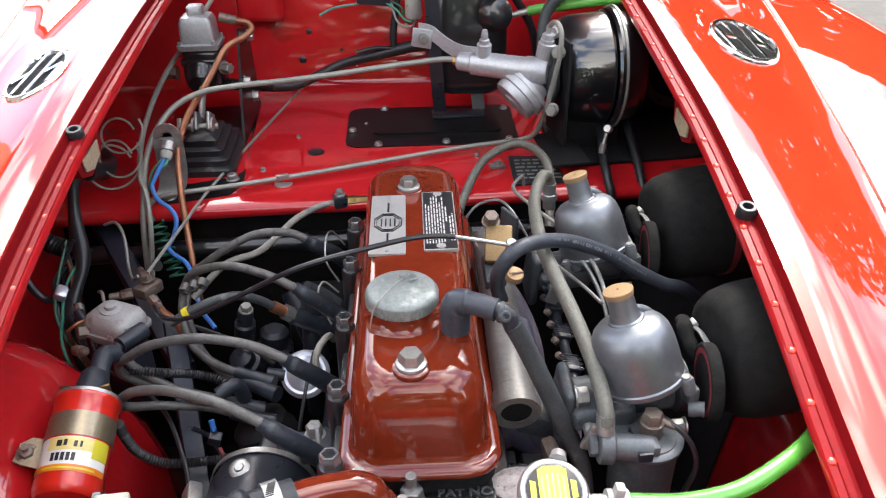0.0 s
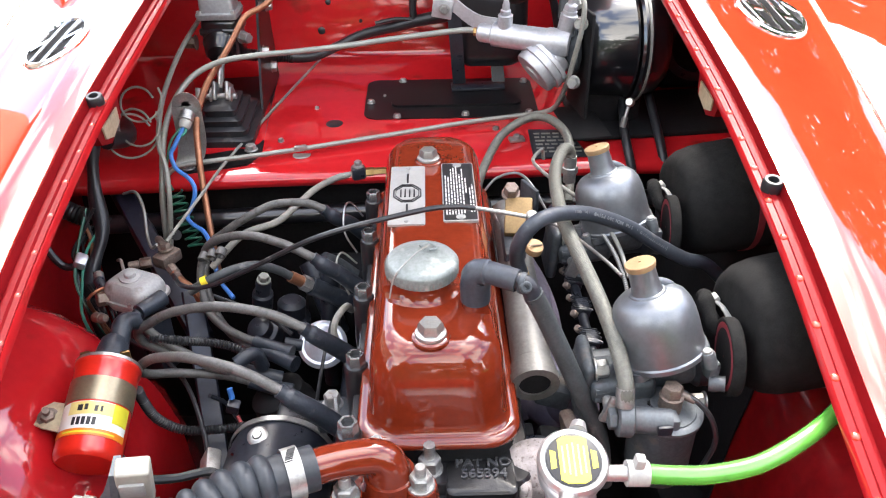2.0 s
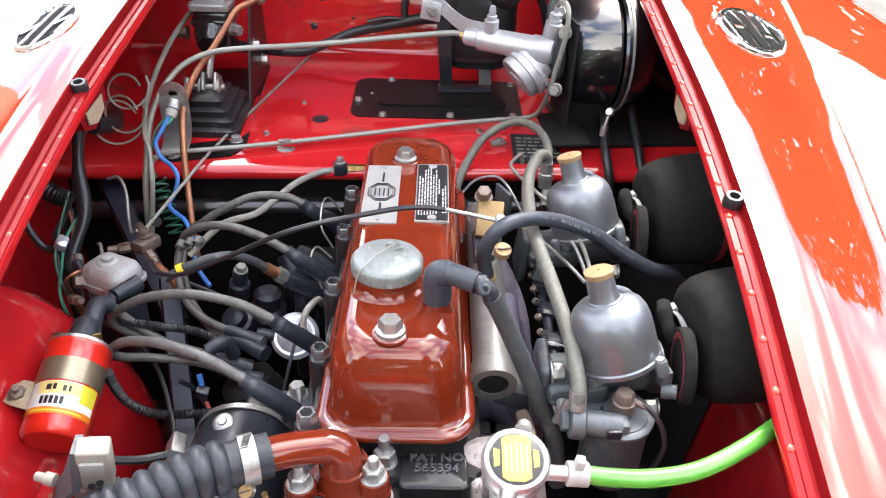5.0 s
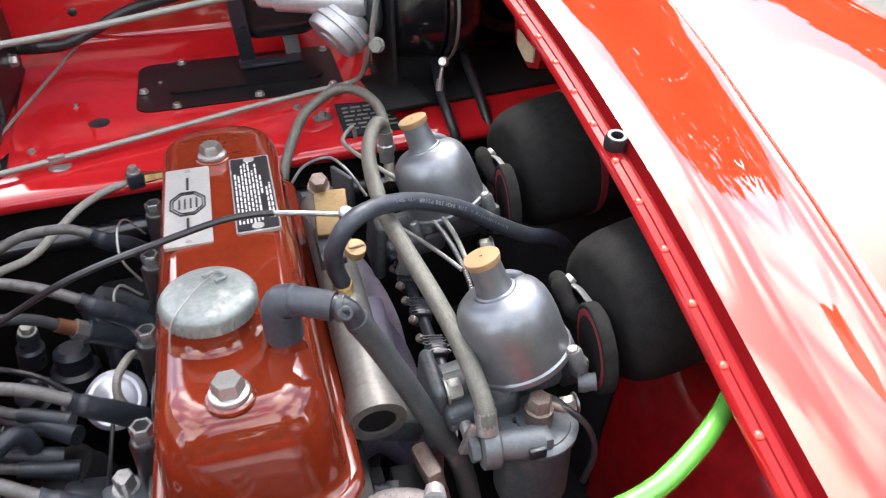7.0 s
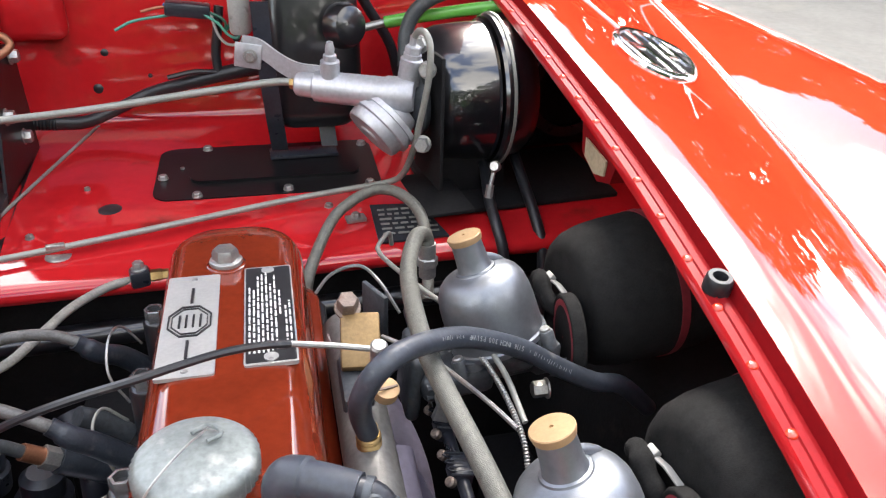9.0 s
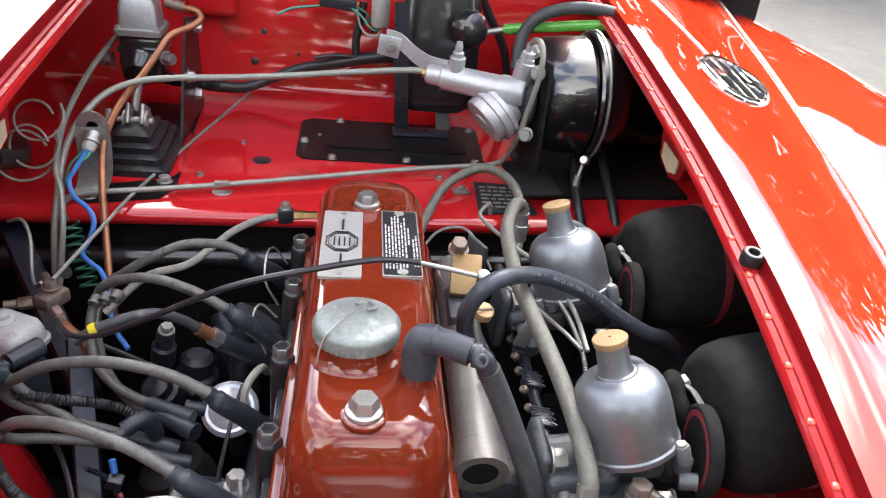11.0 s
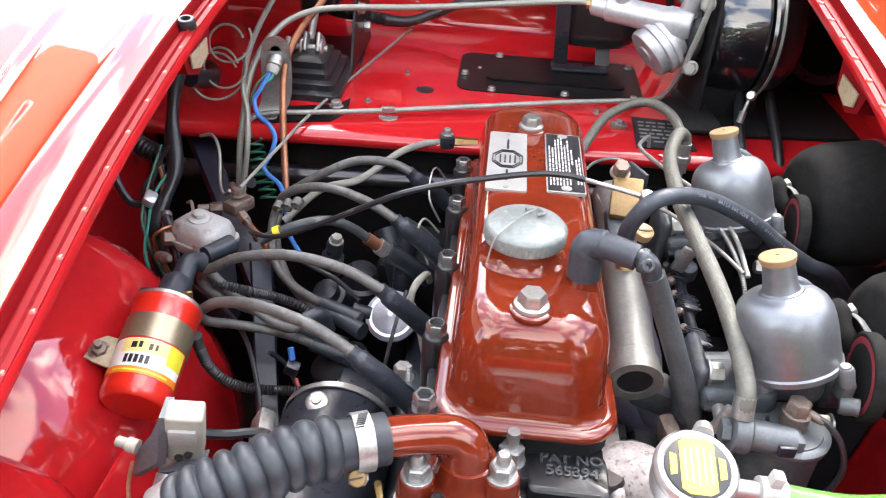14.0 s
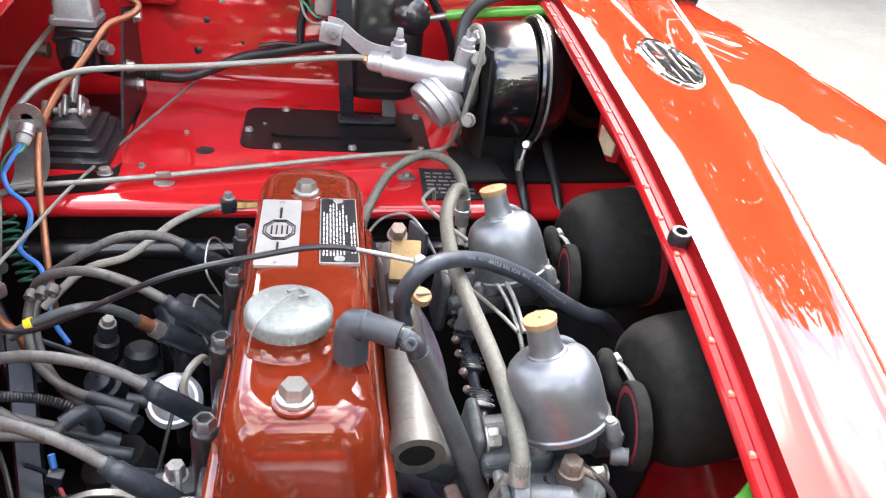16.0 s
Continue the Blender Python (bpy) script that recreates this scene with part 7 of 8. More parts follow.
# ---- ignition side ----
C0, C1 = Vector((-0.2745, 0.0120, 0.6590)), Vector((-0.2758, 0.0940, 0.6905))
cd = (C1 - C0).normalized()
coil = thing("ignition_coil", (-0.282, 0.055, 0.645), "red ignition coil with bronze band and printed label", "ignition coil")
bm = bmesh.new()
lathe(bm, C0, cd, [(0.0225, 0), (0.0250, 0.002), (0.0262, 0.006), (0.0262, 0.0455)], 40)
part("can", bm, COIL_RED, coil)
bm = bmesh.new()
lathe(bm, C0 + cd * 0.0455, cd, [(0.0268, 0), (0.0268, 0.0215)], 40)
part("mounting_band", bm, COIL_BAND, coil, "bronze mounting band")
bm = bmesh.new()
lathe(bm, C0 + cd * 0.067, cd, [(0.0262, 0), (0.0262, 0.013), (0.0272, 0.0145), (0.0277, 0.0175), (0.0268, 0.0202), (0.0240, 0.021)], 40)
part("can_top", bm, COIL_RED, coil)
bm = bmesh.new()
lathe(bm, C0 + cd * 0.0875, cd, [(0.0240, 0), (0.0225, 0.003), (0.0150, 0.006), (0.0135, 0.016), (0.0120, 0.026), (0.0085, 0.030)], 26)
cover_boot = part("tower", bm, BOOT, coil)
bm = bmesh.new()
ring_band(bm, C0 + cd * 0.0868, cd, 0.0225, 0.0274, 0.0030, 40)
part("crimp_ring", bm, STEEL, coil, "plated crimp ring")


def on_coil(h, a, out=0.0):
    """A point on the coil's side: height along it and angle round it, 0 facing up and forward."""
    u = (Vector((0.25, -0.45, 0.86)) - cd * cd.dot(Vector((0.25, -0.45, 0.86)))).normalized()
    w = cd.cross(u)
    r = 0.0262 + out
    return C0 + cd * h + r * (math.cos(a) * u + math.sin(a) * w)


def coil_patch(h0, h1, a0, a1, out, mat, name, parent, label=""):
    bm = bmesh.new()
    n = max(2, int(abs(a1 - a0) / 0.12))
    for o in (out,):
        grid = [[on_coil(h, a0 + (a1 - a0) * i / n, o) for i in range(n + 1)] for h in (h0, h1)]
        inner = [[on_coil(h, a0 + (a1 - a0) * i / n, 0.00005) for i in range(n + 1)] for h in (h1, h0)]
        loft(bm, [grid[0], grid[1], inner[0], inner[1], grid[0]], closed=False)
    return part(name, bm, mat, parent, label)


lab = coil_patch(0.015, 0.044, -1.25, 1.25, 0.0003, LABEL_WHITE, "label", coil, "white, yellow and orange printed label")
coil_patch(0.015, 0.0205, -1.25, 1.25, 0.0006, LABEL_ORANGE, "orange_stripe", lab)
coil_patch(0.0325, 0.0435, -0.75, 0.70, 0.0005, LABEL_CREAM, "cream_field", lab)
coil_patch(0.0275, 0.0438, 0.62, 1.22, 0.0007, LABEL_YELLOW, "yellow_mark", lab)
for i, a in enumerate((-0.55, -0.40, -0.25, -0.10, 0.05)):
    coil_patch(0.0235, 0.0300, a, a + 0.105, 0.0009, INK, "word_bar", lab)
for a, h, w in ((-0.45, 0.0355, 0.16), (-0.24, 0.036, 0.10), (0.05, 0.0350, 0.10), (0.22, 0.0352, 0.07)):
    coil_patch(h, h + 0.0050, a, a + w, 0.0009, INK, "emblem_stroke", lab)
coil_patch(0.0168, 0.0182, -0.8, 0.8, 0.0009, LABEL_YELLOW, "small_print", lab)
bm = bmesh.new()
pts = [(-0.288, 0.027, 0.677), (-0.310, 0.030, 0.682), (-0.322, 0.036, 0.682), (-0.324, 0.050, 0.682), (-0.310, 0.057, 0.685), (-0.288, 0.051, 0.686)]
slab(bm, pts, 0.0022, (0.3, -0.35, 0.88))
tab = part("bracket_tab", bm, TAN, coil, "tan plated bracket tab")
bm = bmesh.new()
lathe(bm, (-0.3085, 0.0405, 0.6838), (0.3, -0.4, 0.86), [(0.0085, 0), (0.0085, 0.0015), (0.0062, 0.002)], 16)
hexagon(bm, (-0.3082, 0.0400, 0.6858), (0.3, -0.4, 0.86), 0.0105, 0.0055)
rod(bm, (-0.3080, 0.0395, 0.6898), (-0.3055, 0.0360, 0.6968), 0.0028, seg=10)
part("bolt", bm, RUSTY, tab)
for dx in (-0.018, 0.016):
    bm = bmesh.new()
    box(bm, C0 + cd * 0.0905 + Vector((dx, 0, 0.008)), (0.008, 0.003, 0.013), (0, 0, 20), 0.0008)
    part("terminal", bm, BRASS, coil)

coil.location += Vector((-0.004, 0.0, 0.0))

# Plug leads: from the distributor round past the coil to each plug, with long rubber boots.
LEADS = [
    ("plug_lead", [(-0.168, 0.150, 0.6160), (-0.200, 0.148, 0.6300), (-0.240, 0.140, 0.6420), (-0.262, 0.126, 0.6540), (-0.266, 0.116, 0.6680), (-0.256, 0.104, 0.6840), (-0.238, 0.088, 0.7040), (-0.216, 0.072, 0.7190), (-0.190, 0.056, 0.7300), (-0.148, 0.034, 0.7350), (-0.114, 0.020, 0.7250)],
     [(-0.117, 0.0205, 0.7265), (-0.104, 0.0195, 0.7150), (-0.091, 0.023, 0.7000), (-0.071, 0.029, 0.6730)]),
    ("plug_lead", [(-0.178, 0.160, 0.6240), (-0.215, 0.158, 0.6400), (-0.246, 0.152, 0.6560), (-0.270, 0.150, 0.6720), (-0.272, 0.148, 0.6880), (-0.256, 0.140, 0.7020), (-0.230, 0.132, 0.7200), (-0.185, 0.119, 0.7350), (-0.139, 0.107, 0.7350), (-0.106, 0.097, 0.7250)],
     [(-0.109, 0.098, 0.7260), (-0.097, 0.100, 0.7130), (-0.087, 0.106, 0.7000), (-0.070, 0.118, 0.6740)]),
    ("plug_lead", [(-0.168, 0.188, 0.6350), (-0.190, 0.196, 0.6380), (-0.212, 0.208, 0.6430), (-0.232, 0.228, 0.6510), (-0.241, 0.250, 0.6700), (-0.239, 0.264, 0.6900), (-0.222, 0.254, 0.7170), (-0.183, 0.237, 0.7350), (-0.144, 0.220, 0.7350), (-0.111, 0.212, 0.7210)],
     [(-0.114, 0.213, 0.7225), (-0.101, 0.212, 0.7110), (-0.090, 0.216, 0.7000), (-0.068, 0.222, 0.6750)]),
    ("plug_lead", [(-0.160, 0.178, 0.6300), (-0.196, 0.200, 0.6300), (-0.225, 0.232, 0.6400), (-0.243, 0.270, 0.6600), (-0.241, 0.300, 0.6840), (-0.222, 0.297, 0.7020), (-0.195, 0.298, 0.7200), (-0.165, 0.304, 0.7320), (-0.132, 0.304, 0.7330), (-0.110, 0.300, 0.7260)],
     [(-0.113, 0.300, 0.7275), (-0.100, 0.304, 0.7130), (-0.088, 0.316, 0.7000), (-0.074, 0.326, 0.680)]),
]
for name, run, boot in LEADS:
    ob = thing(name, Vector(run[4]) - UP * 0.01, "grey silicone plug lead with long black boot", "plug lead", "plug leads")
    bm = bmesh.new()
    tube(bm, run, 0.0044, 12, 6)
    part("lead", bm, LEAD, ob)
    bm = bmesh.new()
    tube(bm, boot, lambda s: 0.0060 if s < 0.16 else (0.0072 + 0.0014 * s), 16, 8)
    part("plug_boot", bm, BOOT, ob)
    bm = bmesh.new()
    d = (Vector(run[0]) - Vector(run[1])).normalized()
    tube(bm, [Vector(run[0]) - d * 0.012, Vector(run[0]) + d * 0.012, Vector(run[0]) + d * 0.030], lambda s: 0.0062 + 0.0022 * s, 12, 4)
    part("cap_boot", bm, BOOT, ob)
king = thing("coil_lead", (-0.25, 0.13, 0.66), "grey coil lead with elbow boot", "coil lead")
bm = bmesh.new()
tube(bm, [(-0.2775, 0.130, 0.7030), (-0.276, 0.140, 0.7040), (-0.270, 0.149, 0.6960), (-0.255, 0.150, 0.6760), (-0.232, 0.150, 0.6560), (-0.212, 0.146, 0.6440), (-0.192, 0.140, 0.6440), (-0.181, 0.148, 0.6500), (-0.168, 0.158, 0.646)], 0.0044, 12, 6)
part("lead", bm, LEAD, king)
bm = bmesh.new()
tube(bm, [(-0.2760, 0.114, 0.6980), (-0.2775, 0.126, 0.7030), (-0.2770, 0.138, 0.7055), (-0.2710, 0.147, 0.7000)], 0.0088, 12, 4)
part("elbow_boot", bm, BOOT, king)
bm = bmesh.new()
tube(bm, [(-0.186, 0.144, 0.648), (-0.178, 0.150, 0.6510), (-0.170, 0.157, 0.6480), (-0.166, 0.160, 0.630)], 0.0072, 12, 4)
part("cap_elbow", bm, BOOT, king)
# Small grey lead separator.
bm = bmesh.new()
for dx in (-0.009, 0.0, 0.009):
    ring_band(bm, (-0.2185 + dx, 0.236, 0.7130 + dx * 0.3), (0.2, 0.9, 0.35), 0.0042, 0.0055, 0.008, 10)
single("lead_separator", bm, LEAD, "small ribbed plastic lead separator", "clip")

# Distributor and vacuum unit.
dist = thing("distributor", (-0.125, 0.165, 0.50), "black distributor with silver vacuum disc", "distributor")
bm = bmesh.new()
lathe(bm, (-0.128, 0.162, 0.515), (-0.35, 0.0, 0.94), [(0.020, 0), (0.022, 0.04), (0.031, 0.045), (0.032, 0.066), (0.029, 0.072), (0.028, 0.084), (0.020, 0.090), (0.010, 0.092), (0.009, 0.104)], 28)
part("cap", bm, DEEP, dist)
bm = bmesh.new()
lathe(bm, (-0.116, 0.222, 0.6050), (-0.05, -0.62, 0.78), [(0.0235, -0.006), (0.0262, 0.0), (0.0262, 0.003), (0.0225, 0.006), (0.0195, 0.0055), (0.0155, 0.0085), (0.0072, 0.0095), (0.0040, 0.0125), (0.001, 0.0130)], 32)
part("vacuum_disc", bm, VAC_WHITE, dist, "silver vacuum advance disc")
bm = bmesh.new()
rod(bm, (-0.112, 0.240, 0.595), (-0.105, 0.262, 0.560), 0.012, seg=14)
part("advance_stem", bm, SATIN, dist)
bm = bmesh.new()
box(bm, (-0.13, 0.13, 0.575), (0.05, 0.035, 0.05), (0, 10, 0), 0.006)
part("housing", bm, SATIN, dist)
for p in ((-0.150, 0.196, 0.630), (-0.155, 0.150, 0.612)):
    bm = bmesh.new()
    lathe(bm, p, (0.9, 0.0, -0.2), [(0.0062, 0), (0.0062, 0.016), (0.0055, 0.018)], 12)
    part("terminal_sleeve", bm, BOOT, dist)

# Dynamo with end bracket.
dyn = thing("dynamo", (-0.145, 0.0, 0.53), "satin black dynamo with bright end bracket", "dynamo")
bm = bmesh.new()
lathe(bm, (-0.147, -0.100, 0.588), (0.04, 1, 0), [(0.030, 0), (0.044, 0.004), (0.049, 0.010), (0.049, 0.172), (0.046, 0.186), (0.036, 0.194)], 44)
part("body", bm, SATIN, dyn)
bm = bmesh.new()
ring_band(bm, (-0.140, 0.082, 0.588), (0.04, 1, 0), 0.0488, 0.0500, 0.006, 44)
part("end_rim", bm, STEEL, dyn)
bm = bmesh.new()
lathe(bm, (-0.153, 0.062, 0.6350), (-0.12, -0.25, 0.96), [(0.0095, 0), (0.0095, 0.0016), (0.0075, 0.0030), (0.0045, 0.0030), (0.0040, 0.0012)], 20)
hexagon(bm, (-0.153, 0.062, 0.6360), (-0.12, -0.25, 0.96), 0.008, 0.003)
part("screw", bm, STEEL, dyn)
bm = bmesh.new()
box(bm, (-0.198, 0.055, 0.606), (0.014, 0.030, 0.020), (0, 30, 10), 0.003)
part("terminal_block", bm, STEEL, dyn)
bm = bmesh.new()
box(bm, (-0.086, 0.066, 0.655), (0.030, 0.028, 0.016), (0, 0, 15), 0.004)
part("bracket", bm, DULL_ALU, dyn)
hex_bolt("bolt", (-0.086, 0.071, 0.662), UP, 0.0125, 0.011, dyn, washer=0.0095)
bm = bmesh.new()
box(bm, (-0.083, -0.060, 0.658), (0.024, 0.018, 0.014), (0, 12, 10), 0.003)
single("tap_block", bm, material("faded_red_tap", (0.34, 0.07, 0.05), 0.5, vary=0.15), "faded red drain tap block by the head", "tap")
bm = bmesh.new()
tube(bm, [(-0.080, -0.086, 0.720), (-0.079, -0.082, 0.700), (-0.081, -0.074, 0.680), (-0.083, -0.068, 0.668)], 0.0018, 6, 4, ripple=0.0006, pitch=0.0022)
single("tap_spring", bm, BRASS, "small brass spring hanging from the clamp", "spring")

# Corrugated conduits and small wires low on the ignition side.
for pts, nm in (([(-0.263, 0.147, 0.680), (-0.237, 0.154, 0.670), (-0.214, 0.172, 0.652), (-0.191, 0.177, 0.638), (-0.17, 0.175, 0.615)], "corrugated_conduit"),
                ([(-0.254, 0.080, 0.676), (-0.2545, 0.086, 0.655), (-0.250, 0.092, 0.630), (-0.234, 0.097, 0.611), (-0.212, 0.104, 0.602), (-0.185, 0.109, 0.600), (-0.150, 0.110, 0.605), (-0.12, 0.105, 0.61)], "corrugated_conduit")):
    bm = bmesh.new()
    tube(bm, pts, 0.0042, 10, 6, ripple=0.0006, pitch=0.0028)
    single(nm, bm, RUBBER, "black corrugated wiring conduit", "conduit", "corrugated conduits")
bm = bmesh.new()
tube(bm, [(-0.262, 0.030, 0.652), (-0.240, 0.015, 0.640), (-0.215, 0.020, 0.632), (-0.190, 0.030, 0.628), (-0.180, 0.030, 0.62)], 0.0040, 8, 5)
single("dynamo_lead", bm, RUBBER, "black wire from coil to dynamo", "wire")
bm = bmesh.new()
tube(bm, [(-0.205, 0.110, 0.640), (-0.195, 0.120, 0.620), (-0.186, 0.118, 0.600)], 0.0022, 6, 4)
box(bm, (-0.190, 0.122, 0.614), (0.012, 0.010, 0.012), (10, 20, 0), 0.0015)
single("bullet_connector", bm, SATIN, "small black bullet connector on a wire", "connector")
bm = bmesh.new()
tube(bm, [(-0.192, 0.128, 0.632), (-0.190, 0.124, 0.622)], 0.0028, 6)
single("wire_tail", bm, BLUE, "short blue wire end", "wire")
bm = bmesh.new()
tube(bm, [(-0.186, 0.118, 0.606), (-0.182, 0.112, 0.596), (-0.184, 0.106, 0.586)], 0.0018, 6, 4)
single("wire_tail", bm, material("pink_wire", (0.45, 0.08, 0.08), 0.4), "short pink wire end", "wire")

# Oil gauge hose with brass union at the back of the head.
oil = thing("oil_hose", (-0.14, 0.35, 0.66), "grey oil gauge hose with brass union", "hose")
bm = bmesh.new()
tube(bm, [(-0.235, 0.275, 0.672), (-0.202, 0.295, 0.700), (-0.166, 0.304, 0.7095), (-0.148, 0.330, 0.7140), (-0.132, 0.372, 0.7125), (-0.112, 0.412, 0.7060), (-0.093, 0.424, 0.7050)], 0.0038, 12, 6)
part("hose", bm, SHEATH, oil)
bm = bmesh.new()
box(bm, (-0.085, 0.424, 0.7075), (0.017, 0.016, 0.016), (0, 0, 12), 0.003)
part("block", bm, SATIN, oil)
hex_bolt("bolt", (-0.085, 0.424, 0.7150), UP, 0.0085, 0.006, oil, washer=0.007)
bm = bmesh.new()
hexagon(bm, (-0.076, 0.4245, 0.7065), (1, 0.1, 0), 0.011, 0.010)
hexagon(bm, (-0.066, 0.4255, 0.7065), (1, 0.1, 0), 0.0095, 0.016)
part("union", bm, BRASS, oil)
hose2 = thing("braided_oil_hose", (-0.16, 0.23, 0.65), "grey braided hose with plated union to the block", "hose")
bm = bmesh.new()
tube(bm, [(-0.238, 0.205, 0.690), (-0.217, 0.210, 0.7010), (-0.192, 0.216, 0.7090), (-0.172, 0.223, 0.7080), (-0.155, 0.232, 0.6960), (-0.143, 0.238, 0.683)], 0.0046, 12, 6)
part("hose", bm, HOSE_GREY, hose2)
bm = bmesh.new()
ring_band(bm, (-0.222, 0.209, 0.699), (0.9, 0.2, 0.4), 0.0050, 0.0062, 0.006, 14)
part("tape", bm, YELLOW, hose2, "band of yellow tape")
bm = bmesh.new()
rod(bm, (-0.144, 0.2375, 0.684), (-0.134, 0.242, 0.674), 0.0062, seg=12)
part("ferrule", bm, COPPER, hose2)
bm = bmesh.new()
hexagon(bm, (-0.134, 0.242, 0.674), (0.62, 0.28, -0.62), 0.0145, 0.012)
part("union", bm, STEEL, hose2)
bm = bmesh.new()
tube(bm, [(-0.126, 0.2455, 0.666), (-0.108, 0.253, 0.650), (-0.085, 0.262, 0.628)], 0.0098, 14, 4)
part("sleeve", bm, BOOT, hose2)
bm = bmesh.new()
tube(bm, [(-0.112, 0.262, 0.688), (-0.098, 0.268, 0.676), (-0.082, 0.270, 0.660)], 0.0085, 12, 4)
part("dip_pipe", bm, DULL_ALU, hose2)

# Oily black parts deep on the ignition side.
deep = thing("fuel_pump", (-0.19, 0.30, 0.50), "oily black mechanical fittings low beside the block", "fittings")
for p, r, h, ax in (((-0.195, 0.300, 0.60), 0.012, 0.045, (0.2, -0.2, 1)), ((-0.182, 0.262, 0.585), 0.018, 0.03, (-0.3, -0.4, 0.85)), ((-0.165, 0.300, 0.56), 0.022, 0.05, (0.1, 0, 1))):
    bm = bmesh.new()
    lathe(bm, p, ax, [(r, 0), (r, h * 0.5), (r * 0.75, h * 0.55), (r * 0.75, h * 0.9), (r * 0.5, h)], 18)
    part("fitting", bm, SATIN, deep)
hex_bolt("bolt", (-0.186, 0.291, 0.643), (0.2, -0.2, 1), 0.011, 0.006, deep, washer=0.008, mat=PIPE)
bm = bmesh.new()
tube(bm, [(-0.14, 0.33, 0.64), (-0.125, 0.31, 0.61), (-0.11, 0.30, 0.56)], 0.013, 12, 4)
part("pipe", bm, SATIN, deep)
bm = bmesh.new()
box(bm, (-0.10, 0.37, 0.55), (0.10, 0.10, 0.10), (0, 0, 0), 0.012)
part("bell_housing", bm, DEEP, deep)

# Thin wires that loop between the studs and the plugs.
for pts, r, m in (([(-0.078, 0.189, 0.675), (-0.079, 0.165, 0.698), (-0.086, 0.140, 0.702), (-0.088, 0.131, 0.690), (-0.080, 0.126, 0.672), (-0.074, 0.120, 0.650)], 0.0032, SHEATH),
                  ([(-0.074, 0.330, 0.700), (-0.086, 0.326, 0.720), (-0.090, 0.300, 0.727), (-0.089, 0.276, 0.712), (-0.077, 0.270, 0.690)], 0.0010, STEEL),
                  ([(-0.076, 0.250, 0.690), (-0.090, 0.246, 0.706), (-0.094, 0.228, 0.700), (-0.082, 0.215, 0.675)], 0.0011, PIPE)):
    bm = bmesh.new()
    tube(bm, pts, r, 8, 6)
    single("looped_wire", bm, m, "thin grey wire looping beside the head studs", "wire", "looped wires")

# Chassis rail and stay.
for a, b, w in (((-0.392, 0.450, 0.690), (-0.262, 0.275, 0.575), 0.026), ((-0.262, 0.275, 0.640), (-0.205, 0.080, 0.470), 0.023)):
    a, b = Vector(a), Vector(b)
    d = (b - a).normalized()
    s = d.cross(Vector((0.2, -0.5, 0.8))).normalized()
    t = s.cross(d)
    bm = bmesh.new()
    loft(bm, [[p + s * w / 2 * k + t * 0.010 * j for k, j in ((-1, -1), (1, -1), (1, 0.6), (0.8, 1), (-0.8, 1), (-1, 0.6))] for p in (a, b)])
    single("chassis_stay", bm, STAY_BLUE, "black painted chassis stay with chipped edges", "chassis stay", "chassis stays")

# Cast regulator unit with pipe union.
reg = thing("pressure_valve", (-0.295, 0.21, 0.64), "dull grey cast pressure valve on the chassis", "valve")
bm = bmesh.new()
rows = []
for k, (s, h) in enumerate(((0.92, 0.0), (1.0, 0.006), (1.0, 0.020), (0.90, 0.027), (0.70, 0.031))):
    rows.append([Vector((p.x, p.y, p.z)) for p in [Vector((-0.298, 0.213, 0.664 + h)) + Matrix.Rotation(radians(-25), 3, "Z") @ (Vector((q.x, q.y, 0)) * s) for q in oblong(0, 0, 0.027, 0.021, 0.012, 0)]])
loft(bm, rows)
part("casting", bm, PALE_CAST, reg)
bm = bmesh.new()
loft(bm, [[Vector((-0.298, 0.213, 0.6735 + h)) + Matrix.Rotation(radians(-25), 3, "Z") @ Vector((q.x, q.y, 0)) for q in oblong(0, 0, 0.0295, 0.0235, 0.012, 0)] for h in (0, 0.0032)])
seam = part("seam_flange", bm, PALE_CAST, reg)
for a in (20, 110, 200, 290):
    hex_bolt("screw", Vector((-0.298, 0.213, 0.6765)) + Matrix.Rotation(radians(a - 25), 3, "Z") @ Vector((0.0235, 0.004, 0)), UP, 0.0062, 0.003, seam, washer=0.0040)
bm = bmesh.new()
lathe(bm, (-0.300, 0.214, 0.694), (0.1, -0.2, 1), [(0.011, 0), (0.0105, 0.004), (0.0060, 0.005), (0.0055, 0.009), (0.003, 0.010)], 16)
part("dust_plug", bm, PALE_CAST, reg)
bm = bmesh.new()
rod(bm, (-0.262, 0.188, 0.688), (-0.277, 0.162, 0.690), 0.0085, 0.0075, 14)
rod(bm, (-0.277, 0.162, 0.690), (-0.285, 0.150, 0.684), 0.0055, seg=10)
part("rubber_cap", bm, BOOT, reg)
hex_bolt("union", (-0.322, 0.208, 0.676), (-0.8, -0.5, 0.2), 0.014, 0.012, reg, washer=0.010, mat=RUSTY)
hex_bolt("bolt", (-0.280, 0.196, 0.680), (0.3, -0.8, 0.5), 0.009, 0.008, reg, washer=0.007)
bm = bmesh.new()
box(bm, (-0.296, 0.21, 0.62), (0.045, 0.03, 0.075), (0, 0, -20), 0.004)
part("mounting", bm, SATIN, reg)
reg.location += Vector((0.001, 0.006, 0.004))
tee = thing("pipe_union", (-0.286, 0.285, 0.66), "tarnished copper three-way pipe union", "pipe union")
bm = bmesh.new()
box(bm, (-0.284, 0.285, 0.686), (0.018, 0.028, 0.014), (0, 0, -28), 0.003)
part("body", bm, RUSTY, tee)
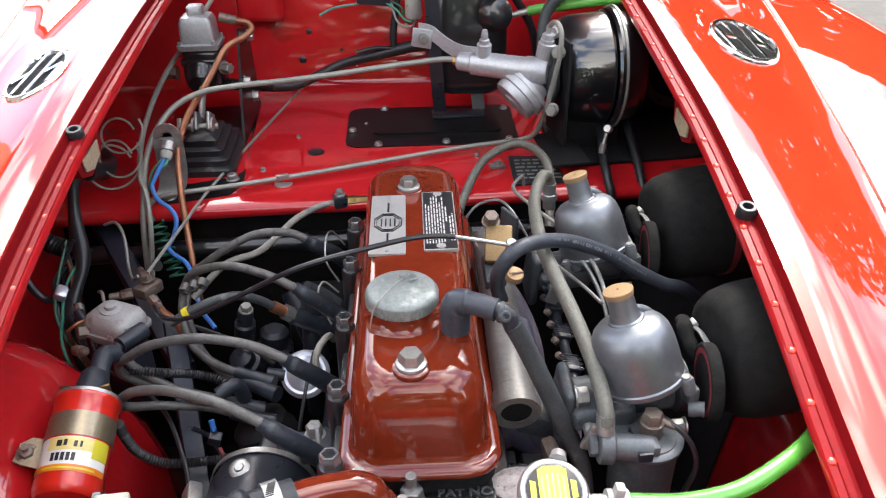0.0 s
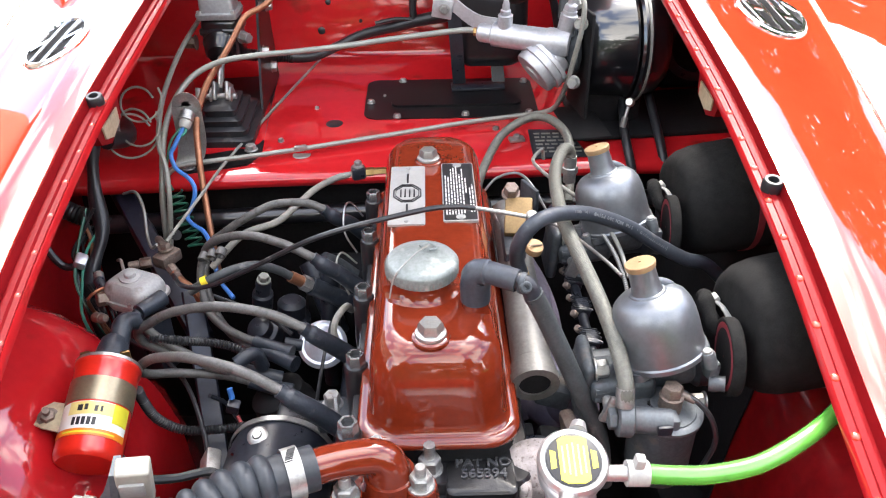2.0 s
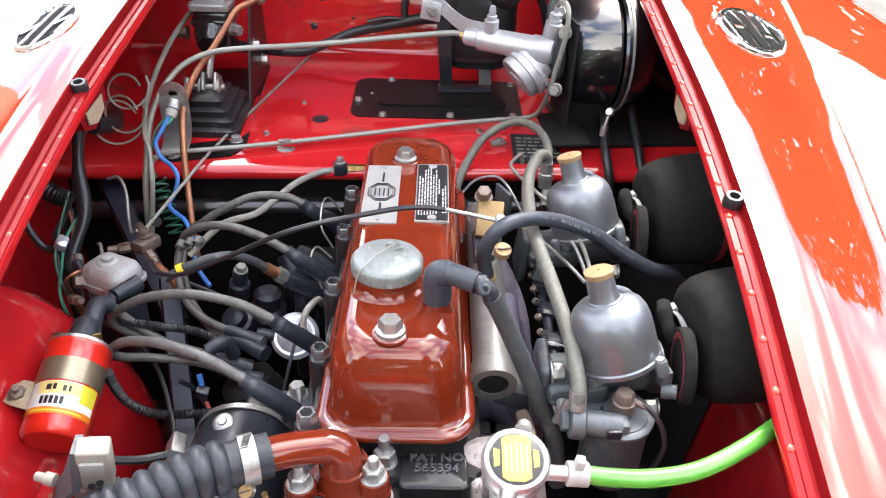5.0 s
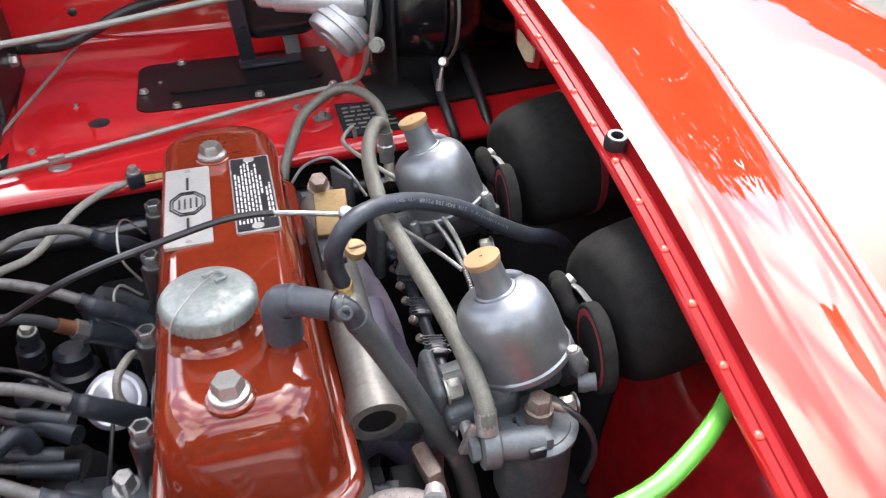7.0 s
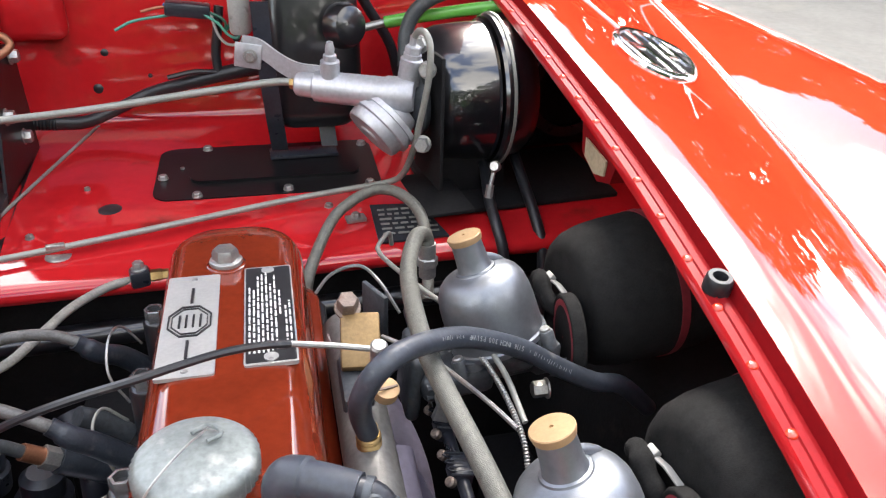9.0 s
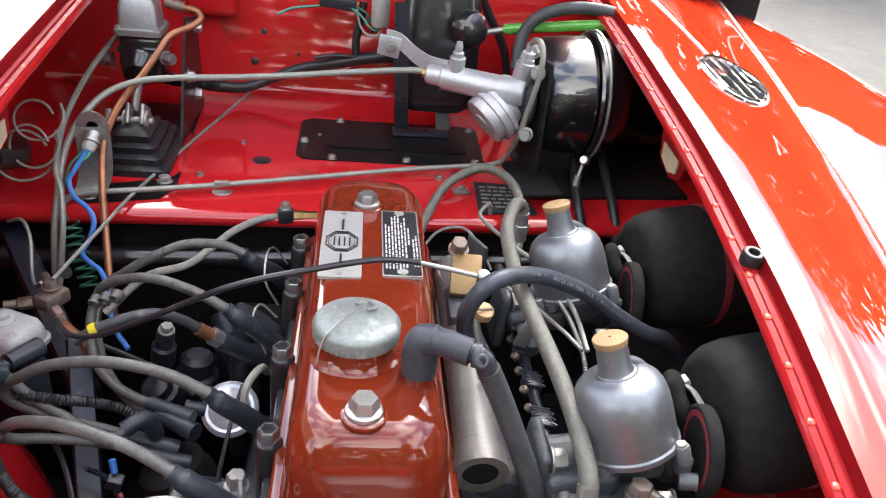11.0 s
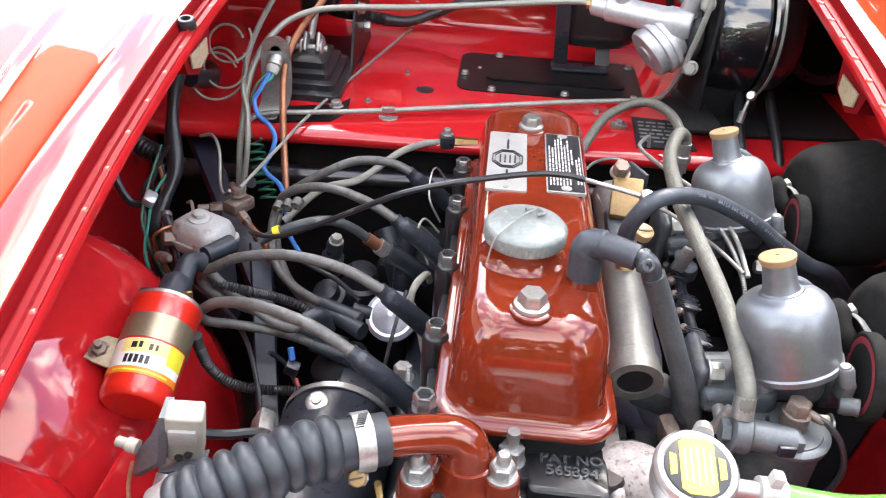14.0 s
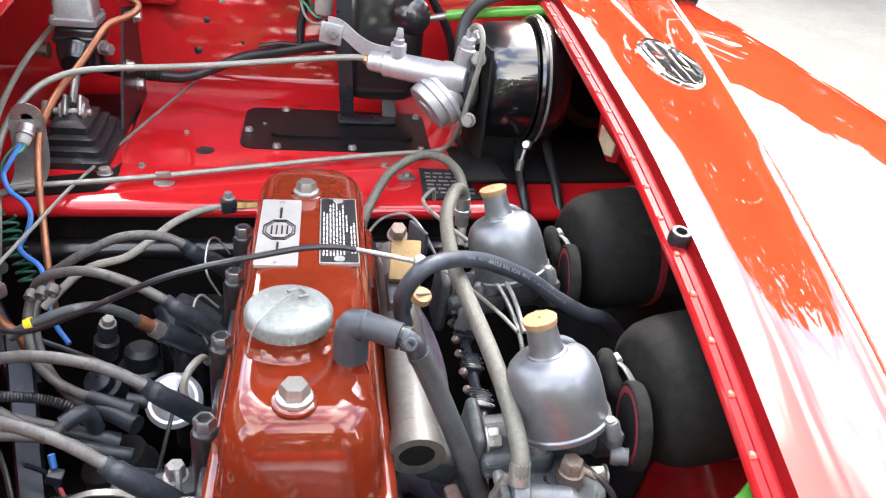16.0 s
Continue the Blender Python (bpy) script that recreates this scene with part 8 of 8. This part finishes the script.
for p, d in (((-0.292, 0.302, 0.687), (-0.5, 0.85, 0)), ((-0.276, 0.268, 0.684), (0.6, -0.8, -0.1)), ((-0.300, 0.280, 0.684), (-0.9, -0.3, 0))):
    bm = bmesh.new()
    hexagon(bm, p, d, 0.0102, 0.012)
    lathe(bm, Vector(p) + Vector(d).normalized() * 0.013, d, [(0.0045, 0), (0.0045, 0.010), (0.003, 0.011)], 10)
    part("nut", bm, RUSTY, tee)
hex_bolt("bolt", (-0.285, 0.288, 0.695), UP, 0.010, 0.006, tee, washer=0.008, mat=RUSTY)
bm = bmesh.new()
tube(bm, [(-0.270, 0.258, 0.683), (-0.258, 0.246, 0.680), (-0.246, 0.240, 0.672), (-0.24, 0.24, 0.65)], 0.0042, 8, 5)
part("pipe", bm, COPPER, tee)
bm = bmesh.new()
lathe(bm, (-0.2775, 0.305, 0.702), (0.6, -0.5, 0.6), [(0.0060, 0), (0.0064, 0.0012), (0.002, 0.0016)], 18)
part("guide_disc", bm, DEEP, tee)

tee.location += Vector((0.0, 0.0, -0.006))

# Side loom, connectors and loose wires.
side_loom = thing("side_loom", (-0.38, 0.33, 0.60), "taped black wiring loom with loose wires", "wiring loom")
bm = bmesh.new()
tube(bm, [(-0.375, 0.400, 0.790), (-0.380, 0.385, 0.760), (-0.379, 0.362, 0.720), (-0.369, 0.332, 0.685), (-0.376, 0.302, 0.656), (-0.380, 0.282, 0.625), (-0.37, 0.27, 0.58)], lambda s: 0.0080 + 0.0016 * math.sin(s * 19), 12, 6)
part("taped_run", bm, RUBBER, side_loom)
rng = random.Random(4)
for k, m in enumerate((RUBBER, HOSE_GREY, RUBBER, TEAL_WIRE, RUBBER, COPPER, RUBBER, GREEN_WIRE, RUBBER)):
    bm = bmesh.new()
    j = lambda s: rng.uniform(-s, s)
    tube(bm, [(-0.374 + j(0.014), 0.345 + j(0.015), 0.700 + j(0.012)), (-0.386 + j(0.014), 0.315 + j(0.012), 0.672), (-0.372 + j(0.016), 0.285 + j(0.012), 0.640 + j(0.01)), (-0.352 + j(0.020), 0.255 + j(0.015), 0.625 + j(0.02)), (-0.345 + j(0.02), 0.24, 0.57)], 0.0013 + 0.0008 * rng.random(), 7, 5)
    part("wire", bm, m, side_loom)
bm = bmesh.new()
tube(bm, [(-0.425, 0.310, 0.700), (-0.418, 0.300, 0.685), (-0.405, 0.296, 0.665), (-0.390, 0.298, 0.662)], 0.0040, 8, 5)
part("sleeved_wire", bm, RUBBER, side_loom)
bm = bmesh.new()
box(bm, (-0.386, 0.300, 0.668), (0.013, 0.016, 0.013), (20, 30, 10), 0.003)
part("plug_connector", bm, VAC_WHITE, side_loom, "milky plug connector")
bm = bmesh.new()
tube(bm, [(-0.430, 0.370, 0.702), (-0.415, 0.362, 0.697), (-0.395, 0.358, 0.690)], 0.0105, 12, 5, ripple=0.0009, pitch=0.0045)
part("conduit", bm, RUBBER, side_loom)
for c, r, tilt in (((-0.330, 0.412, 0.800), 0.021, 0.2), ((-0.338, 0.410, 0.772), 0.023, -0.3), ((-0.345, 0.405, 0.764), 0.027, 0.5)):
    bm = bmesh.new()
    pts = [Vector(c) + Vector((r * math.cos(a), 0.45 * r * math.sin(a + tilt) + 0.004 * a, 0.95 * r * math.sin(a))) for a in [0.5 + i * 0.40 for i in range(17)]]
    tube(bm, pts, 0.0013, 6, 3)
    part("wire_loop", bm, SHEATH, side_loom)
bm = bmesh.new()
tube(bm, [(-0.362, 0.395, 0.700), (-0.345, 0.388, 0.706), (-0.333, 0.372, 0.695), (-0.325, 0.345, 0.672), (-0.312, 0.318, 0.672), (-0.300, 0.305, 0.684)], 0.0018, 6, 5)
part("grey_wire", bm, PIPE, side_loom)
bm = bmesh.new()
tube(bm, [(-0.395, 0.520, 0.735), (-0.375, 0.480, 0.745), (-0.362, 0.440, 0.752), (-0.370, 0.405, 0.765)], 0.011, 12, 5)
part("upper_run", bm, RUBBER, side_loom)

# Loose small wiring between coil, chassis and dynamo.
for pts, r, m, label in (
        ([(-0.318, 0.232, 0.662), (-0.306, 0.190, 0.650), (-0.268, 0.170, 0.640), (-0.236, 0.140, 0.625), (-0.214, 0.098, 0.606), (-0.206, 0.075, 0.600)], 0.0022, RUBBER, "thin black wire over the chassis stay"),
        ([(-0.330, 0.262, 0.664), (-0.322, 0.236, 0.672), (-0.326, 0.215, 0.690), (-0.338, 0.205, 0.686), (-0.346, 0.220, 0.660), (-0.34, 0.23, 0.60)], 0.0016, COPPER, "thin brown wire curled by the pressure valve"),
        ([(-0.345, 0.300, 0.668), (-0.330, 0.275, 0.684), (-0.318, 0.250, 0.690), (-0.312, 0.236, 0.682)], 0.0017, SHEATH, "short grey wire to the pressure valve"),
        ([(-0.236, 0.255, 0.650), (-0.205, 0.262, 0.628), (-0.176, 0.250, 0.622), (-0.150, 0.232, 0.612)], 0.0026, RUBBER, "black wire behind the distributor"),
        ([(-0.098, 0.185, 0.664), (-0.103, 0.160, 0.650), (-0.106, 0.125, 0.638), (-0.104, 0.090, 0.640), (-0.094, 0.070, 0.655)], 0.0018, RUBBER, "thin black wire beside the plug boots")):
    bm = bmesh.new()
    tube(bm, pts, r, 8, 6)
    single("loose_wire", bm, m, label, "wire", "loose wires")
for p, d, m, label in (((-0.334, 0.228, 0.684), (0.5, -0.6, -0.5), SATIN, "black sleeve joint on the side loom"), ((-0.352, 0.262, 0.668), (0.3, -0.8, -0.4), STEEL, "plated bullet joint on the side loom"), ((-0.326, 0.190, 0.672), (0.7, -0.5, 0.3), RUSTY, "tarnished pipe nut by the valve")):
    bm = bmesh.new()
    lathe(bm, p, d, [(0.0035, -0.010), (0.0052, -0.008), (0.0054, 0.004), (0.0045, 0.005), (0.0045, 0.010), (0.0030, 0.012)], 12)
    single("wire_joint", bm, m, label, "connector")

# Relay on its bracket beside the radiator hose.
relay = thing("thermo_switch", (-0.21, -0.06, 0.67), "cream switch unit on a plated bracket", "switch")
bm = bmesh.new()
box(bm, (-0.2050, -0.0570, 0.7150), (0.0225, 0.0150, 0.048), (14, 8, 12), 0.0022, 3)
housing = part("housing", bm, CREAM, relay)
bm = bmesh.new()
box(bm, (-0.2035, -0.0662, 0.7185), (0.0165, 0.0030, 0.0150), (14, 8, 12), 0.0010)
part("cover", bm, WHITE, housing)
for dx, dz in ((-0.003, 0.6985), (-0.0095, 0.6955)):
    bm = bmesh.new()
    lathe(bm, (-0.2010 + dx, -0.0605, dz), (0.1, -0.95, 0.25), [(0.0026, 0), (0.0026, 0.0022), (0.0014, 0.0024)], 12)
    part("socket", bm, INK, housing)
bm = bmesh.new()
slab(bm, [(-0.2150, -0.0680, 0.7350), (-0.2165, -0.0520, 0.7370), (-0.2270, -0.0500, 0.7080), (-0.2420, -0.0540, 0.6880), (-0.2420, -0.0650, 0.6770), (-0.2205, -0.0700, 0.6980)], 0.0050, (0.95, 0.25, -0.15))
part("bracket", bm, FLANGE, relay)
bm = bmesh.new()
slab(bm, [(-0.2210, -0.0700, 0.6880), (-0.1930, -0.0660, 0.6910), (-0.1960, -0.0480, 0.6890), (-0.2300, -0.0480, 0.6780)], 0.0022, (0.1, -0.3, 0.95))
part("bracket_foot", bm, FLANGE, relay)
bm = bmesh.new()
lathe(bm, (-0.240, -0.055, 0.6930), (-0.9, 0.1, 0.15), [(0.0050, 0), (0.0050, 0.007), (0.0036, 0.008), (0.0036, 0.014), (0.0024, 0.015)], 14)
part("terminal", bm, CREAM, relay)
bm = bmesh.new()
tube(bm, [(-0.240, -0.064, 0.690), (-0.240, -0.074, 0.680), (-0.233, -0.088, 0.675), (-0.222, -0.092, 0.685)], 0.0014, 6, 5)
part("wire", bm, COPPER, relay)
bm = bmesh.new()
tube(bm, [(-0.220, -0.100, 0.66), (-0.214, -0.085, 0.676), (-0.212, -0.070, 0.688)], 0.010, 10, 4)
part("probe", bm, STEEL, relay)
# Unseen front panel behind the radiator, widened to keep ground light out.
bm = bmesh.new()
box(bm, (-0.01, -0.33, 0.475), (0.90, 0.02, 0.43), (0, 0, 0), 0.004)
single("front_panel", bm, BAY_RED, "unseen red duct panel at the nose, widened against ground light", "panel", kind="structure")
bm = bmesh.new()
box(bm, (-0.262, -0.075, 0.60), (0.004, 0.14, 0.10), (0, -12, 0), 0.001)
single("duct_flange", bm, BAY_RED, "thin red flange beside the duct", "panel", kind="structure")
